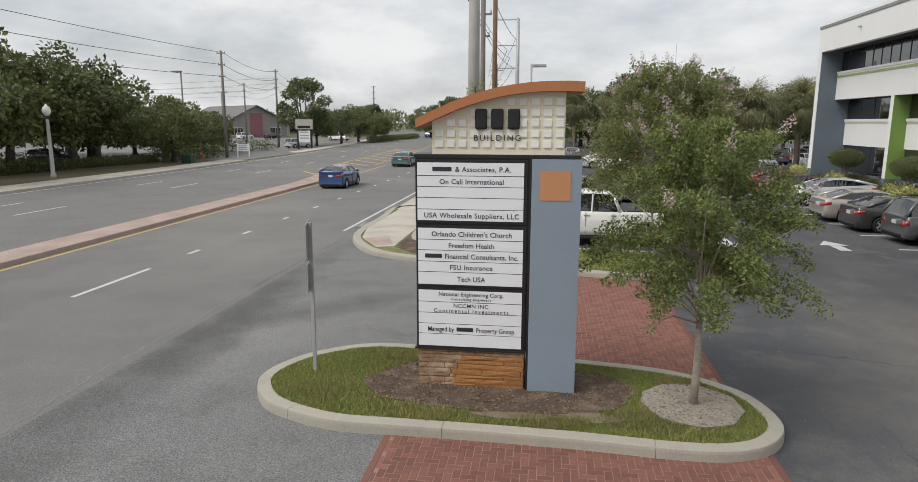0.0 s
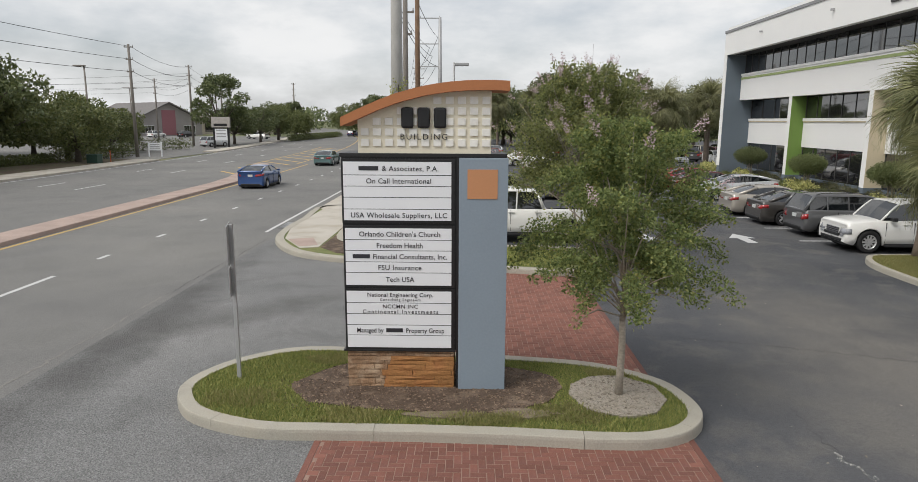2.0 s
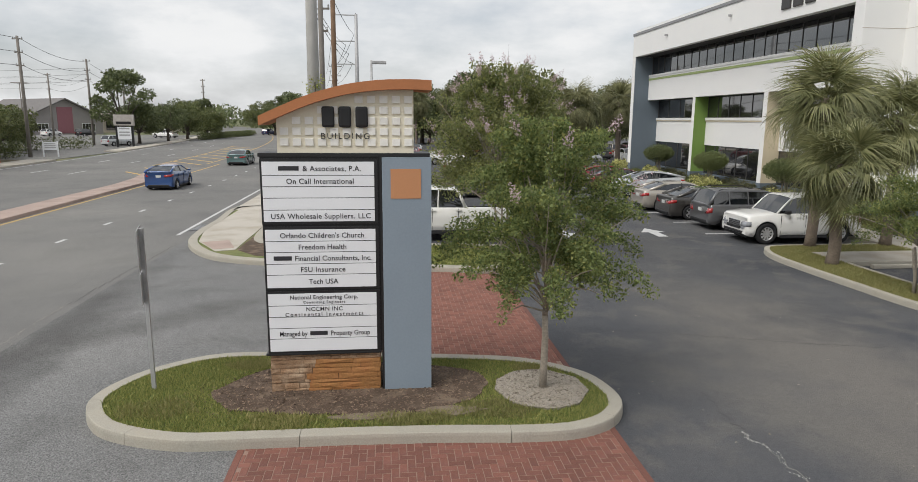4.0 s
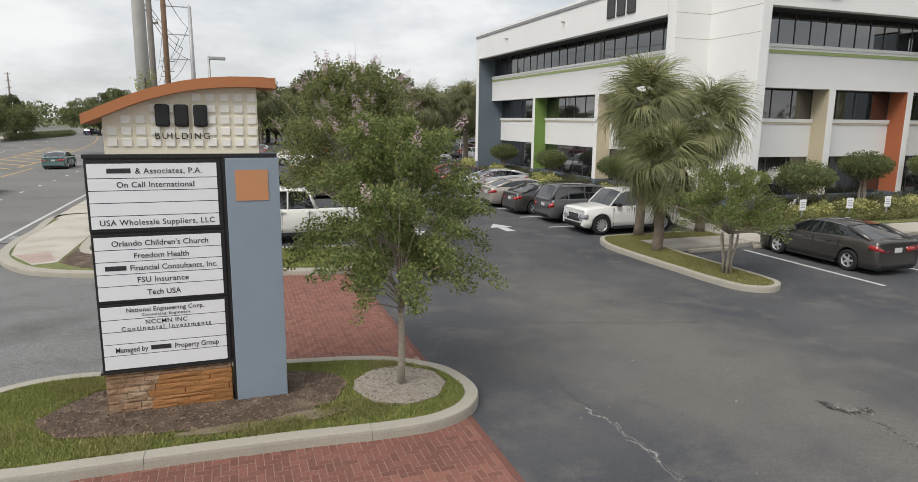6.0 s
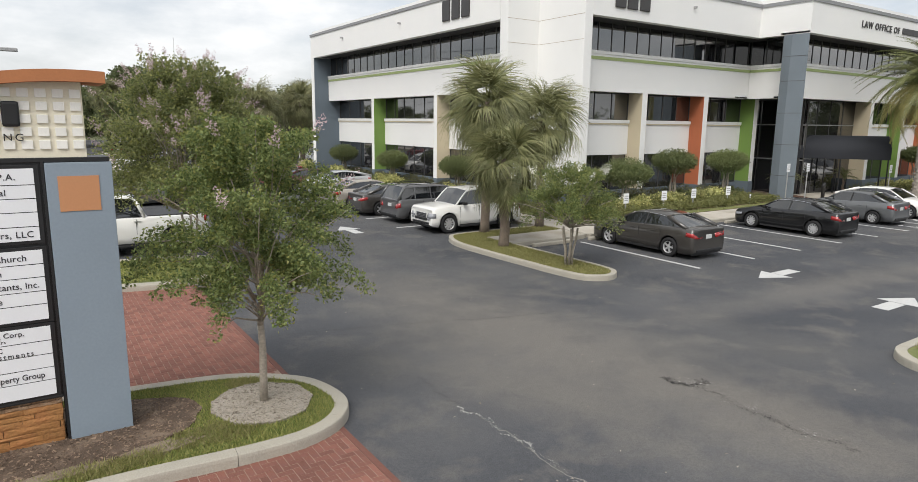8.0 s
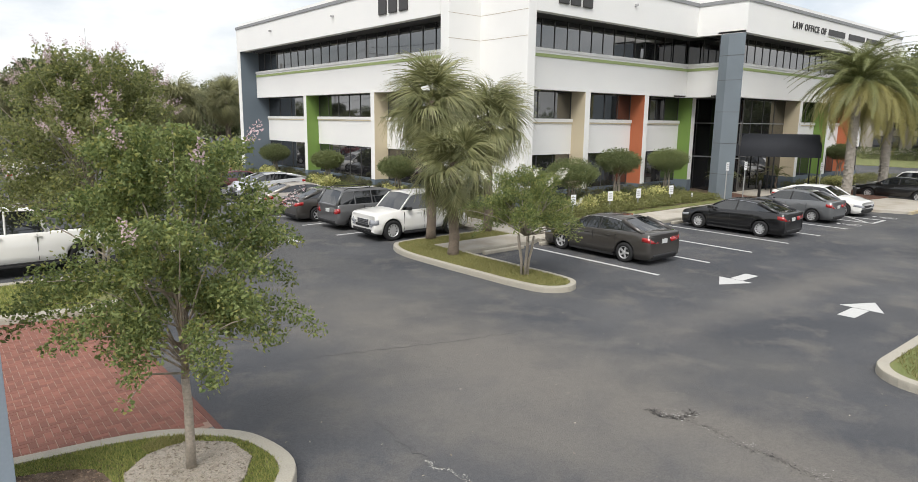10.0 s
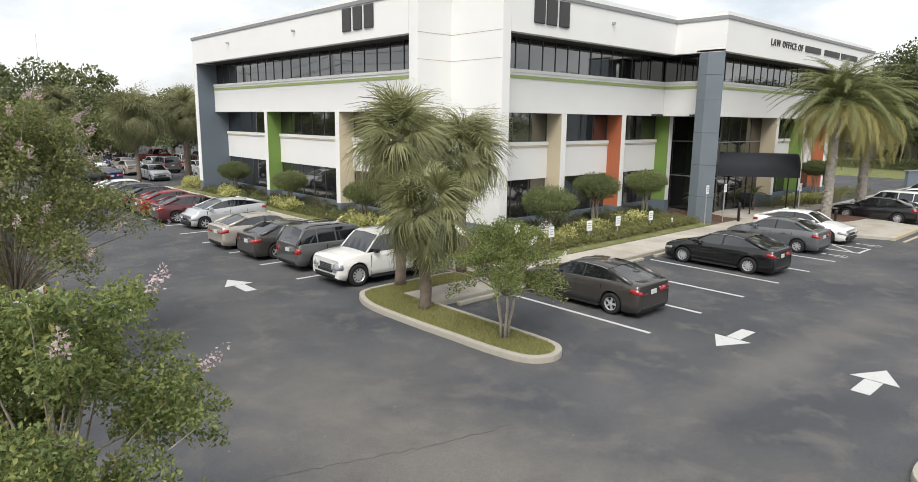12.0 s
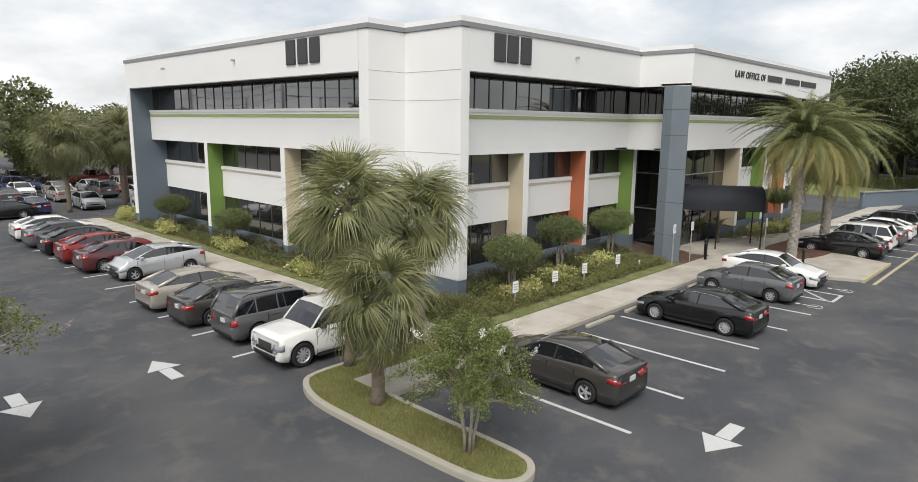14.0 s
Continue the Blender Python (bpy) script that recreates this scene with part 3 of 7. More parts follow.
# corner piers
part("pier", boxed(19.085, 22.4, 25.99, 26.59, 0.9, Z_TOP, bevel=0.05), STUCCO, office)
part("plinth", boxed(19.1, 22.4, 26.0, 26.58, 0.0, 0.9), BLUEGREY, office)
part("pier", boxed(21.0, 21.52, 22.85, 26.2, 0.9, Z_TOP, bevel=0.05), STUCCO, office)
part("plinth", boxed(21.015, 21.505, 22.87, 26.2, 0.0, 0.9), BLUEGREY, office)
for z in (9.06, 7.95, 5.9):
    part("joint", boxed(19.08, 21.0, 25.985, 25.992, z, z + 0.02), MORTAR, office)
    part("joint", boxed(20.994, 21.0, 22.85, 25.98, z, z + 0.02), MORTAR, office)
# south side: s = x - 21
facade(RM, 0.5, 13.44, [(5.9, CREAM), (11.0, ORANGE), (15.9, SPGREEN)], 14, (4, 4, 3), ((0.5, 5.48), (5.92, 10.58), (11.02, 15.48)))
fbox("spandrel", STUCCO, RM, 13.44, 15.0, OFF, OFF + 0.5, Z_SPAN, Z_SILL)
fbox("sill", STUCCO, RM, 13.44, 14.62, OFF - 0.05, OFF, 7.55, Z_SILL + 0.02)
fbox("stripe", STRIPEG, RM, 13.44, 14.62, OFF - 0.03, OFF, 7.28, 7.43)
window(RM, 13.44, 14.8, OFF + 0.2, Z_SILL, Z_FAS + 0.02, 1)
fbox("soffit", RECESS_SHADE, RM, 13.44, 17.5, 0.2, DEEP + 0.3, Z_FAS + 0.02, Z_FAS + 0.12)
fbox("soffit", RECESS_SHADE, RM, 13.44, 17.5, OFF, DEEP + 0.3, Z_SPAN + 0.01, Z_SPAN + 0.1)
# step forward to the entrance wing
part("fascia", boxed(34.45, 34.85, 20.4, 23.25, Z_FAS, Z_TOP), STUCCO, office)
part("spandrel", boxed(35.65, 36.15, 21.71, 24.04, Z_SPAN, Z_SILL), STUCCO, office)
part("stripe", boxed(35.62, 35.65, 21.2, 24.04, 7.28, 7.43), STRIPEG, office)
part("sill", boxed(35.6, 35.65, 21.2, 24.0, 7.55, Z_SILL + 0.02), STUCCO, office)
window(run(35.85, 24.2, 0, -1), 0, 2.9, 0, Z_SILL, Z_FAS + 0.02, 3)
part("soffit", boxed(35.7, 38.6, 21.4, 25.2, Z_SPAN + 0.012, Z_SPAN + 0.1), RECESS_SHADE, office)
facade(QM, 0.0, 23.5, [(10.6, CREAM), (15.1, SPGREEN), (19.4, ORANGE)], 24, (3, 3, 4), ((10.62, 14.68), (15.12, 18.98), (19.42, 23.5)), back=1.2)
# tall entrance glazing in the corner
window(RM, 15.9, 18.4, DEEP, 0.1, Z_SPAN, 1, rail=(2.2, 4.3))
WMX = run(38.6, 24.95, 0, -1)
window(WMX, 0, 3.0, 0, 0.1, Z_SPAN, 1, rail=(2.2, 4.3))
window(QM, 4.1, 10.2, DEEP, 0.1, Z_SPAN, 4, rail=(2.4, 4.3))
column = part("column", prism([(34.5, 21.45), (34.36, 20.9), (34.47, 20.02), (35.3, 20.6), (35.3, 21.45)], 0.0, Z_FAS), COLUMN, office, "tall blue-grey clad entrance column")
for z in (1.5, 3.2, 4.9, 6.6, 7.9):
    part("joint", prism([(34.495, 21.45), (34.354, 20.9), (34.462, 20.012), (35.3, 20.6), (35.3, 21.45)], z, z + 0.02), MULLION, column)
# core, roof and parapet
part("wall", boxed(21.6, 57.8, 26.6, 50.6, 0, Z_FAS + 0.3), STUCCO, office)
# core walls behind the recessed glazing, with their shade painted in
part("wall", boxed(23.0, 57.8, 25.4, 27.0, 0, Z_FAS + 0.3), RECESS_SHADE, office)
part("wall", boxed(38.75, 57.8, 22.6, 27.0, 0, Z_FAS + 0.3), RECESS_SHADE, office)
part("roof", boxed(19.4, 57.8, 26.3, 50.9, Z_FAS + 0.1, 10.4), STUCCO, office)
part("roof", boxed(21.3, 57.8, 23.1, 26.4, Z_FAS + 0.14, 10.4), STUCCO, office)
part("roof", boxed(34.8, 57.8, 20.3, 23.2, Z_FAS + 0.16, 10.4), STUCCO, office)
OUTER = [(19.085, 51.23), (19.085, 25.99), (21.0, 25.99), (21.0, 22.85), (34.45, 22.85), (34.45, 20.0), (57.95, 20.0), (57.95, 51.23)]


def offset(loop, d):
    out = []
    n = len(loop)
    for i in range(n):
        p, a, b = Vector(loop[i]), Vector(loop[i - 1]), Vector(loop[(i + 1) % n])
        u, v = (p - a).normalized(), (b - p).normalized()
        out.append((p.x - (u.y + v.y) * -d, p.y + (u.x + v.x) * -d))
    return out


def band(loop_out, loop_in, z0, z1):
    bm = bmesh.new()
    n = len(loop_out)
    rings = [[bm.verts.new((x, y, z)) for x, y in lp] for lp, z in ((loop_out, z0), (loop_out, z1), (loop_in, z1), (loop_in, z0))]
    for k in range(4):
        a, b = rings[k], rings[(k + 1) % 4]
        for i in range(n):
            bm.faces.new((a[i], a[(i + 1) % n], b[(i + 1) % n], b[i]))
    return bm


part("coping", band(offset(OUTER, 0.05), offset(OUTER, -0.3), Z_TOP, 10.82), COPING, office, "grey metal parapet coping")
part("parapet", band(offset(OUTER, -0.12), offset(OUTER, -0.42), 10.82, 11.04), STUCCO, office)


# ---- the entrance island with the directory sign ----
def inside(loop, xs, ys):
    """Which of the points lie in the loop."""
    r = np.zeros(len(xs), bool)
    n = len(loop)
    for i in range(n):
        (x0, y0), (x1, y1) = loop[i], loop[(i + 1) % n]
        c = ((y0 > ys) != (y1 > ys)) & (xs < (x1 - x0) * (ys - y0) / ((y1 - y0) or 1e-9) + x0)
        r ^= c
    return r


def scatter(loop, count, seed, holes=()):
    rng = np.random.default_rng(seed)
    a = np.array(loop)
    lo, hi = a.min(0), a.max(0)
    p = rng.uniform(lo, hi, (count * 3, 2))
    ok = inside(loop, p[:, 0], p[:, 1])
    for h in holes:
        ok &= ~inside(h, p[:, 0], p[:, 1])
    return p[ok][:count], rng


def stuff(name, verts, faces, material, label, category, parent=None):
    me = bpy.data.meshes.new(name)
    me.from_pydata(np.asarray(verts).tolist(), [], np.asarray(faces).tolist())
    me.materials.append(material)
    ob = new(name, me)
    if parent is not None:
        ob.parent = parent
        ob.matrix_parent_inverse = parent.matrix_basis.inverted()
        return tagged(ob, label, kind="stuff")
    return tagged(ob, label, category, kind="stuff")


def grass(name, loop, z, count, seed, holes=(), height=0.07, label="short mown green lawn grass", material=None):
    p, rng = scatter(loop, count, seed, holes)
    n = len(p)
    a = rng.uniform(0, math.tau, n)
    h = height * rng.uniform(0.5, 1.3, n)
    w = 0.006 + 0.25 * h * 0.3
    lean = rng.normal(0, 0.5, (n, 2)) * h[:, None]
    v = np.zeros((n, 3, 3))
    v[:, 0, :2] = p + np.c_[np.cos(a), np.sin(a)] * w[:, None]
    v[:, 1, :2] = p - np.c_[np.cos(a), np.sin(a)] * w[:, None]
    v[:, 2, :2] = p + lean
    v[:, 0, 2] = v[:, 1, 2] = z - 0.01
    v[:, 2, 2] = z + h
    return stuff(name, v.reshape(-1, 3), np.arange(3 * n).reshape(-1, 3), material or BLADE, label, "grass")


def chips(name, loop, z, count, seed, size, material, label, category, holes=()):
    """Small broken pieces lying on a bed: irregular four-sided shards."""
    p, rng = scatter(loop, count, seed, holes)
    n = len(p)
    v = rng.normal(0, 1, (n, 4, 3))
    v /= np.linalg.norm(v, axis=2, keepdims=True)
    v *= (size * rng.uniform(0.5, 1.4, n))[:, None, None] * np.array([1, 1, 0.5])
    v[:, :, :2] += p[:, None]
    v[:, :, 2] += z + size * 0.15
    f = np.array([[0, 1, 2], [0, 2, 3], [0, 3, 1], [1, 3, 2]])
    return stuff(name, v.reshape(-1, 3), (np.arange(n)[:, None, None] * 4 + f).reshape(-1, 3), material, label, category)


BLADE = leaf_mat("grass_blade", (0.125, 0.18, 0.04), (0.4, 0.38, 0.13), trans=0.3, rough=0.7)
DRYBLADE = leaf_mat("dry_blade", (0.18, 0.19, 0.055), (0.36, 0.32, 0.14), trans=0.3, rough=0.7)
CHIP = leaf_mat("bark_chip", (0.055, 0.036, 0.025), (0.24, 0.17, 0.12), trans=0.0, rough=0.9)
PEBBLE = leaf_mat("pebble", (0.18, 0.15, 0.115), (0.46, 0.41, 0.34), trans=0.0, rough=0.9)

ISLE = ccw(smooth_loop([(-4.42, 9.8), (-4.15, 9.2), (-3.7, 8.8), (-2.84, 8.48), (-1.9, 8.44), (-0.6, 8.42), (0.6, 8.37), (1.72, 8.28), (2.45, 8.33), (2.98, 8.62), (3.28, 9.15),
                        (3.22, 9.85), (2.92, 10.4), (2.1, 10.98), (0.8, 11.25), (-1.1, 11.5), (-2.9, 11.62), (-3.85, 11.1), (-4.3, 10.45)], 4))
isle = thing("traffic_island", (-0.6, 10, 0), "kerbed grass island in the entrance drive, with mulch and gravel beds", "traffic island", kind="structure")
lawn = kerb(isle, ISLE, 0.21, 0.16, 9)
part("lawn", prism(lawn, -0.05, 0.135), GRASS, isle)
rg = random.Random(5)
BED = ccw(smooth_loop([(-2.75, 9.9), (-2.3, 9.3), (-1.32, 9.1), (-0.2, 8.98), (0.7, 9.1), (1.2, 9.5), (1.4, 10.1), (0.75, 10.7), (-0.7, 10.95), (-2.1, 10.75)], 3))
BED = [(x + rg.uniform(-0.05, 0.05), y + rg.uniform(-0.05, 0.05)) for x, y in BED]
part("mulch_bed", prism(BED, -0.05, 0.165), SOIL, isle)
for px, py, pw, ph in ((0.75, 9.0, 0.5, 0.13), (-0.35, 8.93, 0.55, 0.1)):
    part("bare_soil", prism(ccw(ring_points(px, py, pw, ph, 18, 0.22, rg)), -0.05, 0.168), SAND, isle, "pale bare sandy soil")
RING = [(2.17 + (0.69 + rg.uniform(-0.04, 0.04)) * math.cos(k * math.tau / 26), 9.65 + (0.7 + rg.uniform(-0.04, 0.04)) * math.sin(k * math.tau / 26)) for k in range(26)]
part("gravel_bed", prism(RING, -0.05, 0.175), GRAVEL, isle)
grass("grass", lawn, 0.135, 56000, 11, (BED, RING), height=0.045)
for gx, gy, gr in ((-3.3, 9.4, 0.55), (-2.4, 11.0, 0.35), (1.3, 9.0, 0.55), (2.2, 10.45, 0.3), (-1.6, 8.9, 0.5), (0.2, 8.85, 0.45)):
    tuft = [(x, y) for x, y in ring_points(gx, gy, gr, gr * 0.6, 14, 0.3)]
    grass("grass", tuft, 0.135, 1500, int(gy * 31), (BED, RING), height=0.07, label="paler dry patch in the lawn grass", material=DRYBLADE)
chips("mulch", BED, 0.165, 5000, 12, 0.024, CHIP, "dark brown bark mulch chips round the sign", "mulch")
EDGE = [(x * 1.22 + 0.14, 9.95 + (y - 9.95) * 1.22) for x, y in BED]
chips("mulch", EDGE, 0.145, 1900, 22, 0.02, CHIP, "stray bark chips and leaf litter in the grass edge", "mulch", (RING, BED))
chips("mulch", lawn, 0.14, 500, 23, 0.016, CHIP, "stray bark chips scattered over the grass", "mulch", (RING,))
chips("gravel", RING, 0.17, 2600, 13, 0.026, PEBBLE, "pale crushed gravel round the tree trunk", "gravel")

sign = thing("directory_sign", (-0.65, 10.1, 0.15), "tall directory sign with white panels, stone base and terracotta cap", "sign")
SY = 9.86
part("cabinet", boxed(-1.87, -0.2, SY, 10.34, 0.76, 3.66, bevel=0.008), BLACK, sign, "black metal sign cabinet")
part("top_rail", boxed(-1.89, 0.5, SY - 0.02, 10.36, 3.635, 3.69, bevel=0.006), BLACK, sign)
part("rail", boxed(-0.215, -0.185, SY - 0.03, 10.3, 0.16, 3.64), BLACK, sign)
part("pillar", boxed(-0.18, 0.52, SY - 0.06, 10.4, 0.1, 3.63, bevel=0.006), SIGNGREY, sign, "blue-grey painted sign pillar")
part("square", boxed(-0.06, 0.37, SY - 0.068, SY - 0.058, 3.05, 3.47), SQUARE, sign, "orange square on the pillar")
ROWS_Z = ((3.575, 3.38, 3.22, 3.06, 2.89, 2.72), (2.615, 2.44, 2.28, 2.11, 1.95, 1.755), (1.675, 1.49, 1.32, 1.15, 0.99, 0.795))
WORDS = {(0, 0): "@ & Associates, P.A.", (0, 1): "On Call International", (0, 4): "USA Wholesale Suppliers, LLC",
         (1, 0): "Orlando Children's Church", (1, 1): "Freedom Health", (1, 2): "@ Financial Consultants, Inc.", (1, 3): "FSU Insurance", (1, 4): "Tech USA",
         (2, 0): "National Engineering Corp.", (2, 1): "NCCMN INC", (2, 3): "Managed by @ Property Group"}
WIDE = {(0, 0): 1.14, (0, 1): 0.93, (0, 4): 1.39, (1, 0): 1.18, (1, 1): 0.67, (1, 2): 1.38, (1, 3): 0.63, (1, 4): 0.42, (2, 0): 0.97, (2, 1): 0.52, (2, 3): 1.3}
INK = mat("sign_ink", (0.025, 0.025, 0.03), 0.5, var=0.03)
for p, zs in enumerate(ROWS_Z):
    s0, s1 = (-1.84, -0.29) if p == 0 else (-1.835, -0.285)
    frame_bm = boxed(s0 - 0.03, s1 + 0.05, SY - 0.025, SY, zs[-1] - 0.035, zs[0] + 0.035, bevel=0.004)
    holder = part("panel_frame", frame_bm, BLACK, sign, "black frame round five tenant panels")
    for r in range(5):
        slat = part("panel", boxed(s0, s1, SY - 0.034, SY - 0.02, zs[r + 1] + 0.005, zs[r] - 0.005, bevel=0.002), PANELW, holder)
        words = WORDS.get((p, r))
        if not words:
            continue
        mid = (zs[r] + zs[r + 1]) / 2
        size = 0.105
        if (p, r) in ((2, 0), (2, 1)):
            size, mid = 0.085, mid + 0.035
        cx, full = (s0 + s1) / 2 + 0.02, WIDE[(p, r)]

        def letters(w, width, x, sz=size, z=mid):
            me = text_mesh(w, sz, width, bold=0.0006, depth=0.002)
            me.materials.append(INK)
            ob = part("lettering", me, INK, holder)
            ob.matrix_basis = Matrix.Translation((x, SY - 0.036, z - 0.36 * sz))
            return ob

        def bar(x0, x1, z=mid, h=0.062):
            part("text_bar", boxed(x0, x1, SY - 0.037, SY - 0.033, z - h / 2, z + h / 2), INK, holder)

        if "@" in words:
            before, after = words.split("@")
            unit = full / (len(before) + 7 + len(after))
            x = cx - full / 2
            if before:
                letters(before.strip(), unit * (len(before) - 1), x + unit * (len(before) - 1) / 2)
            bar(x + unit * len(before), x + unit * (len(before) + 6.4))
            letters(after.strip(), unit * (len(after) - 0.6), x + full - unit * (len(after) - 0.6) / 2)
        else:
            letters(words, full, cx)
        if (p, r) == (2, 0):
            letters("Consulting Engineers", 0.6, cx, 0.055, mid - 0.075)
        if (p, r) == (2, 1):
            letters("Continental Investments", 1.12, cx, 0.085, mid - 0.08)
# stone base: rough ledge stones beside smooth orange ones
base = part("stone_base", boxed(-1.85, -0.235, SY + 0.03, 10.32, 0.08, 0.77), STONE_BED, sign, "stone-clad sign base")
part("base_cap", boxed(-1.9, -0.22, SY - 0.03, 10.36, 0.735, 0.765, bevel=0.006), BLACK, sign)
rg = random.Random(8)


def stone(x0, x1, z0, z1, y, material):
    bm = bmesh.new()
    g = 0.003
    a = [(x0 + g, z0 + g), (x1 - g, z0 + g), (x1 - g, z1 - g), (x0 + g, z1 - g)]
    front = [bm.verts.new((x + rg.uniform(-0.006, 0.006), y - rg.uniform(0.012, 0.026), z + rg.uniform(-0.004, 0.004))) for x, z in a]
    mid_v = bm.verts.new(((x0 + x1) / 2, y - rg.uniform(0.02, 0.034), (z0 + z1) / 2))
    back = [bm.verts.new((x, y + 0.04, z)) for x, z in a]
    for i in range(4):
        j = (i + 1) % 4
        bm.faces.new((front[i], front[j], mid_v))
        bm.faces.new((back[i], back[j], front[j], front[i]))
    bm.faces.new(back[::-1])
    part("stone", bm, material, base)


z = 0.1
while z < 0.72:
    h = rg.uniform(0.045, 0.09)
    z1 = min(z + h, 0.735)
    x = -1.85
    edge = -1.22 + rg.uniform(-0.12, 0.1)
    while x < edge - 0.02:
        x1 = min(x + rg.uniform(0.1, 0.34), edge)
        stone(x, x1, z, z1, SY + 0.03, STONE_A)
        x = x1
    if z > 0.6:
        while x < -0.26:
            x1 = min(x + rg.uniform(0.12, 0.3), -0.24)
            stone(x, x1, z, z1, SY + 0.03, STONE_A)
            x = x1
    else:
        while x < -0.26:
            x1 = min(x + rg.uniform(0.3, 0.75), -0.24)
            stone(x, x1, z, z1, SY + 0.012, STONE_B)
            x = x1
    z = z1
# cream head with raised ivory squares under the arched cap
ARCH = [(-1.83, 4.19), (-1.57, 4.31), (-1.32, 4.42), (-1.08, 4.51), (-0.87, 4.57), (-0.67, 4.62), (-0.47, 4.655), (-0.27, 4.68), (-0.07, 4.695), (0.13, 4.7), (0.32, 4.7), (0.515, 4.69)]


def arch_z(x):
    for (x0, z0), (x1, z1) in zip(ARCH, ARCH[1:]):
        if x <= x1:
            return z0 + (z1 - z0) * (x - x0) / (x1 - x0)
    return ARCH[-1][1]


hx = [-1.62 + 1.89 * i / 12 for i in range(13)]
UP = Matrix.Rotation(radians(90), 4, "X")
head = part("head", prism([(-1.62, 3.69), (0.27, 3.69)] + [(x, arch_z(x) - 0.08) for x in hx[::-1]], -10.36, -(SY + 0.0), m=UP), CREAMW, sign, "cream stucco sign head")
for r in range(6):
    for c in range(11):
        x, z = -1.575 + c * 0.1715, 3.79 + r * 0.1475
        if z + 0.105 < arch_z(x) - 0.15 and z + 0.105 < arch_z(x + 0.11) - 0.15:
            part("raised_tile", boxed(x, x + 0.112, SY - 0.022, SY + 0.01, z, z + 0.1, bevel=0.004), IVORY, head)
cap_pts = ARCH + [(x, z - 0.135 + 0.01 * (x < -1.7)) for x, z in ARCH[::-1]]
part("cap", prism(cap_pts, -10.55, -9.68, m=UP), TERRA, sign, "arched terracotta painted cap")
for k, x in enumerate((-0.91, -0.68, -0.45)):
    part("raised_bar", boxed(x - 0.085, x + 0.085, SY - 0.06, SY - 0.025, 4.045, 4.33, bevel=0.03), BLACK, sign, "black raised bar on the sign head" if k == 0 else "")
me = text_mesh("BUILDING", 0.118, 0.66, bold=0.0, depth=0.003)
me.materials.append(BLACK)
ob = part("lettering", me, BLACK, sign, "dark serif-style word below the bars")
ob.matrix_basis = Matrix.Translation((-0.68, SY - 0.035, 3.885))

post = thing("sign_post", (-3.63, 10.17, 0.13), "thin galvanised post with two traffic plates seen from their edge", "sign post")
part("post", boxed(-3.66, -3.6, 10.15, 10.19, 0.1, 2.6, bevel=0.006), GALV, post)
pm = Matrix.Translation((-3.63, 10.17, 0)) @ Matrix.Rotation(radians(15.5), 4, "Z")
part("plate", boxed(-0.045, -0.036, -0.3, 0.3, 2.0, 2.6, m=pm), GALV, post, "bare aluminium sign plate, back side")
part("plate", boxed(-0.045, -0.036, -0.25, 0.25, 1.5, 1.96, m=pm), GALV, post)

# ---- north island with the street corner walk ----
NOUT = ccw(smooth_loop([(-7.0, 31), (-7.0, 27), (-7.0, 24.4), (-6.65, 22.2), (-5.6, 20.3), (-4.3, 19.4), (-2.6, 18.9), (-0.7, 18.4), (1.2, 18.0), (2.4, 17.78), (3.5, 18.05), (4.2, 18.9),
                        (4.15, 20.4), (3.4, 21.25), (1.6, 21.5), (-1.5, 21.6), (-3.6, 21.9), (-4.4, 23.0), (-4.5, 27), (-4.5, 31)], 4))
corner = thing("corner_island", (-2, 20, 0), "kerbed corner of lawn and sidewalk between street and car park", "traffic island", kind="structure")
nlawn = kerb(corner, NOUT, 0.3, 0.15, 10)
part("lawn", prism(nlawn, -0.05, 0.13), GRASS, corner)
WALK = [(-6.72, 30.9), (-6.72, 24.4), (-6.35, 22.4), (-5.4, 20.7), (-4.85, 20.9), (-4.8, 30.9)]
part("walk", prism(WALK, -0.05, 0.146), WALKC, corner)
part("warning_paving", prism([(-6.2, 22.2), (-5.5, 20.95), (-4.95, 21.2), (-5.4, 22.5)], -0.04, 0.152), MEDIAN, corner, "faded red tactile paving at the ramp")
part("soil", prism(ccw([(-4.8, 20.9), (-4.1, 20.0), (-2.4, 19.4), (-2.2, 20.8), (-4.1, 22.0), (-4.75, 23.5)]), -0.05, 0.139), SOIL, corner)
grass("grass", [(-2.3, 19.2), (2.4, 18.2), (3.3, 19.0), (3.2, 20.4), (2.4, 21.1), (-2.2, 21.3)], 0.13, 14000, 31)
drain = thing("storm_drain", (-7.2, 25.9, 0), "dark cast-iron storm drain inlet at the kerb", "drain", kind="structure")
part("grate", boxed(-7.5, -7.0, 25.3, 26.8, -0.02, 0.012), BLACK, drain)
for k in range(6):
    part("slat", boxed(-7.48, -7.02, 25.4 + 0.23 * k, 25.5 + 0.23 * k, 0.0, 0.02), GALV, drain)

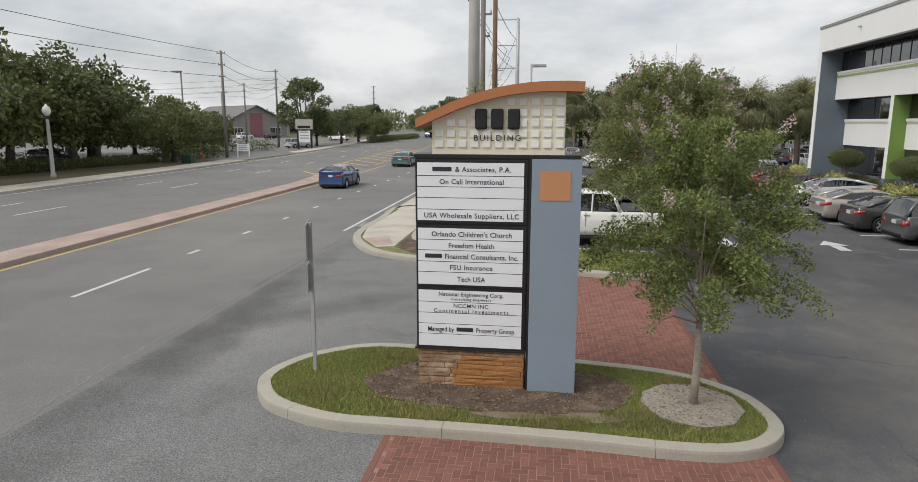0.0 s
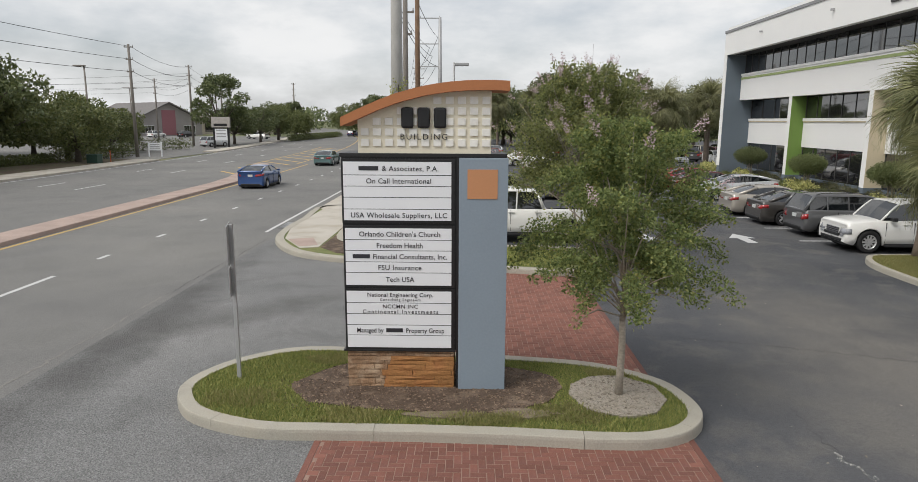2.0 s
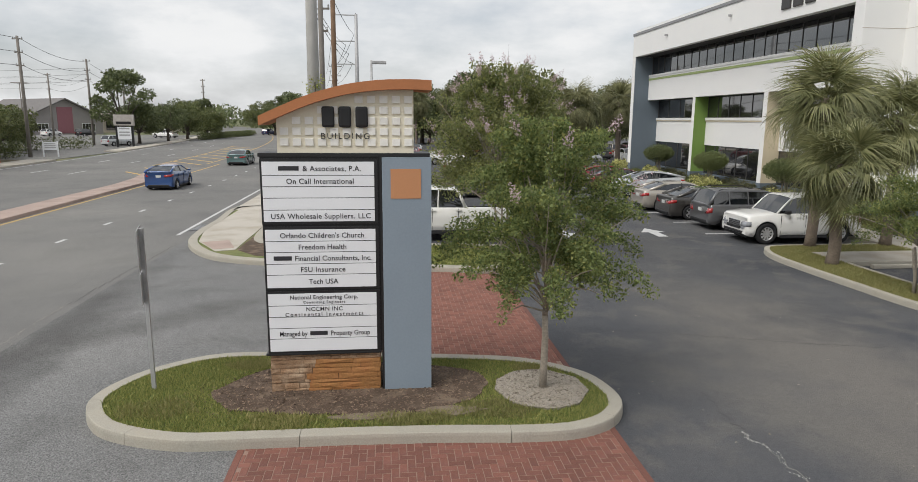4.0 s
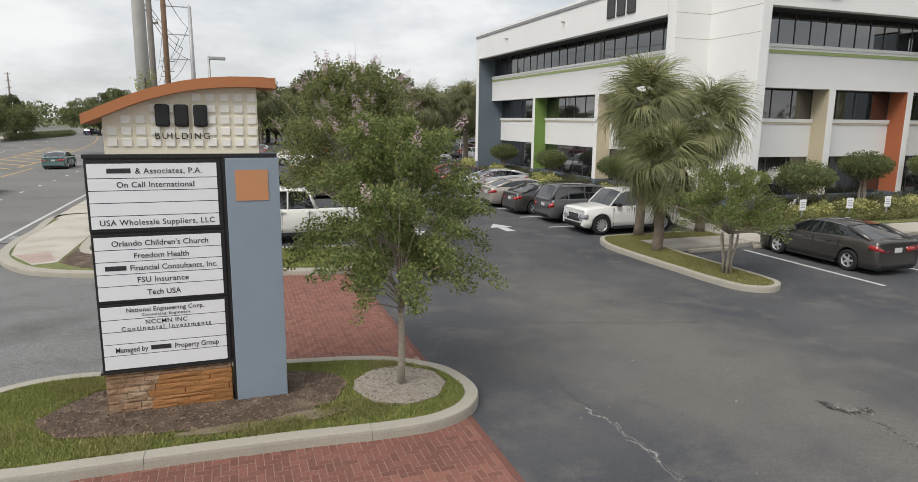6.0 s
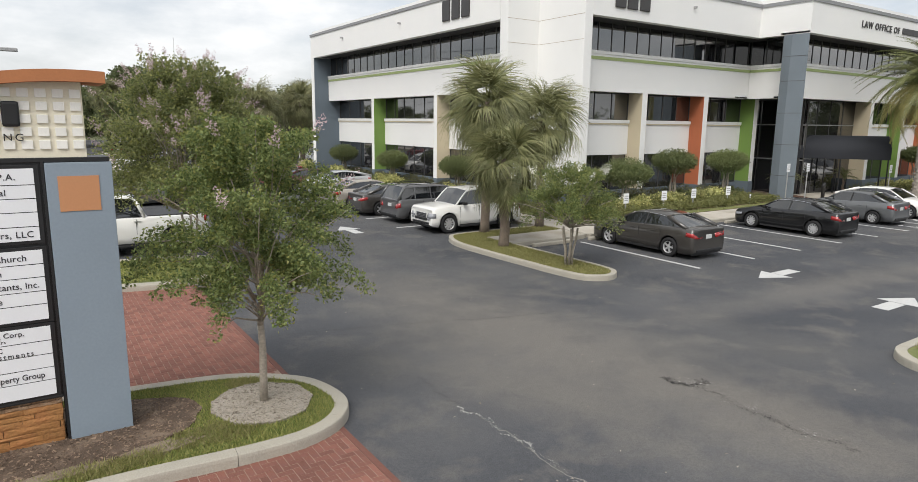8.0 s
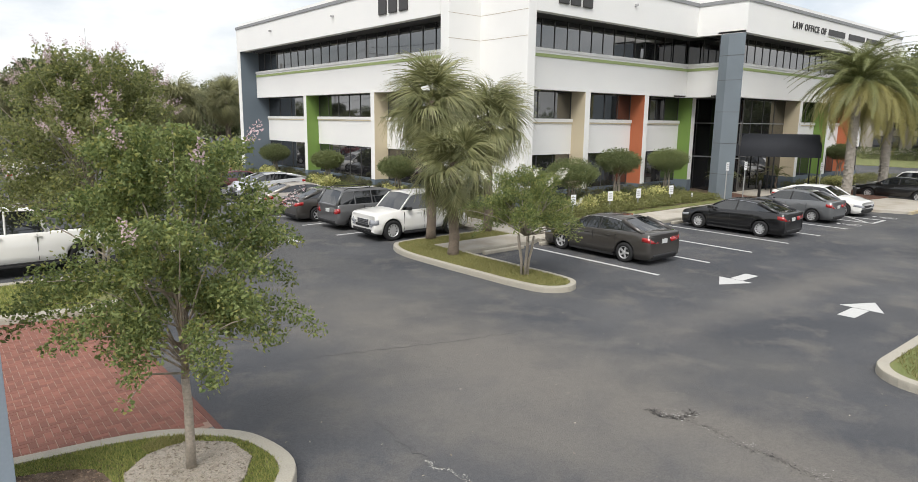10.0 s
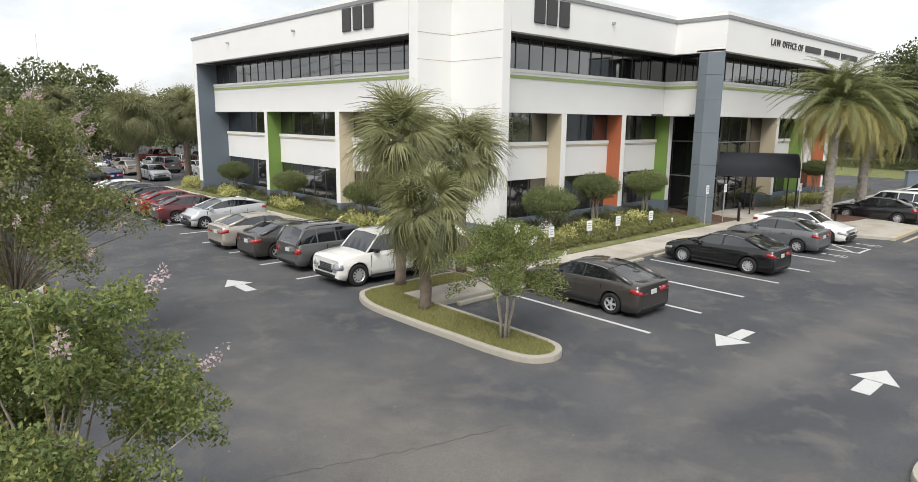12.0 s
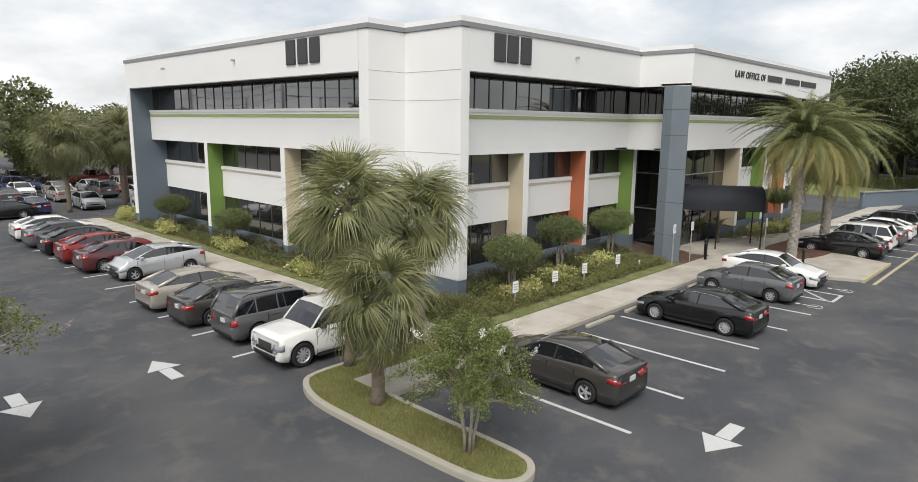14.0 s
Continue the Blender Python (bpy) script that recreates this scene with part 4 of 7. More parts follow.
# ---- car park island and building beds ----
ISLE2 = ccw(smooth_loop([(11.64, 18.9), (11.6, 17.0), (11.66, 15.4), (11.72, 14.0), (11.92, 13.08), (12.48, 12.72), (13.06, 12.95), (13.3, 13.6), (13.3, 15.5), (13.3, 17.6), (13.45, 17.78), (14.2, 17.8), (16.6, 17.85),
                         (16.9, 18.6), (16.9, 20.0), (16.5, 20.45), (14.3, 20.5), (12.7, 20.45), (12.05, 20.05)], 4))
isle2 = thing("parking_island", (13, 17, 0), "kerbed grass island at the end of the parking rows", "traffic island", kind="structure")
lawn2 = kerb(isle2, ISLE2, 0.17, 0.15, 10)
part("lawn", prism(lawn2, -0.05, 0.13), GRASS, isle2)
part("walk", boxed(13.15, 16.72, 17.95, 19.25, 0.0, 0.145), WALKC, isle2)
PATCH = [(x, y) for x, y in lawn2]
grass("grass", PATCH, 0.13, 26000, 41, ([(13.1, 17.9), (16.8, 17.9), (16.8, 19.3), (13.1, 19.3)],), height=0.055, label="dry yellowish lawn grass on the island", material=DRYBLADE)

yard = thing("building_walk", (20, 19, 0), "concrete sidewalk slabs with kerb along the building", "pavement", kind="structure")
for k in range(15):
    x = 16.7 + 1.5 * k
    part("slab", boxed(x + 0.008, x + 1.492, 18.0, 19.7, -0.1, 0.14 if x > 17.5 else 0.141), WALKC, yard)
for k in range(24):
    y = 19.72 + 1.5 * k
    part("slab", boxed(16.75, 18.25, y + 0.008, y + 1.492, -0.1, 0.139), WALKC, yard)
part("kerb", boxed(16.95, 39.2, 17.85, 17.995, -0.1, 0.13), CONC, yard)
part("kerb", boxed(16.62, 16.745, 20.5, 55.7, -0.1, 0.13), CONC, yard)
plant_bed = setting("planting_bed", prism([(18.25, 55.7), (18.25, 19.7), (37.5, 19.7), (37.0, 21.2), (38.6, 25.0), (21.3, 25.2), (21.3, 26.5), (21.6, 51), (24, 55.7)], -0.1, 0.15), SOIL, "dark mulched planting bed along the building", "planting bed")
VERGE_A = [(18.27, 19.72), (34.2, 19.72), (34.2, 20.35), (18.9, 20.35), (18.9, 55), (18.27, 55)]
part("lawn_strip", prism(ccw(VERGE_A), 0.1, 0.165), GRASS, plant_bed)
grass("grass", ccw(VERGE_A), 0.16, 22000, 51, height=0.06, label="narrow dry lawn strip beside the sidewalk", material=DRYBLADE)
# entrance forecourt
part("forecourt", prism(ccw([(34.9, 18.0), (37.2, 12.35), (42.6, 12.35), (43.6, 14.6), (60, 17.2), (79, 17.2), (79, 19.0), (50, 19.0), (42.5, 21.9), (38.8, 22.6), (36.9, 20.6), (34.9, 19.7)]), -0.1, 0.137), WALKC, yard, "pale concrete entrance forecourt")
part("kerb", boxed(37.1, 42.7, 12.2, 12.36, -0.1, 0.14), FADED, yard, "faded yellow painted kerb")
part("palm_bed", prism(ccw(smooth_loop([(39.6, 17.0), (40.6, 15.7), (43.5, 15.2), (47.0, 15.6), (49.0, 16.6), (47.5, 17.9), (44.5, 18.3), (42, 18.3)], 3)), 0, 0.2), RED_MULCH, yard)
part("palm_bed", prism(ccw(smooth_loop([(35.4, 14.4), (36.4, 13.8), (37.0, 14.6), (36.6, 16.6), (36.0, 17.4), (35.4, 16.8)], 3)), 0, 0.17), RED_MULCH, yard)
part("palm_bed", prism(ccw(smooth_loop([(35.3, 19.9), (36.6, 20.2), (37.6, 21.2), (37.6, 22.6), (36.0, 22.9), (35.2, 21.6)], 3)), 0, 0.17), RED_MULCH, yard)
marking("bay_line", rect(37.1, 48, 11.75, 11.9), FADED, "yellow painted line before the entrance")
for k in range(4):
    marking("bay_line", [(32.4 + 0.0 * k, 12.6 + 1.1 * k), (32.55, 12.6 + 1.1 * k), (33.75, 13.8 + 1.1 * k), (33.6, 13.8 + 1.1 * k)], LINE, "white hatched access aisle line")
marking("bay_line", rect(32.35, 32.47, 12.4, 17.4), LINE, WL)
marking("bay_line", rect(33.75, 33.87, 12.4, 17.4), LINE, WL)
marking("bay_line", rect(32.35, 33.87, 12.28, 12.4), LINE, WL)


def wheelchair_mark(x, y):
    g = setting("access_symbol", boxed(x - 0.03, x + 0.05, y - 0.35, y + 0.2, -0.01, 0.007), LINE, "white painted access symbol on the asphalt", "road marking")
    ring = [(x + 0.28 * math.cos(a), y - 0.25 + 0.28 * math.sin(a)) for a in np.linspace(2.2, 6.8, 14)]
    bm = bmesh.new()
    tube(bm, [(px, py, -0.02) for px, py in ring], 0.028, 6)
    part("wheel", bm, LINE, g)
    part("head", prism(ring_points(x, y + 0.38, 0.1, 0.1, 10), -0.01, 0.007), LINE, g)


wheelchair_mark(31.1, 12.9)
wheelchair_mark(34.9, 12.7)
STOP = boxed(-0.9, 0.9, -0.08, 0.08, 0, 0.12, bevel=0.03)
stop = part("wheel_stop", STOP, CONC)
stop.matrix_basis = pose(22.9, 17.5, 0)
tagged(stop, "worn concrete wheel stop at the head of a bay", "wheel stop", "wheel stops")
for x in (14.75, 17.4, 20.1, 25.6, 28.3, 31.1):
    copy_thing(stop, pose(x, 17.5, 0))
# small island at the south-east
SE = ccw([(12.15 + 0.9 - 0.9 * math.cos(q * math.pi / 16), 5.0 + 0.9 * math.sin(q * math.pi / 16)) for q in range(9)] + [(13.05 + 1.2 * q, 5.9) for q in range(1, 15)] + [(29.85, 1.5), (13.05, 1.5), (12.15, 2.4), (12.15, 3.6)])
se = thing("parking_island", (14, 4, 0), "kerbed grass island by the exit lane", "traffic island", kind="structure")
selawn = kerb(se, SE, 0.2, 0.15, 8)
part("lawn", prism(selawn, -0.05, 0.13), GRASS, se)
grass("grass", [(12.4, 3.0), (12.5, 5.2), (13.2, 5.7), (16, 5.7), (16, 3.0)], 0.13, 6000, 61, height=0.06, material=DRYBLADE)

# cracks and a pothole in the asphalt
CRACK = mat("crack_filler", (0.2, 0.19, 0.175), 0.9, var=0.3, scale=8)
rg = random.Random(21)


PALE_CRUMB = leaf_mat("pale_crumb", (0.24, 0.23, 0.21), (0.55, 0.54, 0.51), trans=0.0, rough=0.95)
DARK_CRUMB = leaf_mat("dark_crumb", (0.02, 0.02, 0.02), (0.14, 0.13, 0.12), trans=0.0, rough=0.95)


def crumbs(path, spread, count, seed, size, material, label):
    """Broken bits strewn along a line, in runs and gaps."""
    rng = np.random.default_rng(seed)
    a = np.array(path)
    seg = np.linalg.norm(np.diff(a, axis=0), axis=1)
    far = np.concatenate([[0], np.cumsum(seg)])
    runs = rng.uniform(0, far[-1], 26)
    d = np.clip(runs[rng.integers(0, 26, count)] + rng.normal(0, 0.09, count), 0, far[-1])
    p = np.stack([np.interp(d, far, a[:, 0]), np.interp(d, far, a[:, 1])], 1)
    p += np.stack([0.05 * np.sin(d * 7.0 + seed) + 0.03 * np.sin(d * 23.0), np.zeros(count)], 1) + rng.normal(0, spread, (count, 2)) * rng.uniform(0.2, 1.3, (count, 1))
    v = rng.normal(0, 1, (count, 4, 3))
    v /= np.linalg.norm(v, axis=2, keepdims=True)
    v *= (size * rng.uniform(0.4, 1.5, count))[:, None, None] * np.array([1, 1, 0.35])
    v[:, :, :2] += p[:, None]
    v[:, :, 2] += size * 0.2
    f = np.array([[0, 1, 2], [0, 2, 3], [0, 3, 1], [1, 3, 2]])
    return stuff("rubble", v.reshape(-1, 3), (np.arange(count)[:, None, None] * 4 + f).reshape(-1, 3), material, label, "grit")


def crack(pts, w, material, label):
    bm = bmesh.new()
    a = []
    for (x0, y0), (x1, y1) in zip(pts, pts[1:]):
        n = max(2, int(math.hypot(x1 - x0, y1 - y0) / 0.12))
        for i in range(n):
            a.append((x0 + (x1 - x0) * i / n + rg.uniform(-0.05, 0.05), y0 + (y1 - y0) * i / n + rg.uniform(-0.05, 0.05)))
    v = [(bm.verts.new((x - w * rg.uniform(0.1, 1), y, 0.004)), bm.verts.new((x + w * rg.uniform(0.1, 1), y + 0.01, 0.004))) for x, y in a]
    for p, q in zip(v, v[1:]):
        bm.faces.new((p[0], p[1], q[1], q[0]))
    setting("crack", bm, material, label, "crack")


SEAM = mat("tar_seam", (0.05, 0.05, 0.052), 0.9, var=0.3, scale=6)
crack([(4.76, 9.6), (4.66, 8.6), (4.75, 7.95)], 0.007, SEAM, "thin crack in the asphalt")
crack([(4.75, 7.95), (4.76, 7.57), (4.79, 7.1), (4.75, 6.67), (4.72, 6.24), (4.8, 5.7), (4.76, 4.6)], 0.011, CRACK, "pale crumbling crack in the asphalt")
crumbs([(4.7, 8.3), (4.75, 7.8), (4.76, 7.5), (4.79, 7.1), (4.75, 6.67)], 0.022, 420, 73, 0.012, PALE_CRUMB, "white crumbled edge of a crack")
crumbs([(4.75, 6.67), (4.72, 6.24), (4.8, 5.7), (4.76, 4.6)], 0.045, 260, 75, 0.009, PALE_CRUMB, "white crumbled edge of a crack")
crack([(3.4, 12.9), (4.7, 12.6), (6.5, 12.07), (8.0, 11.5), (9.6, 11.2)], 0.005, SEAM, "faint dark seam across the asphalt")
crack([(-7.15, 5.0), (-7.2, 8.4), (-7.36, 10.2), (-7.28, 13.0), (-7.3, 15.5)], 0.035, CRACK, "ragged pale seam where the drive meets the street")
crack([(-7.3, 15.5), (-7.24, 18.0), (-7.16, 23.0)], 0.016, mat("open_seam", (0.08, 0.078, 0.075), 0.95, var=0.4, scale=8, bump=1.0), "dark open seam where the drive meets the street")
crumbs([(8.15, 7.4), (8.25, 7.1), (8.4, 6.95), (8.65, 6.92)], 0.05, 420, 71, 0.022, DARK_CRUMB, "broken dark rubble in a small pothole")
crumbs([(8.2, 7.2), (8.4, 6.95), (8.65, 6.92)], 0.1, 110, 76, 0.016, PALE_CRUMB, "loose pale grit round the pothole")
crumbs([(8.4, 6.85), (8.34, 6.5), (8.28, 6.0), (8.24, 5.6), (8.25, 5.16), (8.35, 4.4)], 0.05, 620, 74, 0.014, DARK_CRUMB, "dark gravelly break in the asphalt")
crumbs([(8.4, 6.85), (8.28, 6.0), (8.25, 5.16), (8.35, 4.4)], 0.11, 200, 77, 0.01, PALE_CRUMB, "loose pale grit along the break")
chips("litter", [(3.2, 4.0), (12, 4.0), (12, 16), (3.2, 16)], 0.002, 110, 72, 0.02, PEBBLE, "specks of grit on the asphalt", "grit")


# ---- cars ----
TYRE = mat("tyre_rubber", (0.014, 0.014, 0.015), 0.85, var=0.15)
RIM = mat("alloy", (0.55, 0.55, 0.56), 0.35, metal=0.5, var=0.05)
CARGLASS = mat("car_glass", (0.01, 0.012, 0.014), 0.03, var=0.05, bump=0.0, ior=1.95)
TRIM = mat("black_trim", (0.015, 0.015, 0.016), 0.55, var=0.05)
CHROME = mat("chrome", (0.65, 0.65, 0.66), 0.15, metal=1.0, var=0.03)
HEADL = mat("headlight", (0.26, 0.27, 0.29), 0.1, var=0.1, coat=1.0)
TAILL = mat("taillight", (0.32, 0.012, 0.012), 0.12, var=0.1, coat=1.0)
PLATE = mat("plate", (0.55, 0.56, 0.55), 0.5, var=0.05)


def paint(name, c, metal=0.35):
    return mat("paint_" + name, c, 0.38, metal=metal, var=0.03, scale=1.0, fine=200, bump=0.0, coat=1.0)


PAINTS = dict(white=paint("white", (0.76, 0.75, 0.72), 0.0), grey=paint("grey", (0.12, 0.12, 0.123)), brown=paint("brown", (0.055, 0.05, 0.045)), champagne=paint("champagne", (0.42, 0.38, 0.33)),
              silver=paint("silver", (0.5, 0.51, 0.52)), maroon=paint("maroon", (0.11, 0.025, 0.03)), red=paint("red", (0.27, 0.022, 0.02)), black=paint("black", (0.005, 0.005, 0.006)),
              blue=paint("blue", (0.02, 0.07, 0.22)), teal=paint("teal", (0.09, 0.16, 0.16)), navy=paint("navy", (0.02, 0.03, 0.1)), steel=paint("steel", (0.13, 0.135, 0.14)))

bm = bmesh.new()
lathe(bm, [(0.205, -0.1), (0.285, -0.105), (0.318, -0.085), (0.325, -0.04), (0.325, 0.04), (0.318, 0.085), (0.285, 0.105), (0.205, 0.1)], 22, hollow=True, m=Matrix.Rotation(radians(90), 4, "X"))
TYRE_MESH = mesh_of(bm, "tyre", TYRE, True)


def rim_mesh(spokes):
    bm = bmesh.new()
    rx = Matrix.Rotation(radians(90), 4, "X")
    lathe(bm, [(0.2, -0.06), (0.212, 0.095), (0.2, 0.1), (0.185, 0.075), (0.19, -0.05)], 22, m=rx, hollow=True)
    lathe(bm, [(0.05, 0.0), (0.05, 0.085), (0.03, 0.095)], 10, m=rx)
    for k in range(spokes):
        m = Matrix.Rotation(k * math.tau / spokes, 4, "Y")
        box(bm, 0.03, 0.195, -0.085, -0.05, -0.018 - 0.06 / spokes, 0.018 + 0.06 / spokes, m=m)
    return mesh_of(bm, "rim", RIM, False)


RIMS = {5: rim_mesh(5), 8: rim_mesh(8), 10: rim_mesh(10)}
bm = bmesh.new()
lathe(bm, [(0.19, -0.02), (0.19, 0.03)], 18, m=Matrix.Rotation(radians(90), 4, "X"))
WELL_DISC = mesh_of(bm, "brake_disc", TRIM)

# kind: length, width, height, wheelbase, wheel radius, nose height, cowl height, tail height, cowl x, roof front x, roof rear x, tail x (from the middle, nose is +x), clearance
KINDS = dict(
    sedan=(4.85, 1.83, 1.46, 2.78, 0.335, 0.7, 0.96, 1.04, 1.1, 0.22, -0.78, -1.98, 0.18),
    compact=(4.5, 1.72, 1.48, 2.6, 0.31, 0.7, 0.97, 1.04, 1.05, 0.25, -0.75, -1.8, 0.18),
    hatch=(4.48, 1.76, 1.5, 2.7, 0.32, 0.68, 1.0, 1.14, 1.4, 0.12, -0.62, -2.12, 0.17),
    wagon=(4.68, 1.89, 1.7, 2.7, 0.36, 0.8, 1.08, 1.08, 1.05, 0.42, -1.75, -2.2, 0.24),
    offroad=(4.85, 1.88, 1.82, 2.89, 0.4, 0.97, 1.14, 1.14, 1.12, 0.42, -1.9, -2.3, 0.28),
    pickup=(5.7, 1.98, 1.86, 3.5, 0.4, 0.95, 1.2, 1.15, 1.3, 0.75, -0.55, -0.85, 0.32),
    van=(5.4, 2.0, 2.1, 3.5, 0.37, 0.95, 1.2, 1.2, 1.75, 1.15, -2.5, -2.66, 0.25))


def lerp(a, b, t):
    return a + (b - a) * t


def curve(keys, x):
    """Smooth steps between (x, value) keys."""
    if x <= keys[0][0]:
        return keys[0][1]
    for (x0, v0), (x1, v1) in zip(keys, keys[1:]):
        if x <= x1:
            t = (x - x0) / (x1 - x0)
            return lerp(v0, v1, t * t * (3 - 2 * t))
    return keys[-1][1]


def car(kind, colour, label, at, turn, rims=5, group="", size=0.93, roof_rack=False, category="car", chrome=False):
    """A parked car: nose along +x at turn 0."""
    L, W, H, WB, R, zn, zc, zt, xc, xf, xr, xt, clr = KINDS[kind]
    body_m = PAINTS[colour]
    c = thing({"pickup": "pickup_truck", "van": "van", "offroad": "suv", "wagon": "suv"}.get(kind, "car"), (at[0], at[1], 0.0), label, category, group, turn=turn)
    c.scale = (size, size, size)
    hl, w = L / 2, W / 2
    wx = (WB / 2 + 0.05, -WB / 2 + 0.05)
    deck = [(-hl, zt - 0.12), (-hl + 0.12, zt), (xt + 0.05, zt + 0.02), (xc, zc), (xc + 0.25, zc - 0.01), (hl - 0.35, zn + 0.1), (hl - 0.05, zn), (hl, zn - 0.08)]
    if kind == "pickup":
        deck = [(-hl, zt), (xc, zt + 0.03), (xc + 0.25, zc - 0.02), (hl - 0.3, zn + 0.14), (hl - 0.05, zn + 0.05), (hl, zn - 0.05)]
    xs = sorted(set([-hl, -hl + 0.04, -hl + 0.12, -hl + 0.25, hl - 0.25, hl - 0.12, hl - 0.04, hl] + [round(-hl + 0.4 + (L - 0.8) * i / 16, 3) for i in range(17)]
                    + [round(q + (R + 0.06) * math.cos(a), 3) for q in wx for a in np.linspace(0, math.pi, 9)]))
    bm = bmesh.new()
    rows = []
    for x in xs:
        u = abs(x) / hl
        ww = w * (1 - 0.13 * max(0.0, (u - 0.78) / 0.22) ** 2.2)
        zb = clr + 0.1 * max(0.0, (u - 0.85) / 0.15)
        arch = zb
        for q in wx:
            d = abs(x - q)
            if d < R + 0.06:
                arch = max(arch, R - 0.01 + math.sqrt(max(0.0, (R + 0.06) ** 2 - d * d)))
        zd = curve(deck, x)
        zw = min(0.58 * zd + 0.1, zd - 0.1)
        zw = max(zw, min(arch + 0.03, zd - 0.08))
        prof = ((ww * 0.93, zb if arch == zb else arch), (ww * 0.985, arch + 0.01), (ww, (arch + zw) / 2 + 0.02), (ww * 0.995, zw + 0.02), (ww * 0.955, zd - 0.035), (ww * 0.9, zd), (ww * 0.5, zd + 0.022), (0, zd + 0.03))
        ends = max(0.0, (u - 0.93) / 0.07) ** 1.5
        side = 1 if x > 0 else -1

        def tuck(y, z):
            """Rounds nose and tail: the top edge and the skirt draw in, the corners wrap round."""
            g = (z - 0.5) / max(zd - 0.5, 0.1)
            pull = 0.13 * max(g, 0) ** 2 + 0.07 * max(-g, 0) + 0.16 * (abs(y) / w) ** 3
            return x - side * ends * pull

        rows.append([bm.verts.new((tuck(y, z), y, z)) for y, z in prof] + [bm.verts.new((tuck(y, z), -y, z)) for y, z in prof[-2::-1]])
    for a, b in zip(rows, rows[1:]):
        for k in range(len(a) - 1):
            bm.faces.new((a[k], a[k + 1], b[k + 1], b[k]))
    bm.faces.new(rows[0])
    bm.faces.new(rows[-1][::-1])
    body = part("body", bm, body_m, c, smooth=True, local=True)
    # dark underside and wheel housings
    part("underbody", boxed(-hl + 0.2, hl - 0.2, -w * 0.86, w * 0.86, clr - 0.02, 0.62 if kind not in ("pickup", "offroad", "van") else 0.8), TRIM, c, local=True)
    # cabin
    wb, wt = w * 0.9, w * 0.7 if kind in ("sedan", "compact", "hatch") else w * 0.78
    gx = [xc, lerp(xc, xf, 0.5), lerp(xc, xf, 0.82), xf - 0.08, lerp(xf, xr, 0.35), lerp(xf, xr, 0.7), xr + 0.05, lerp(xr, xt, 0.25), lerp(xr, xt, 0.6), xt]
    fr = [0.0, 0.56, 0.88, 0.97, 1.0, 0.99, 0.955, 0.84, 0.45, 0.0]
    if kind in ("wagon", "offroad", "van"):
        fr = [0.0, 0.56, 0.88, 0.97, 1.0, 1.0, 0.985, 0.92, 0.5, 0.0]

    def cab(i, side, up):
        """A point of the cabin's shell: up 0 at the belt, 1 at the roof's edge, 2 on the roof's middle."""
        x, f = gx[i], fr[i]
        zd = curve(deck, x) - 0.01
        z = lerp(zd, H - 0.05, f)
        if up == 2:
            return (x, 0, z + 0.04 * min(1, f * 2))
        if up == 1:
            return (x, side * lerp(wb, wt, max(f, 0.0)) * (1 if 0 < i < 9 else 0.97), z)
        return (x, side * wb * (1 if 0 < i < 9 else 0.97), zd)

    bm = bmesh.new()
    grid = [[bm.verts.new(cab(i, 1, 0)), bm.verts.new(cab(i, 1, 1)), bm.verts.new(Vector(cab(i, 1, 1)).lerp(Vector(cab(i, 1, 2)), 0.55)), bm.verts.new(cab(i, 1, 2)),
             bm.verts.new(Vector(cab(i, -1, 1)).lerp(Vector(cab(i, -1, 2)), 0.55)), bm.verts.new(cab(i, -1, 1)), bm.verts.new(cab(i, -1, 0))] for i in range(10)]
    for a, b in zip(grid, grid[1:]):
        for k in range(6):
            bm.faces.new((a[k], a[k + 1], b[k + 1], b[k]))
    part("cabin_glass", bm, CARGLASS, c, "dark tinted car glass", smooth=False, local=True)
    lift = Vector((0, 0, 0.012))
    bm = bmesh.new()
    top = []
    for i in range(2, 8):
        ring = [Vector(cab(i, 1, 1)) * 1.0, Vector(cab(i, 1, 1)).lerp(Vector(cab(i, 1, 2)), 0.55), Vector(cab(i, 1, 2)), Vector(cab(i, -1, 1)).lerp(Vector(cab(i, -1, 2)), 0.55), Vector(cab(i, -1, 1))]
        ring[0].y += 0.012
        ring[-1].y -= 0.012
        ring = [ring[0] - Vector((0, -0.01, 0.05))] + ring + [ring[-1] - Vector((0, 0.01, 0.05))]
        top.append([bm.verts.new(p + lift) for p in ring])
    for a, b in zip(top, top[1:]):
        for k in range(6):
            bm.faces.new((a[k], a[k + 1], b[k + 1], b[k]))
    part("roof", bm, body_m, c, smooth=True, local=True)
    pil = [("pillar", lambda s: [cab(0, s, 1), cab(1, s, 1), cab(2, s, 1)], 0.035), ("pillar", lambda s: [cab(9, s, 1), cab(8, s, 1), cab(7, s, 1)], 0.075 if kind in ("sedan", "compact", "hatch") else 0.06)]
    for nm, fn, r in pil:
        for s in (1, -1):
            bm = bmesh.new()
            tube(bm, fn(s), r, 6)
            part(nm, bm, body_m, c, local=True, smooth=True)
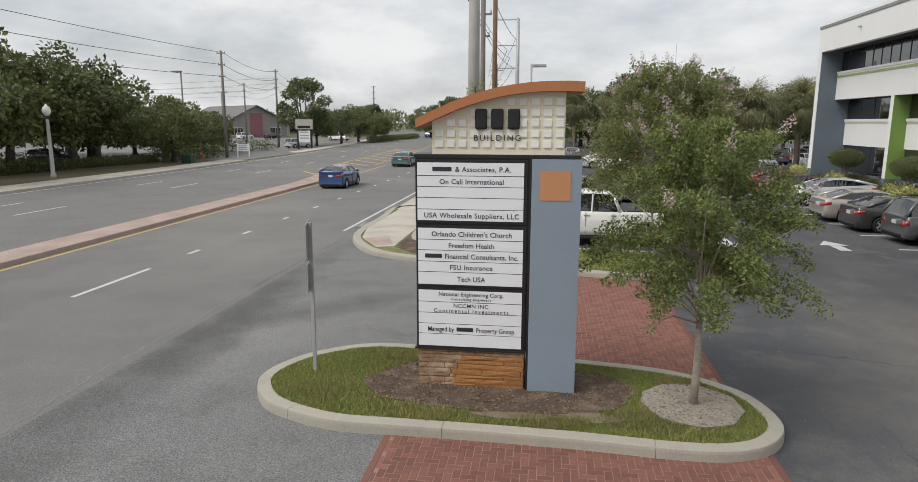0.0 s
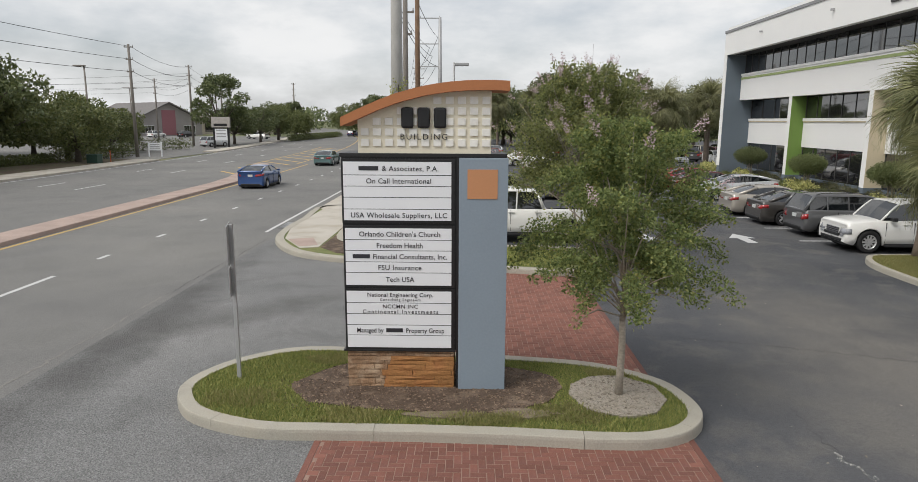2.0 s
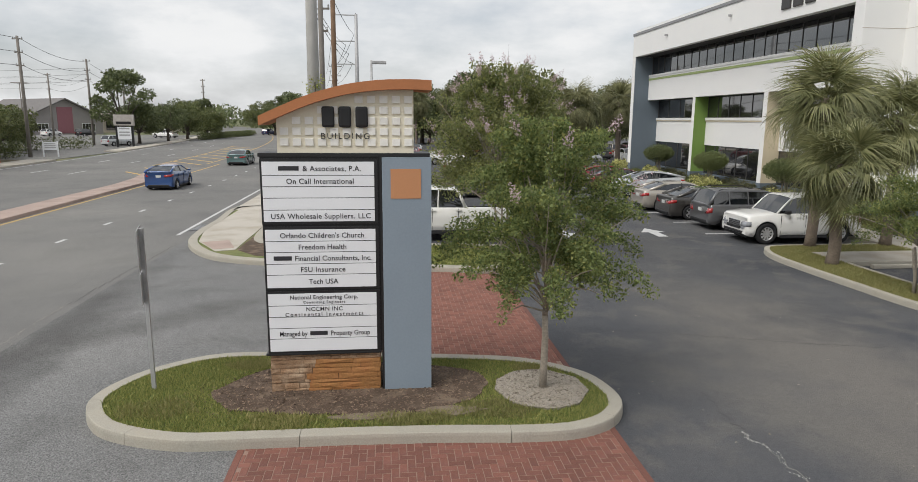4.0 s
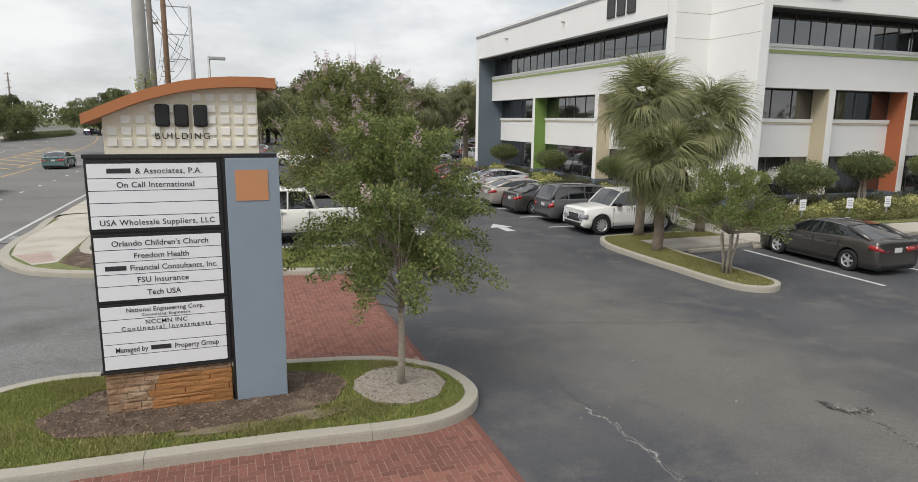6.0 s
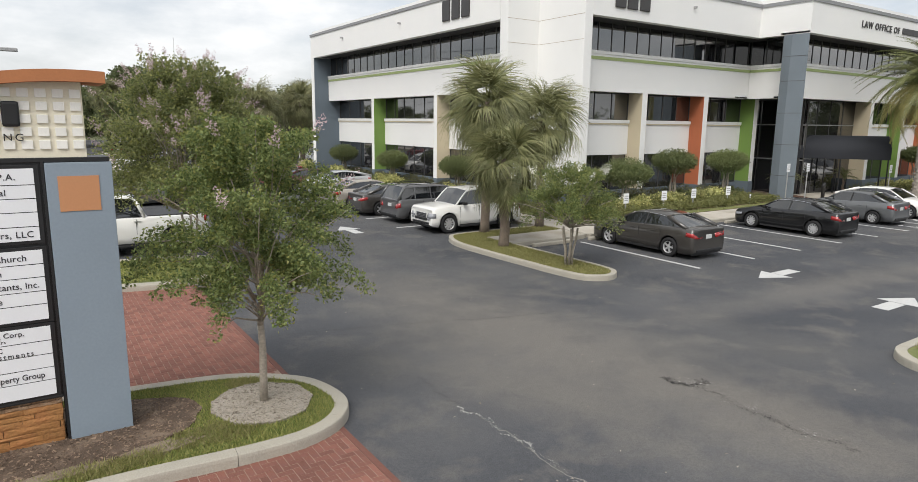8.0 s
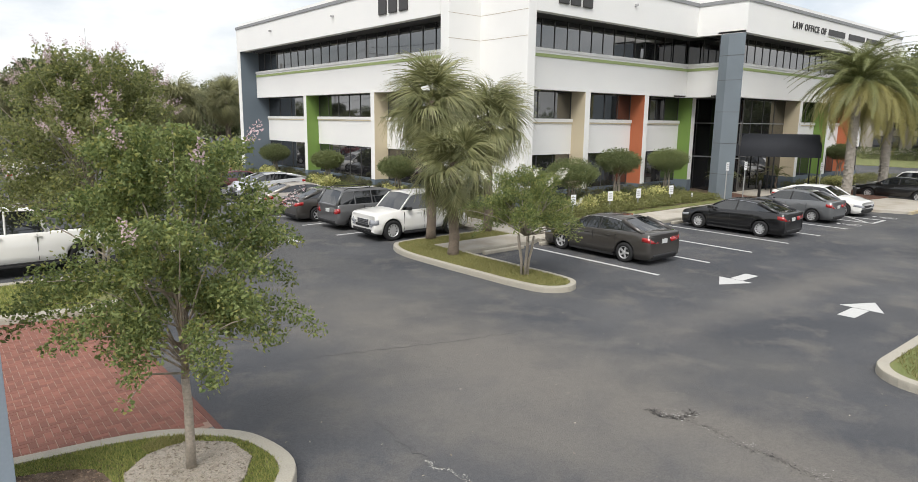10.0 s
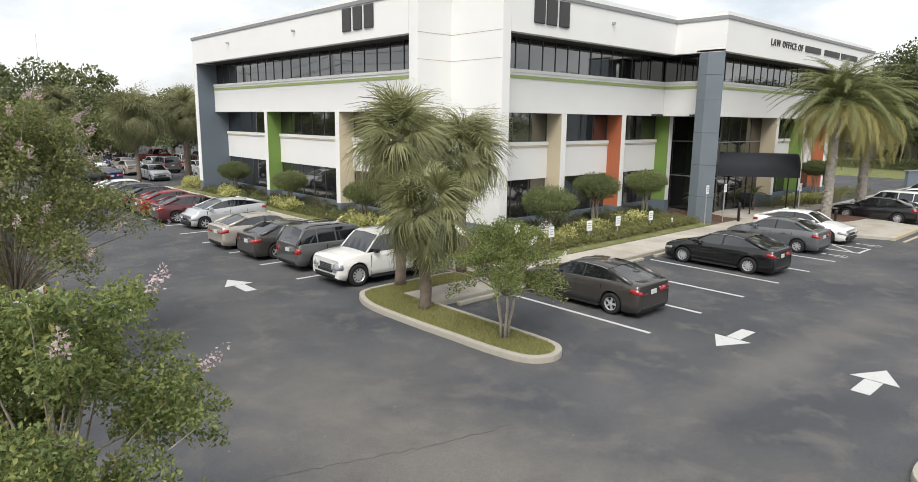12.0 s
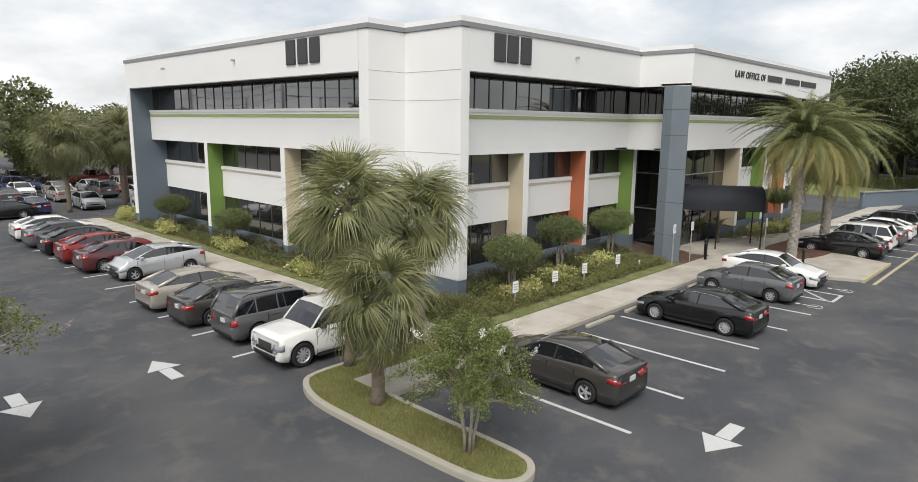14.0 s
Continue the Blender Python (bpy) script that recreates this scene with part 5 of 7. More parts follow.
    for xq in ([lerp(xf, xr, 0.42)] if kind != "pickup" else [lerp(xf, xr, 0.5)]) + ([lerp(xf, xr, 0.8)] if kind in ("wagon", "offroad") else []):
        for s in (1, -1):
            zd = curve(deck, xq)
            bm = bmesh.new()
            tube(bm, [(xq, s * (wb + 0.004), zd - 0.02), (xq - 0.03, s * (wt + 0.006), H - 0.07)], 0.03, 6)
            part("pillar", bm, TRIM if kind in ("sedan", "hatch", "compact") else body_m, c, local=True)
    # sills, lamps, plates, mirrors
    def end_x(side, z):
        """Where the flat of the nose (1) or the tail (-1) lies at a height."""
        g = (z - 0.5) / max(curve(deck, side * hl) - 0.5, 0.1)
        return side * (hl - 0.1 - 0.13 * max(g, 0) ** 2 - 0.07 * max(-g, 0))

    def flank(x, side, s, z):
        u = abs(x) / hl
        ww = w * (1 - 0.13 * max(0.0, (u - 0.78) / 0.22) ** 2.2)
        zd = curve(deck, x)
        zw = min(0.58 * zd + 0.1, zd - 0.1) + 0.02
        y = ww * lerp(0.998, 0.955, min(1.0, max(0.0, (z - zw) / max(zd - 0.035 - zw, 0.02))))
        g = (z - 0.5) / max(zd - 0.5, 0.1)
        pull = 0.13 * max(g, 0) ** 2 + 0.07 * max(-g, 0) + 0.16 * (y / w) ** 3
        return Vector((x - side * max(0.0, (u - 0.93) / 0.07) ** 1.5 * pull, s * (y + 0.008), z))

    def lamp(name, side, s, y0, reach, z0, z1, slant, material):
        """A lens wrapped round a corner of the body, narrowing along the flank."""
        bm = bmesh.new()
        cols = []
        for k in range(9):
            f = k / 8
            lo, hi = lerp(z0, z0 + slant, f), lerp(z1, z1 + slant * 0.55, f)
            col = []
            for z in (lo, (lo + hi) / 2, hi):
                if k < 3:
                    col.append(Vector((end_x(side, z) + side * 0.01, s * lerp(y0, 0.845 * w, k / 2), z)))
                else:
                    col.append(flank(side * (hl - reach * (k - 3) / 5), side, s, z))
            cols.append([bm.verts.new(p) for p in col])
        for a, b in zip(cols, cols[1:]):
            for q in range(2):
                bm.faces.new((a[q], a[q + 1], b[q + 1], b[q]))
        bmesh.ops.recalc_face_normals(bm, faces=bm.faces)
        bmesh.ops.solidify(bm, geom=list(bm.faces), thickness=0.012)
        part(name, bm, material, c, local=True, smooth=True)

    tz, nz = curve(deck, -hl), curve(deck, hl)
    for s in (1, -1):
        part("sill", boxed(wx[1] + R + 0.1, wx[0] - R - 0.1, s * w * 0.99 - 0.02, s * w * 0.99 + 0.015, clr - 0.01, clr + 0.07, bevel=0.01), TRIM, c, local=True)
        if kind in ("wagon", "offroad", "van", "pickup"):
            lamp("headlight", 1, s, 0.5 * w, 0.3, nz - 0.24, nz - 0.05, 0.02, HEADL)
            lamp("taillight", -1, s, 0.6 * w, 0.26, tz - 0.26, tz - 0.04, 0.06, TAILL)
        else:
            lamp("headlight", 1, s, 0.48 * w, 0.5, nz - 0.16, nz - 0.02, 0.09, HEADL)
            lamp("taillight", -1, s, 0.38 * w, 0.42, tz - 0.2, tz - 0.03, 0.08, TAILL)
        part("mirror", boxed(xc - 0.42, xc - 0.24, s * (w + 0.07) - 0.09, s * (w + 0.07) + 0.09, zc - 0.0, zc + 0.13, bevel=0.035), body_m if kind != "offroad" else TRIM, c, local=True)
        for xh in (0.28, -0.62):
            part("door_handle", boxed(xh - 0.1, xh + 0.1, s * w * 0.985 - 0.015, s * w * 0.985 + 0.022, zc - 0.14, zc - 0.11, bevel=0.008), body_m, c, local=True)
        for xh in ((xc - 0.15, 0.0, -0.95) if kind != "pickup" else (xc - 0.1, 0.3, -0.6)):
            part("door_seam", boxed(xh - 0.006, xh + 0.006, s * w * 0.99 - 0.02, s * w * 0.99 + 0.008, clr + 0.1, zc - 0.06), TRIM, c, local=True)
        if chrome:
            bm = bmesh.new()
            tube(bm, [Vector(cab(i, s, 1)) + Vector((0, s * 0.012, -0.015)) for i in range(1, 9)], 0.012, 5)
            part("window_trim", bm, CHROME, c, local=True)
    part("grille", boxed(end_x(1, nz - 0.15) - 0.04, end_x(1, nz - 0.15) + 0.015, -w * 0.42, w * 0.42, nz - 0.26 if kind in ("offroad", "pickup", "van") else nz - 0.16, nz - 0.05, bevel=0.012), CHROME if kind in ("offroad", "pickup") else TRIM, c, local=True)
    if kind in ("offroad", "pickup"):
        gx1 = end_x(1, nz - 0.15)
        for z in (nz - 0.215, nz - 0.155, nz - 0.095):
            part("grille_bar", boxed(gx1, gx1 + 0.022, -w * 0.4, w * 0.4, z - 0.012, z + 0.012), TRIM, c, local=True)
        part("lower_grille", boxed(hl - 0.15, hl - 0.085, -w * 0.5, w * 0.5, clr + 0.26, clr + 0.36, bevel=0.02), TRIM, c, local=True)
        for s in (1, -1):
            part("fog_lamp", boxed(hl - 0.17, hl - 0.085, s * w * 0.66 - 0.07, s * w * 0.66 + 0.07, clr + 0.28, clr + 0.36, bevel=0.02), HEADL, c, local=True)
            part("side_step", boxed(wx[1] + R + 0.12, wx[0] - R - 0.12, s * w - 0.1, s * w + 0.06, clr - 0.04, clr + 0.02, bevel=0.015), TRIM, c, local=True)
    part("bumper", boxed(hl - 0.24, hl - 0.085, -w * 0.7, w * 0.7, clr + 0.1, clr + 0.2, bevel=0.03), TRIM, c, local=True)
    part("bumper", boxed(-hl + 0.085, -hl + 0.24, -w * 0.72, w * 0.72, clr + 0.08, clr + 0.18, bevel=0.03), TRIM, c, local=True)
    part("plate", boxed(end_x(-1, tz - 0.15) - 0.012, end_x(-1, tz - 0.15) + 0.05, -0.15, 0.15, tz - 0.22, tz - 0.08), PLATE, c, local=True)
    if roof_rack:
        for s in (1, -1):
            bm = bmesh.new()
            tube(bm, [(xf - 0.25, s * wt * 0.93, H - 0.02), (xf - 0.4, s * wt * 0.93, H + 0.035), (xr + 0.2, s * wt * 0.93, H + 0.03), (xr, s * wt * 0.93, H - 0.03)], 0.018, 6)
            part("roof_rail", bm, TRIM, c, local=True)
    if kind == "pickup":
        part("load_bed", boxed(-hl + 0.1, xt - 0.1, -w * 0.78, w * 0.78, zt - 0.1, zt + 0.045), TRIM, c, "dark open load bed", local=True)
    k = R / 0.325
    for q in wx:
        for s in (1, -1):
            wheel = part("wheel", TYRE_MESH, TYRE, c, local=True)
            wheel.matrix_basis = pose(q, s * (w - 0.1), R, 0, 0, 0 if s < 0 else 180) @ Matrix.Diagonal((k, 1, k, 1))
            part("rim", RIMS[rims], RIM, wheel, local=True)
            part("brake_disc", WELL_DISC, TRIM, wheel, local=True)
    return c


ROW = "cars parked along the building"
car("offroad", "white", "white off-road suv with chrome grille, reversed into its bay", (14.25, 22.12), 180, 10, ROW, category="suv")
car("wagon", "grey", "dark grey suv parked nose-in beside a white suv", (14.25, 24.92), 0, 5, ROW, roof_rack=True, category="suv")
car("sedan", "brown", "dark brown-grey sedan parked nose-in", (14.0, 27.65), 0, 5, ROW, chrome=True)
car("sedan", "champagne", "pale champagne sedan with tinted windows parked nose-in", (13.9, 30.4), 0, 10, ROW)
car("hatch", "silver", "silver hatchback reversed into its bay", (14.55, 36.12), 180, 5, ROW)
car("sedan", "maroon", "dark maroon sedan parked nose-in", (14.1, 38.82), 0, 8, ROW)
car("sedan", "red", "deep red sedan parked nose-in", (14.05, 41.65), 0, 8, ROW)
car("sedan", "black", "glossy black sedan parked nose-in", (14.0, 44.5), 0, 10, ROW, chrome=True)
car("sedan", "steel", "slate grey sedan parked nose-in", (13.9, 47.3), 0, 8, ROW)
car("sedan", "white", "white sedan at the end of the row", (13.9, 50.1), 0, 8, ROW)
FRONT = "cars parked before the entrance"
car("sedan", "brown", "dark olive-grey sedan with red tail lamps parked nose-in", (17.45, 15.32), 90, 5, FRONT, chrome=True)
car("sedan", "black", "glossy black sedan with bright window trim parked nose-in", (25.55, 14.98), 90, 10, FRONT, chrome=True)
car("compact", "steel", "mid-grey compact sedan parked nose-in", (31.15, 15.3), 90, 8, FRONT)
car("sedan", "white", "white sedan reversed into its bay by the entrance", (34.6, 15.45), -90, 8, FRONT)
FAR = "cars parked past the entrance palms"
for i, (kd, col, lab) in enumerate((("sedan", "black", "black sedan beside the palm bed"), ("wagon", "white", "white estate-like suv beyond the entrance"), ("sedan", "steel", "grey sedan beyond the entrance"),
                                    ("sedan", "white", "white sedan beyond the entrance"), ("wagon", "black", "black suv beyond the entrance"), ("sedan", "silver", "silver sedan beyond the entrance"))):
    car(kd, col, lab, (44.3 + 2.74 * i, 14.95), 90, 8, FAR, category="suv" if kd == "wagon" else "car")
REAR = "cars in the rear car park"
for kd, col, lab, x, y, tn in (("compact", "silver", "silver compact car facing the drive", 19.6, 63.0, -90), ("sedan", "white", "white sedan near the building end", 24.9, 66.5, -90),
                               ("sedan", "black", "black sedan in the rear car park", 13.2, 60.5, 180), ("sedan", "navy", "dark blue car in the rear car park", 15.6, 62.5, 90),
                               ("sedan", "steel", "grey sedan in the rear rows", 15.5, 70.5, 90), ("sedan", "champagne", "bronze sedan in the rear rows", 19.6, 70.2, 90), ("wagon", "grey", "grey suv in the rear rows", 23.2, 71.0, 90),
                               ("wagon", "maroon", "dark red suv in the rear rows", 26.6, 71.5, 90), ("pickup", "navy", "dark blue pickup in the rear rows", 17.5, 78.5, 0), ("pickup", "silver", "silver pickup in the rear rows", 22.8, 57.95, 90),
                               ("pickup", "red", "red pickup in the rear rows", 26.5, 84.0, 0), ("wagon", "black", "black suv in the rear rows", 29.8, 79.0, 90), ("sedan", "silver", "silver car far back in the lot", 3.0, 78.0, 90),
                               ("sedan", "steel", "grey car far back in the lot", 1.6, 56.0, -90), ("wagon", "black", "dark suv parked behind the corner lawn", 1.6, 33.0, 0), ("sedan", "steel", "grey sedan behind the corner lawn", 4.6, 36.0, 180),
                               ("sedan", "champagne", "beige sedan in the rear lot", 6.0, 49.0, 0), ("sedan", "white", "white sedan in the rear lot", 5.5, 62.0, 0), ("sedan", "red", "red sedan in the far lot", 2.4, 70, 90)):
    car(kd, col, lab, (x, y), tn, 8, REAR, category={"wagon": "suv", "pickup": "pickup"}.get(kd, "car"))
rr = random.Random(61)
for i in range(20):
    kd, col = rr.choice(("sedan", "wagon", "compact", "sedan", "pickup")), rr.choice(("silver", "white", "black", "steel", "grey", "champagne", "maroon", "navy"))
    if i < 7:
        x, y = 9.2 + 2.85 * i, 75.2
    elif i < 14:
        x, y = 8.6 + 2.85 * (i - 7), 87.5
    else:
        x, y = 10.0 + 3.2 * (i - 14), 95.0
    car(kd, col, "parked %s %s in the rear rows" % (col, {"wagon": "suv", "pickup": "pickup", "compact": "compact car", "sedan": "sedan"}[kd]), (x, y), rr.choice((90, -90)), 8, REAR, category={"wagon": "suv", "pickup": "pickup"}.get(kd, "car"))
car("pickup", "white", "white crew-cab pickup parked behind the corner lawn", (1.7, 23.6), 180, 8, size=1.0, category="pickup")
car("hatch", "blue", "blue hatchback in the near street lane", (-13.3, 41.5), 90, 5)
car("sedan", "teal", "grey-green older sedan down the street", (-13.5, 62.0), 90, 8)
car("wagon", "navy", "dark blue suv parked behind the hedge", (-47.0, 57.5), 20, 8, category="suv")
car("wagon", "silver", "silver suv leaving the side street", (-39.5, 101), 60, 8, category="suv")
car("pickup", "white", "white pickup in the far plaza", (-46, 142), 160, 8, category="pickup")
for x, y, col in ((-78, 140, "silver"), (-72, 150, "white"), (-66, 152, "black"), (-30, 170, "navy"), (-25, 172, "steel")):
    car("wagon", col, "parked car far across the street", (x, y), 70, 8, "cars across the street", category="suv")


# ---- plants ----
def leaf_cloud(rng, centres, radii, n, size, flat=0.8, shell=0.55, droop=0.0):
    """Leaves on and in clumps: pointed four-cornered blades with a fold. Returns vertices and faces."""
    centres, radii = np.asarray(centres, float), np.asarray(radii, float)
    pick = rng.choice(len(centres), n, p=(radii ** 2) / (radii ** 2).sum())
    d = rng.normal(0, 1, (n, 3))
    d /= np.linalg.norm(d, axis=1, keepdims=True)
    r = radii[pick] * (shell + (1 - shell) * rng.uniform(0, 1, n) ** 0.5) * rng.uniform(0.75, 1.08, n)
    p = centres[pick] + d * r[:, None] * np.array([1, 1, flat])
    a = rng.normal(0, 1, (n, 3)) + d * 0.7 - np.array([0, 0, droop])
    a /= np.linalg.norm(a, axis=1, keepdims=True)
    b = np.cross(a, rng.normal(0, 1, (n, 3)))
    b /= np.linalg.norm(b, axis=1, keepdims=True)
    s = size * rng.uniform(0.6, 1.3, n)
    up = np.cross(a, b) * 0.12
    v = np.stack([p, p + (a * 0.5 + b * 0.3 + up) * s[:, None], p + a * s[:, None], p + (a * 0.5 - b * 0.3 + up) * s[:, None]], 1)
    f = np.arange(n)[:, None] * 4 + np.array([0, 1, 2, 3])
    return v.reshape(-1, 3), f


def crown(parent, verts, faces, material, name="crown", label=""):
    me = bpy.data.meshes.new(name)
    me.from_pydata(np.asarray(verts).tolist(), [], np.asarray(faces).tolist())
    me.materials.append(material)
    ob = new(name, me)
    ob.parent = parent
    return tagged(ob, label)


def branches(rng, base, top_pts, r0, bend_z=0.5, seg=7):
    """Limbs that leave the trunk and curve to the given ends."""
    bm = bmesh.new()
    base = Vector(base)
    for e, r in top_pts:
        e = Vector(e)
        mid = base.lerp(e, 0.45) + Vector((rng.uniform(-0.12, 0.12), rng.uniform(-0.12, 0.12), bend_z * (e - base).length * 0.15))
        tube(bm, [base, base.lerp(mid, 0.5), mid, mid.lerp(e, 0.55) + Vector((0, 0, 0.03)), e], [r, r * 0.85, r * 0.65, r * 0.45, r * 0.2], seg)
    return bm


CRAPE = leaf_mat("crape_leaf", (0.08, 0.12, 0.038), (0.265, 0.31, 0.11), trans=0.46, rough=0.6)
CRAPE_TALL = leaf_mat("crape_summer_leaf", (0.15, 0.19, 0.068), (0.38, 0.395, 0.17), trans=0.5, rough=0.65)
CRAPE_LIGHT = leaf_mat("crape_young_leaf", (0.24, 0.28, 0.075), (0.4, 0.39, 0.13), trans=0.5)
PINK = leaf_mat("pink_blossom", (0.48, 0.35, 0.38), (0.62, 0.5, 0.51), trans=0.3)
WHITEB = leaf_mat("white_blossom", (0.7, 0.68, 0.6), (0.8, 0.79, 0.74), trans=0.3)
OAK = leaf_mat("oak_leaf", (0.066, 0.09, 0.034), (0.18, 0.205, 0.08), trans=0.2)
OAK_WARM = leaf_mat("oak_leaf_warm", (0.078, 0.105, 0.033), (0.21, 0.225, 0.08), trans=0.2)
PALM = leaf_mat("palm_leaf", (0.14, 0.155, 0.062), (0.34, 0.335, 0.16), trans=0.3)
PALM_OLD = leaf_mat("palm_dead_leaf", (0.2, 0.16, 0.09), (0.3, 0.24, 0.13), trans=0.15)
DATE = leaf_mat("date_leaf", (0.13, 0.155, 0.055), (0.3, 0.31, 0.13), trans=0.3)
DATE_OLD = leaf_mat("date_old_leaf", (0.26, 0.25, 0.085), (0.44, 0.39, 0.15), trans=0.25)
TOPIARY = leaf_mat("clipped_leaf", (0.09, 0.12, 0.042), (0.2, 0.225, 0.085), trans=0.2)
CROTON = leaf_mat("yellow_leaf", (0.2, 0.23, 0.06), (0.7, 0.66, 0.3), trans=0.25)
SHRUB = leaf_mat("shrub_leaf", (0.06, 0.082, 0.026), (0.18, 0.2, 0.065), trans=0.15)
COVER = leaf_mat("cover_leaf", (0.1, 0.12, 0.035), (0.25, 0.24, 0.085), trans=0.2)
DARKSHRUB = leaf_mat("dark_shrub_leaf", (0.055, 0.06, 0.028), (0.15, 0.145, 0.065), trans=0.15)
# darker copy of PALM with shade put into the leaf colour
PALM_SHADED = leaf_mat("shaded_palm_leaf", (0.125, 0.135, 0.06), (0.28, 0.27, 0.13), trans=0.25)
PALEBARK = mat("pale_palm_bark", (0.29, 0.265, 0.23), 0.95, var=0.28, scale=5, fine=25, bump=1.0)


def crape(at, height, clear, radius, n, size, seed, label, blossom=None, nblossom=0, trunks=1, light=0.08, clumps=46, gap=0.5, base=0.66, leaf=None):
    """A crape myrtle: slim grey trunk, forked limbs, an uneven crown of small leaves with blossom heads."""
    rng = np.random.default_rng(seed)
    rd = random.Random(seed)
    t = thing("crape_myrtle", at, label, "tree")
    cz0, cz1 = clear, height
    cs, rs, tips = [], [], []
    for i in range(clumps):
        f = rng.uniform(0, 1) ** 0.85
        z = lerp(cz0 + 0.1, cz1 - 0.1, f)
        prof = (base + (1 - base) * math.sin(min(f / 0.35, 1) * math.pi / 2)) * (1 - 0.62 * max(0.0, (f - 0.35) / 0.65) ** 1.5)
        a = rng.uniform(0, math.tau)
        r = radius * prof * math.sqrt(rng.uniform(0.08, 1.0)) * rng.uniform(0.9, 1.12)
        tip = Vector((r * math.cos(a), r * math.sin(a), z + rng.uniform(-0.1, 0.1)))
        root = Vector((tip.x * 0.45, tip.y * 0.45, lerp(tip.z, clear + 0.35 * (cz1 - cz0), 0.4)))
        sag = Vector((0, 0, -0.1 * radius * r / radius))
        for q, k in ((0.25, 0.115), (0.55, 0.13), (0.8, 0.105), (1.0, 0.07)):
            cs.append(tuple(root.lerp(tip, q) + Vector((0, 0, 0.06 * radius * math.sin(q * math.pi))) + sag * q * q))
            rs.append(radius * k * rng.uniform(0.75, 1.25))
        tips.append(cs[-1])
    fork = Vector((0, 0, clear - 0.1))
    bm = bmesh.new()
    for k in range(trunks):
        a = k * math.tau / max(trunks, 1) + 0.4
        o = 0.0 if trunks == 1 else 0.09
        r = 0.055 if trunks == 1 else 0.035
        q = Vector((o * 2.6 * math.cos(a), o * 2.6 * math.sin(a), fork.z))
        tube(bm, [(o * math.cos(a), o * math.sin(a), -0.03), (o * 1.2 * math.cos(a) + 0.01, o * 1.2 * math.sin(a), fork.z * 0.35), (q.x * 0.8 + 0.015, q.y * 0.8, fork.z * 0.7), q], [r * 1.15, r, r * 0.92, r * 0.85], 9)
    part("trunk", bm, BARK, t, local=True, smooth=True)
    if trunks == 1:
        bm = bmesh.new()
        tube(bm, [fork, fork + Vector((0.04, -0.03, 0.28 * (cz1 - cz0))), (0.02, 0.05, lerp(clear, cz1, 0.62)), (-0.03, 0.02, lerp(clear, cz1, 0.9))], [0.045, 0.034, 0.02, 0.008], 7)
        part("leader", bm, BARK, t, local=True, smooth=True)
    for e in tips[::2]:
        start = fork if trunks > 1 else Vector((0.02, 0.0, min(fork.z + rd.uniform(0.0, 0.45) * (cz1 - cz0), max(e[2] - 0.25, fork.z))))
        part("limb", branches(rd, start, [(e, 0.016 if trunks == 1 else 0.022)], 0.04), BARK, t, local=True, smooth=True)
    v, f = leaf_cloud(rng, cs, rs, n, size, 0.8, gap, droop=0.3)
    crown(t, v, f, leaf or CRAPE, "crown", "small dark green leaves")
    v, f = leaf_cloud(rng, [c for c in cs if c[2] > 0], rs, int(n * light), size, 0.9, 0.8)
    crown(t, v, f, CRAPE_LIGHT, "young_leaves", "yellow-green young leaves")
    if blossom:
        order = sorted(range(3, len(cs), 4), key=lambda i: -(cs[i][2] + 0.8 * math.hypot(cs[i][0], cs[i][1]) + rd.uniform(-0.8, 0.8)))
        for i in order[:nblossom]:
            c = Vector(cs[i])
            d = (c - Vector((0, 0, (cz0 + cz1) / 2 - 0.3))).normalized()
            p = c + d * rs[i] * 0.95
            b0 = [(p.x + d.x * s * 0.1, p.y + d.y * s * 0.1, p.z + s * 0.08) for s in range(3)]
            v, f = leaf_cloud(rng, b0, (0.07, 0.06, 0.035), 70, 0.035, 1.0, 0.3)
            crown(t, v, f, blossom, "blossom")
    return t


crape((2.21, 9.68, 0.16), 4.2, 1.24, 1.68, 42000, 0.049, 101, "young crape myrtle with slim pale trunk in a gravel ring", PINK, 9, clumps=95, gap=0.15, light=0.18, base=0.86)
crape((3.35, 20.0, 0.13), 5.8, 1.5, 2.8, 42000, 0.076, 102, "tall crape myrtle with pink blossom heads on the corner lawn", PINK, 85, trunks=3, clumps=135, gap=0.12, light=0.2, leaf=CRAPE_TALL)
crape((12.52, 14.35, 0.13), 2.95, 1.2, 1.72, 21000, 0.052, 103, "small multi-stemmed crape myrtle with white blossom", WHITEB, 9, trunks=5, light=0.32, clumps=80, gap=0.15, base=0.9)
crape((-3.0, 45, 0.1), 5.0, 1.8, 1.8, 5000, 0.17, 104, "pink flowering tree behind the corner", PINK, 14, trunks=3)


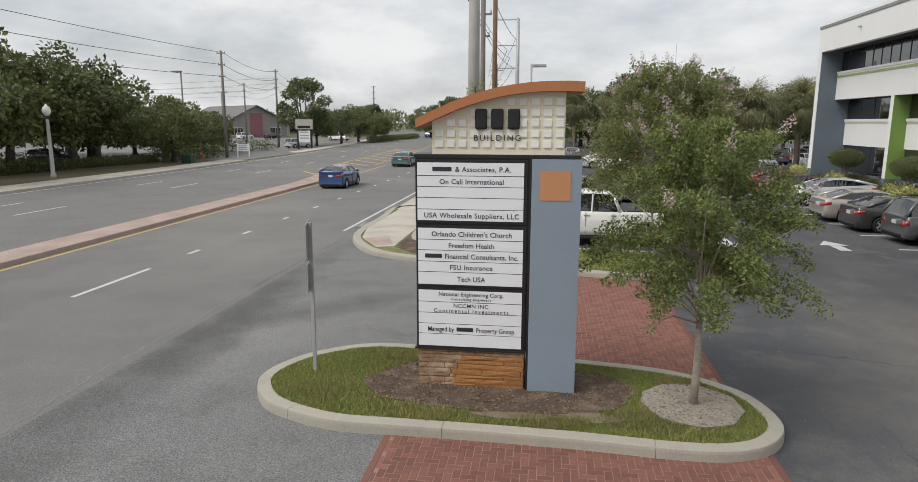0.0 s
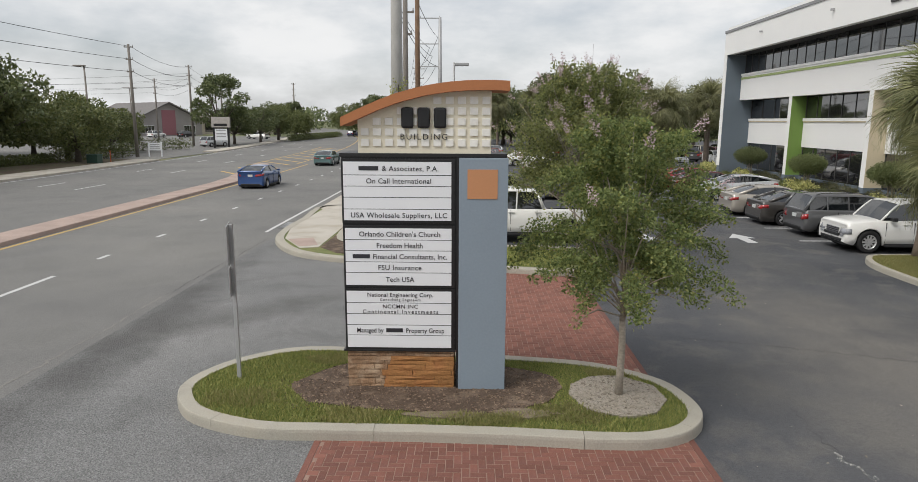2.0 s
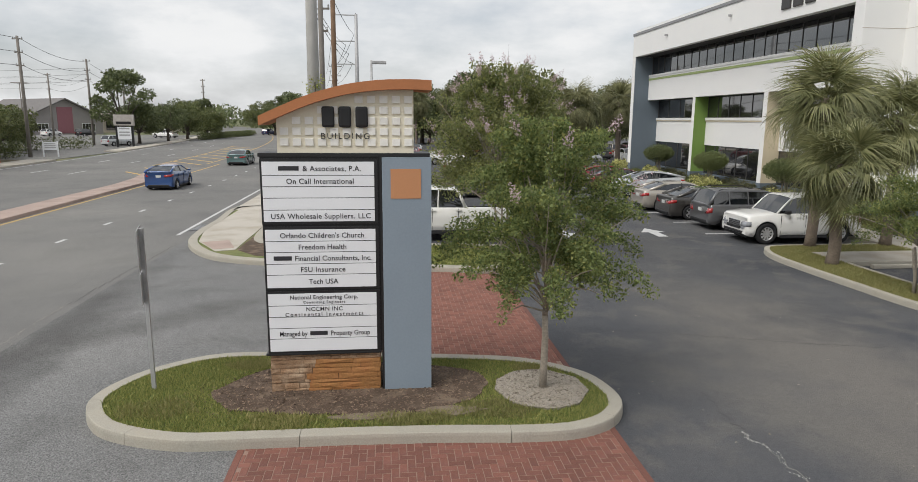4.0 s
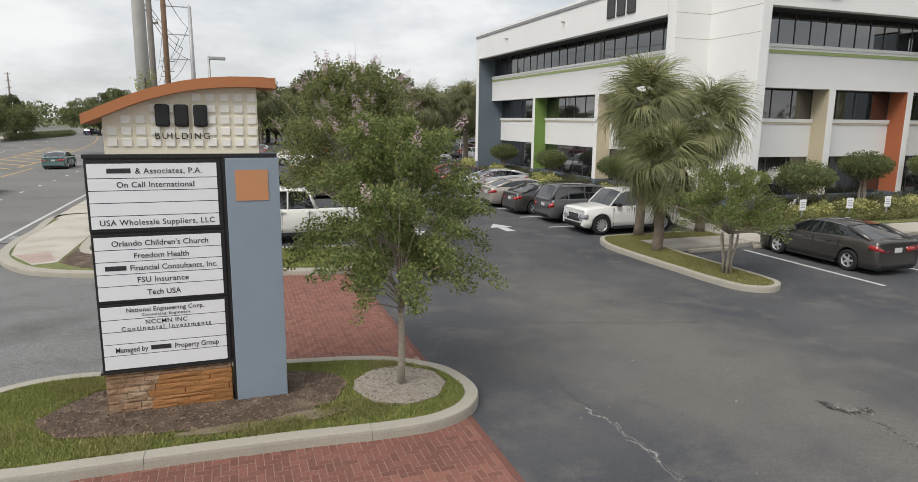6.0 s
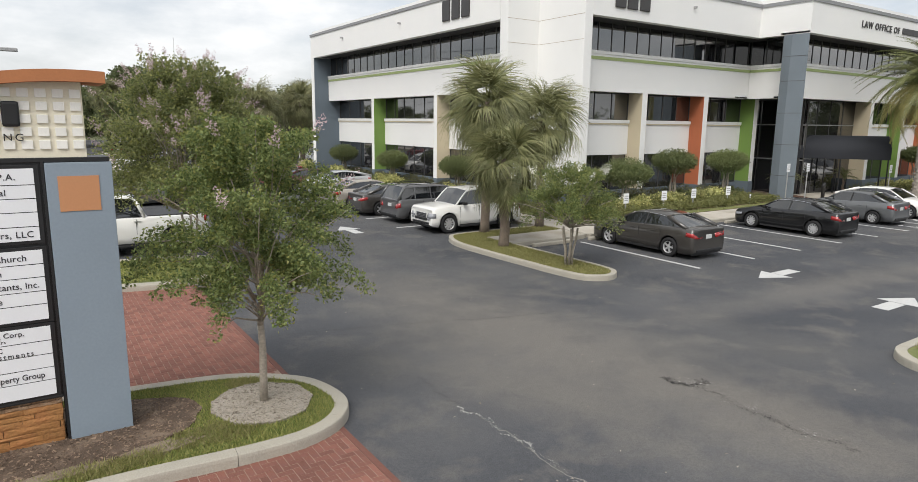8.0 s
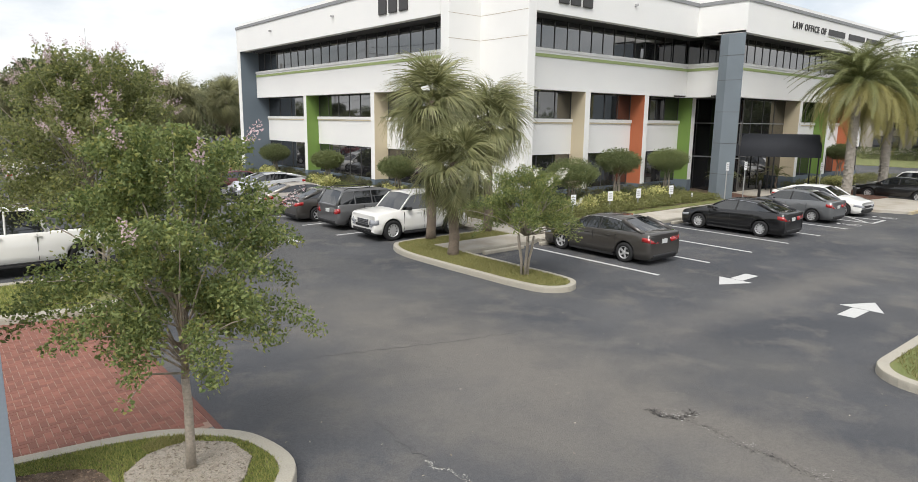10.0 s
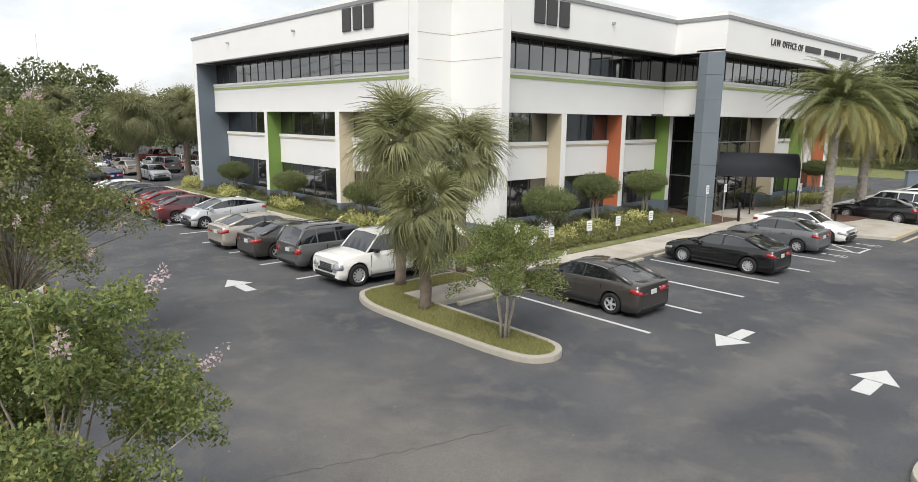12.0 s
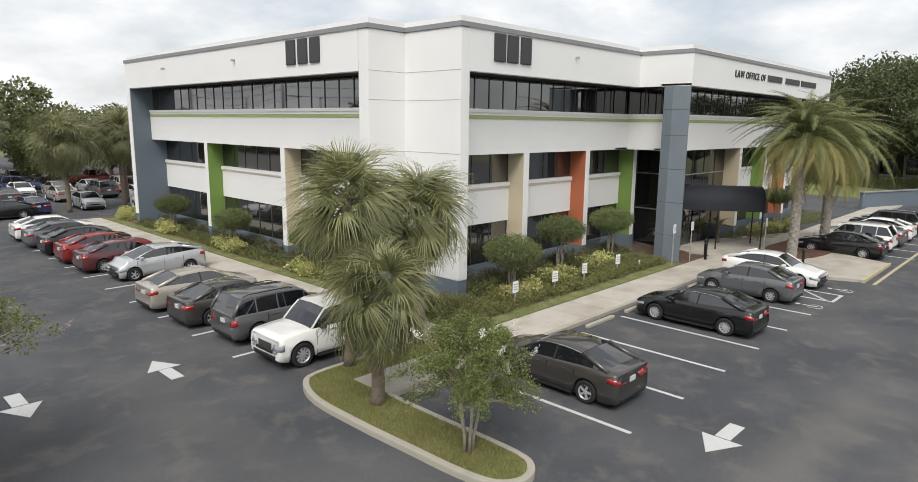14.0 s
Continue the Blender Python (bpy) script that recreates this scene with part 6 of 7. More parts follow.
def fan_frond(seed, span=1.0, blades=46, material=None):
    """A fan palm leaf: stalk along +x, split blade with drooping tips."""
    rd = random.Random(seed)
    bm = bmesh.new()
    tube(bm, [(0, 0, 0), (0.35, 0, 0.05), (0.7, 0, 0.04)], [0.02, 0.014, 0.01], 4)
    for k in range(blades):
        u = (k + 0.5) / blades * 2 - 1
        a = u * radians(108)
        ln = span * (1 - 0.28 * abs(u) ** 2) * rd.uniform(0.88, 1.08)
        d = Vector((math.cos(a), math.sin(a), 0))
        n = Vector((-math.sin(a), math.cos(a), 0))
        o = Vector((0.7 - 0.06 * abs(u), 0, 0.04))
        fold = 0.1 * abs(u)
        pts = []
        for s, w in ((0.02, 0.006), (0.42, 0.0165), (0.64, 0.012), (0.84, 0.007), (1.0, 0.002)):
            drop = -0.62 * s ** 2.7 * rd.uniform(0.5, 1.6) - 0.12 * s * abs(u)
            c = o + d * ln * s * (1 - 0.12 * s * s) + Vector((0, 0, fold * s * 0.4 + drop))
            pts.append((bm.verts.new(c - n * w), bm.verts.new(c + n * w + Vector((0, 0, 0.01)))))
        for p, q in zip(pts, pts[1:]):
            bm.faces.new((p[0], p[1], q[1], q[0]))
    return mesh_of(bm, "frond", material or PALM)


FANS = [fan_frond(200 + i) for i in range(4)]
FANS_SHADED = [fan_frond(240 + i, material=PALM_SHADED) for i in range(3)]
FANS_OLD = [fan_frond(220 + i, 0.8, material=PALM_OLD) for i in range(2)]


def palm_trunk(height, r0, r1, boots=True, seed=1):
    rd = random.Random(seed)
    bm = bmesh.new()
    n = 14
    tube(bm, [(0.02 * math.sin(i * 0.7), 0.02 * math.cos(i * 0.9), -0.05 + height * i / n) for i in range(n + 1)],
         [lerp(r0, r1, i / n) * (1.18 if i == 0 else 1) * (1 + 0.05 * (i % 2)) for i in range(n + 1)], 12)
    return bm


def cabbage_palm(at, height, fronds, scale, seed, label, old=4, fans=FANS):
    rd = random.Random(seed)
    t = thing("fan_palm", at, label, "palm tree", "fan palms")
    part("trunk", palm_trunk(height, 0.17, 0.14, seed=seed), BARKP, t, local=True, smooth=True)
    for i in range(fronds):
        f = (i + 0.5) / fronds
        el = lerp(82, -62, f ** 0.85) + rd.uniform(-15, 15)
        az = i * 137.5 + rd.uniform(-16, 16)
        s = scale * rd.uniform(0.85, 1.1)
        fr = part("frond", rd.choice(fans), PALM, t, local=True)
        fr.matrix_basis = Matrix.Translation((0, 0, height - 0.1 - 0.3 * f)) @ pose(0, 0, 0, 0, 0, az) @ pose(0, 0, 0, 0, -el, 0) @ pose(0, 0, 0, rd.uniform(-55, 55), 0, 0) @ Matrix.Scale(s, 4)
    for i in range(9):
        fr = part("frond", rd.choice(fans), PALM, t, local=True)
        fr.matrix_basis = Matrix.Translation((0, 0, height - 0.25)) @ pose(0, 0, 0, 0, 0, i * 137.5) @ pose(0, 0, 0, 0, -rd.uniform(5, 75), 0) @ pose(0, 0, 0, rd.uniform(-40, 40), 0, 0) @ Matrix.Scale(scale * 0.55, 4)
    for i in range(old):
        fr = part("dead_frond", rd.choice(FANS_OLD), PALM_OLD, t, local=True)
        fr.matrix_basis = Matrix.Translation((0, 0, height - 0.4)) @ pose(0, 0, 0, 0, 0, i * 97 + rd.uniform(-20, 20)) @ pose(0, 0, 0, 0, rd.uniform(58, 78), 0) @ Matrix.Scale(scale * 0.9, 4)
    return t


cabbage_palm((12.66, 17.6, 0.13), 2.95, 40, 1.0, 301, "cabbage palm with a full grey-green crown on the island")
cabbage_palm((13.75, 20.2, 0.13), 4.85, 46, 1.15, 302, "taller cabbage palm behind on the island", 6)
cabbage_palm((16.45, 20.2, 0.13), 4.4, 44, 1.15, 303, "cabbage palm beside the building walk", 5)
# rear palms take the fronds whose colour is painted as shaded
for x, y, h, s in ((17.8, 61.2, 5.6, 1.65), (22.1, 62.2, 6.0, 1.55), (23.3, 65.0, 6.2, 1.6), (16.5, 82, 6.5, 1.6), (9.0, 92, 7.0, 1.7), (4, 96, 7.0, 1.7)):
    cabbage_palm((x, y, 0), h, 42, s, int(x * 10), "cabbage palm among the rear parking rows", 12, FANS_SHADED)


def date_frond(seed, length, pairs, material):
    rd = random.Random(seed)
    bm = bmesh.new()

    def spine(s):
        return Vector((length * (s - 0.2 * s ** 3), 0, length * (0.3 * s - 0.86 * s ** 2.3)))

    tube(bm, [spine(i / 8) for i in range(9)], [0.034 - 0.0038 * i for i in range(9)], 4)
    for k in range(pairs):
        s = 0.14 + 0.86 * k / pairs
        p = spine(s)
        d = (spine(min(s + 0.02, 1)) - spine(s - 0.02)).normalized()
        full = 0.5 * math.sin(math.pi * min(1, 0.25 + 0.7 * s))
        for side in (1, -1):
            ln = full * rd.uniform(0.8, 1.15)
            o = (d * rd.uniform(0.55, 0.95) + Vector((0, side, 0)) * 0.75 + Vector((0, 0, rd.uniform(0.0, 0.4)))).normalized()
            e = p + o * ln + Vector((0, 0, -0.5 * ln * rd.uniform(0.6, 1.4)))
            m_ = p + o * ln * 0.5
            w = d * 0.0125
            vs = [bm.verts.new(q) for q in (p - w, p + w, m_ + w, m_ - w, e)]
            bm.faces.new((vs[0], vs[1], vs[2], vs[3]))
            bm.faces.new((vs[3], vs[2], vs[4]))
    return mesh_of(bm, "frond", material)


DATES = [date_frond(400 + i, 3.7, 84, DATE) for i in range(4)]
DATES_OLD = [date_frond(420 + i, 3.5, 78, DATE_OLD) for i in range(2)]


def date_palm(at, height, fronds, seed, label, lean=0.0):
    rd = random.Random(seed)
    t = thing("date_palm", at, label, "palm tree", "date palms")
    bm = palm_trunk(height, 0.25, 0.2, seed=seed)
    for i in range(150):
        f = i / 150
        a = i * 2.399
        r = lerp(0.24, 0.2, f)
        m = Matrix.Translation((r * math.cos(a), r * math.sin(a), 0.15 + (height - 0.35) * f)) @ Matrix.Rotation(a, 4, "Z")
        box(bm, -0.05, 0.045, -0.07, 0.07, -0.03, 0.06, m=m @ Matrix.Rotation(radians(-22), 4, "Y"))
    part("trunk", bm, PALEBARK, t, "grey trunk covered in cut leaf bases", local=True)
    for i in range(fronds):
        f = (i + 0.5) / fronds
        el = lerp(84, -46, f ** 0.85) + rd.uniform(-9, 9)
        old = f > 0.62
        fr = part("frond", rd.choice(DATES_OLD if old else DATES), DATE, t, local=True)
        fr.matrix_basis = Matrix.Translation((0, 0, height - 0.15)) @ pose(0, 0, 0, 0, 0, i * 137.5 + rd.uniform(-10, 10)) @ pose(0, 0, 0, 0, -el, 0) @ pose(0, 0, 0, rd.uniform(-30, 30), 0, 0) @ Matrix.Scale(rd.uniform(0.88, 1.1), 4)
    return t


date_palm((40.4, 16.4, 0.15), 6.45, 100, 501, "date palm with a broad arching crown before the entrance")
date_palm((44.7, 16.0, 0.15), 6.2, 90, 502, "second date palm in the mulched bed")


def topiary(at, height, r, seed, label):
    rng = np.random.default_rng(seed)
    rd = random.Random(seed)
    t = thing("topiary_tree", at, label, "shrub", "clipped topiary trees")
    bm = bmesh.new()
    for k in range(5):
        a = k * 1.256 + 0.3
        tube(bm, [(0.05 * math.cos(a), 0.05 * math.sin(a), -0.02), (0.16 * math.cos(a + 0.4), 0.16 * math.sin(a + 0.4), height * 0.3), (0.12 * math.cos(a), 0.12 * math.sin(a), height * 0.5), (r * 0.5 * math.cos(a), r * 0.5 * math.sin(a), height - r * 0.6)], [0.035, 0.03, 0.028, 0.02], 6)
    part("trunk", bm, BARK, t, "twisting bare grey stems", local=True, smooth=True)
    cs = [(0, 0, height - r * 0.52)] + [(r * 0.5 * math.cos(k * 0.9), r * 0.5 * math.sin(k * 0.9), height - r * 0.5 + rng.uniform(-0.05, 0.06)) for k in range(7)]
    v, f = leaf_cloud(rng, cs, [r * 0.95] + [r * 0.5] * 7, 15000, 0.075, 0.6, 0.8)
    crown(t, v, f, TOPIARY, "crown", "dense clipped mushroom-shaped crown")
    return t


for i, (x, y, h, r) in enumerate(((23.3, 22.0, 2.45, 1.25), (27.4, 22.5, 2.8, 1.15), (32.5, 22.9, 2.7, 1.15), (19.6, 38.6, 2.2, 1.05), (19.4, 30.6, 2.25, 1.05), (19.7, 46.6, 2.3, 1.1), (50.5, 20.6, 2.8, 1.0))):
    topiary((x, y, 0.14), h, r, 600 + i, "clipped topiary tree with bare twisted stems in the bed")


def bush(at, r, h, n, size, material, seed, name, label, group, flat=0.8):
    rng = np.random.default_rng(seed)
    t = thing(name, at, label, "shrub", group)
    cs = [(r * 0.5 * math.cos(a), r * 0.5 * math.sin(a), h * q) for a, q in [(rng.uniform(0, 6.28), rng.uniform(0.25, 0.6)) for _ in range(7)]]
    v, f = leaf_cloud(rng, cs, [r * 0.55] * 7, n, size, flat, 0.5)
    crown(t, v, f, material, "foliage")
    bm = bmesh.new()
    for k in range(4):
        tube(bm, [(0, 0, -0.03), (0.3 * r * math.cos(k * 1.6), 0.3 * r * math.sin(k * 1.6), h * 0.5)], [0.02, 0.008], 5)
    part("stems", bm, BARKD, t, local=True)
    return t


for i, (x, y) in enumerate(((22.6, 21.3), (23.5, 21.5), (26.0, 21.9), (27.0, 21.8), (29.5, 22.2), (30.6, 22.3), (19.3, 46.9), (19.2, 45.9), (19.25, 38.9), (19.2, 37.8), (19.2, 31.4), (19.2, 30.3), (19.5, 28.6), (19.3, 53.6), (19.9, 55.2), (48.5, 20.2), (50.0, 20.0), (46.5, 20.4))):
    bush((x, y, 0.14), 0.72, 0.85, 900, 0.13, CROTON, 700 + i, "yellow_shrub", "bushy shrub with yellow variegated leaves", "yellow shrubs in the bed")
rd = random.Random(44)
k = 0
for x0, x1, yy, material, nm, lab, step, r in ((21.9, 34.0, 23.6, DARKSHRUB, "dark_shrub", "dark bronze-leaved shrub against the wall", 0.7, 0.68), (21.9, 33.6, 22.6, SHRUB, "green_shrub", "low dark green shrub in the bed", 0.62, 0.52), (22.2, 33.8, 21.7, COVER, "feathery_shrub", "spiky mid-green plant in the bed", 0.6, 0.42)):
    x = x0
    while x < x1:
        bush((x, yy + rd.uniform(-0.2, 0.2), 0.13), r * rd.uniform(0.8, 1.2), 0.8 * rd.uniform(0.7, 1.2) * r / 0.5, 600, 0.09, material, 800 + k, nm, lab, "shrubs in the bed")
        x += step * rd.uniform(0.9, 1.4)
        k += 1
y = 27.0
while y < 50.5:
    bush((20.6 + rd.uniform(-0.2, 0.2), y, 0.13), 0.55 * rd.uniform(0.8, 1.2), 0.8 * rd.uniform(0.7, 1.2), 480, 0.1, DARKSHRUB, 900 + k, "dark_shrub", "dark bronze-leaved shrub against the wall", "shrubs in the bed")
    bush((19.55 + rd.uniform(-0.2, 0.2), y + 0.4, 0.13), 0.45 * rd.uniform(0.8, 1.2), 0.55, 480, 0.08, SHRUB, 1400 + k, "green_shrub", "low dark green shrub in the bed", "shrubs in the bed")
    y += rd.uniform(0.8, 1.2)
    k += 1


def cover(loop, n, z, h, seed, label, material=None, size=0.09):
    p, rng = scatter(ccw(loop), n, seed)
    v, f = leaf_cloud(rng, np.c_[p, np.full(len(p), z + h * 0.4)][:400], np.full(min(len(p), 400), h * 0.75), n, size, 0.8, 0.3)
    return stuff("ground_cover", v, f, material or COVER, label, "ground cover")


cover([(20.6, 20.4), (34.0, 20.4), (34.0, 22.0), (21.6, 22.3)], 26000, 0.14, 0.42, 91, "low spiky green ground cover along the walk")
cover([(18.95, 26), (19.4, 26), (19.4, 51), (18.95, 51)], 9000, 0.14, 0.3, 92, "low green ground cover along the west walk")
cover([(18.3, 20.5), (21, 20.5), (21, 22.6), (19.0, 25.6), (18.6, 25.6)], 9000, 0.14, 0.45, 93, "loose green bedding at the building's corner")
cover([(44, 19.4), (60, 19.4), (60, 21.6), (43.5, 21.6)], 9000, 0.14, 0.5, 94, "mixed green planting along the far front")
rd = random.Random(77)
for i, (x, y) in enumerate(((36.2, 21.6), (37.2, 22.1), (41.8, 21.0))):
    t = thing("dwarf_palm", (x, y, 0.15), "small feathery palm in a red mulch bed by the door", "palm tree", "dwarf palms")
    part("trunk", palm_trunk(0.9, 0.07, 0.06), BARKP, t, local=True)
    for q in range(14):
        fr = part("frond", DATES[q % 3], DATE, t, local=True)
        fr.matrix_basis = Matrix.Translation((0, 0, 0.9)) @ pose(0, 0, 0, 0, 0, q * 137.5) @ pose(0, 0, 0, 0, -rd.uniform(15, 80), 0) @ Matrix.Scale(0.31, 4)


def oak(seed, height, radius, n, size, material, trunk=0.28, clear=0.3, clumps=34):
    """A broad street tree built once: trunk, spreading limbs and a ragged crown."""
    rng = np.random.default_rng(seed)
    rdm = random.Random(seed)
    t = thing("street_tree", (0, 0, 0), "broad dark green street tree with a ragged crown", "tree", "street trees")
    cs, rs = [], []
    for i in range(clumps):
        f = rng.uniform(0, 1)
        z = lerp(height * clear, height * 0.93, f)
        prof = math.sin(math.pi * min(1.0, 0.2 + f * 0.72)) ** 0.7
        a, r = rng.uniform(0, math.tau), radius * prof * math.sqrt(rng.uniform(0.1, 1))
        cs.append((r * math.cos(a), r * math.sin(a), z))
        rs.append(radius * rng.uniform(0.17, 0.34))
    fork = Vector((0, 0, height * clear * 0.75))
    bm = bmesh.new()
    tube(bm, [(0, 0, -0.1), (0.05, 0.03, fork.z * 0.5), fork], [trunk * 1.3, trunk, trunk * 0.85], 9)
    part("trunk", bm, BARKD, t, local=True, smooth=True)
    for e in cs[::3]:
        part("limb", branches(rdm, fork, [(e, trunk * 0.45)], 0.1, seg=5), BARKD, t, local=True, smooth=True)
    v, f = leaf_cloud(rng, cs, rs, n, size, 0.75, 0.45)
    crown(t, v, f, material)
    return t


OAKS = [oak(1001, 8.6, 5.2, 9000, 0.34, OAK), oak(1002, 7.4, 4.6, 8000, 0.32, OAK_WARM), oak(1003, 10.5, 4.2, 8000, 0.36, OAK), oak(1004, 6.2, 3.6, 6000, 0.3, OAK_WARM)]
FAR_LEAF = leaf_mat("far_oak_leaf", (0.04, 0.058, 0.022), (0.115, 0.13, 0.05), trans=0.3)
OAKS += [oak(1005, 16.5, 9.0, 22000, 0.42, FAR_LEAF, trunk=0.5, clumps=90), oak(1006, 15.0, 7.5, 18000, 0.4, FAR_LEAF, trunk=0.45, clumps=80)]
HOME = [(-41, 52.5, 0.1, 30, 1.2), (-44, 43.5, 0.1, 100, 1.65), (-20.0, 141, 0, 10, 0.9), (-37.0, 61.5, 0.1, 75, 0.92), (99, 24.5, 0, 20, 0.92), (108, 30, 0, 200, 0.9)]
for t, (x, y, z, r, s) in zip(OAKS, HOME):
    t.matrix_basis = pose(x, y, z, 0, 0, r) @ Matrix.Scale(s, 4)


def plant_tree(i, x, y, turn, s, z=0.0):
    c = copy_thing(OAKS[i], pose(x, y, z, 0, 0, turn))
    c.scale = (s, s, s)
    return c


rd = random.Random(55)
for i, x, y, s in ((1, -43.5, 73, 0.85), (3, -50, 82, 1.1), (1, -53, 67, 1.0), (0, -58, 74, 1.0), (3, -42, 57, 1.3), (1, -42.5, 47.5, 1.25), (3, -46, 86, 0.9), (1, -44, 80, 0.72), (0, -52, 38, 1.5), (2, -47, 50, 1.0), (1, -45, 60, 1.1), (3, -41, 66.5, 1.05), (1, -56, 58, 1.1), (0, -40.5, 37.0, 1.25), (3, -49, 73, 0.9), (0, -62, 47, 1.6),
                   (2, -39.5, 104, 1.12), (0, -40.0, 111, 0.85), (0, -39, 122, 0.85), (1, -38, 130, 0.9), (3, -36.5, 138, 1.0), (2, -40, 150, 0.8), (0, -48, 165, 0.9), (1, -28, 168, 1.0), (2, -27, 176, 1.0), (0, -55, 185, 1.0),
                   (1, -35, 190, 1.1), (0, -22, 200, 1.1), (2, -14, 190, 1.0), (1, -9, 178, 1.0), (0, -6, 160, 1.0), (1, 0, 150, 0.9), (0, 6, 140, 1.0), (2, 3, 135, 0.9),
                   (0, 11, 118, 1.1), (1, 15, 112, 1.1), (1, 28, 96, 1.05), (0, 7, 112, 0.8), (0, 33, 92, 1.1), (1, 0.5, 110, 1.0), (0, -4, 118, 1.0), (1, -3, 100, 0.9),
                   (3, 22.5, 84, 1.1), (0, 27, 80, 1.0), (0, 14, 90, 1.05), (2, 12.5, 104, 1.1),
                   (5, 92, 14, 0.9), (5, 100, 8, 1.0), (4, 110, 24, 1.05), (5, 106, 16, 0.9), (4, 112, 2, 0.75), (5, 90, 0, 0.7), (0, 18, 112, 1.5), (1, 25, 110, 1.7), (0, 6, 118, 1.25), (1, -6, 122, 1.3)):
    plant_tree(i, x, y, rd.uniform(0, 360), s * rd.uniform(0.93, 1.07))
# distant woods all round
rng = np.random.default_rng(66)
cs, rs = [], []
for i in range(520):
    a = rng.uniform(0, math.tau)
    r = rng.uniform(215, 330)
    q = rng.uniform(5, 9)
    cs.append((r * math.cos(a), 30 + r * math.sin(a), q * 0.55))
    rs.append(q)
v, f = leaf_cloud(rng, cs, rs, 60000, 1.5, 0.6, 0.7)
stuff("far_woods", v, f, OAK, "belt of distant dark green trees on the horizon", "woods")


def hedge(x0, y0, x1, y1, w, h, seed, material=None):
    rng = np.random.default_rng(seed)
    t = thing("hedge", ((x0 + x1) / 2, (y0 + y1) / 2, 0.1), "clipped dark green hedge along the verge", "hedge", "hedges")
    n = max(3, int(math.hypot(x1 - x0, y1 - y0) / (w * 0.5)))
    cs = [(lerp(x0, x1, i / n) - (x0 + x1) / 2 + rng.uniform(-0.1, 0.1), lerp(y0, y1, i / n) - (y0 + y1) / 2, h * q) for i in range(n + 1) for q in (0.3, 0.68)]
    v, f = leaf_cloud(rng, cs, [w * 0.55] * len(cs), 160 * len(cs), 0.17, 0.62 * h / w, 0.7)
    crown(t, v, f, material or SHRUB, "foliage")
    bm = bmesh.new()
    for i in range(n):
        tube(bm, [(cs[2 * i][0], cs[2 * i][1], -0.1), (cs[2 * i][0], cs[2 * i][1], h * 0.6)], [0.04, 0.02], 5)
    part("stems", bm, BARKD, t, local=True)


hedge(-40.5, 39, -40.0, 50, 1.4, 1.0, 1)
hedge(-40.0, 51, -38.8, 60.5, 1.3, 0.9, 2)
hedge(-38.6, 61.5, -37.8, 72, 2.0, 1.6, 3)
hedge(-47, 44, -45, 54, 2.2, 1.4, 4, COVER)
hedge(-35, 128, -33, 165, 1.6, 1.2, 5)
hedge(-46, 82, -40, 92, 2.0, 1.5, 6)
hedge(-1.8, 150, 20, 150, 2.0, 1.5, 7)
hedge(93, 16, 95, 36, 2.0, 1.5, 8)


# ---- poles, wires and street furniture ----
def pole(name, at, height, r0, r1, material, label, category="utility pole", arms=(), group=""):
    t = thing(name, (*at, 0), label, category, group)
    bm = bmesh.new()
    tube(bm, [(0, 0, -0.1), (0, 0, height * 0.5), (0, 0, height)], [r0, (r0 + r1) / 2, r1], 12)
    part("shaft", bm, material, t, local=True, smooth=True)
    for z, x0, x1 in arms:
        part("arm", boxed(x0, x1, -0.05, 0.05, z - 0.05, z + 0.05, bevel=0.015), material, t, local=True)
        for x in (x0 + 0.06, x1 - 0.06):
            bm = bmesh.new()
            lathe(bm, [(0.05, 0), (0.06, 0.06), (0.03, 0.1), (0.05, 0.14), (0.02, 0.2)], 8, m=Matrix.Translation((x, 0, z + 0.04)))
            part("insulator", bm, GALV, t, local=True)
    return t


pole("utility_pole", (-3.85, 35.3), 17.5, 0.34, 0.24, POLECON, "stout grey concrete utility pole by the sidewalk", arms=((11.6, -0.9, 0.0), (10.6, -0.5, 0.0), (12.6, -1.2, 0)))
pole("utility_pole", (-3.75, 39.0), 13.0, 0.17, 0.13, POLEGREY, "old weathered timber utility pole hung with gear", arms=((11.5, -0.1, 0.5), (10.2, -0.1, 0.5), (9.0, 0, 0.4)))
pole("utility_pole", (-3.3, 42.0), 15.0, 0.17, 0.13, POLEWOOD, "brown timber utility pole")
tall = pole("transmission_pole", (-3.35, 74), 15.2, 0.3, 0.16, GALV, "slender steel transmission pole with upswept side arms", arms=((15.1, -2.2, 0), (12.4, -2.6, 0), (10.0, -2.6, 0), (7.6, -2.6, 0)))
pole("utility_pole", (-8.4, 110), 13.5, 0.25, 0.16, POLEGREY, "distant timber utility pole", arms=((12.5, -1.0, 1.0), (11.0, -0.8, 0.8)))
pole("utility_pole", (-12, 150), 14, 0.25, 0.16, POLEGREY, "distant timber utility pole", arms=((12.5, -1.0, 1.0),))
lamp = pole("lot_lamp", (-1.4, 57), 9.0, 0.12, 0.09, GALV, "car park lamp on a grey pole with one flat head", "lamp")
part("head", boxed(0.05, 1.25, -0.22, 0.22, 8.7, 8.95, bevel=0.05), GALV, lamp, local=True)
POLES = [(-37.0, 72.5), (-44.0, 104), (-52, 138), (-40.5, 152), (-62, 130)]
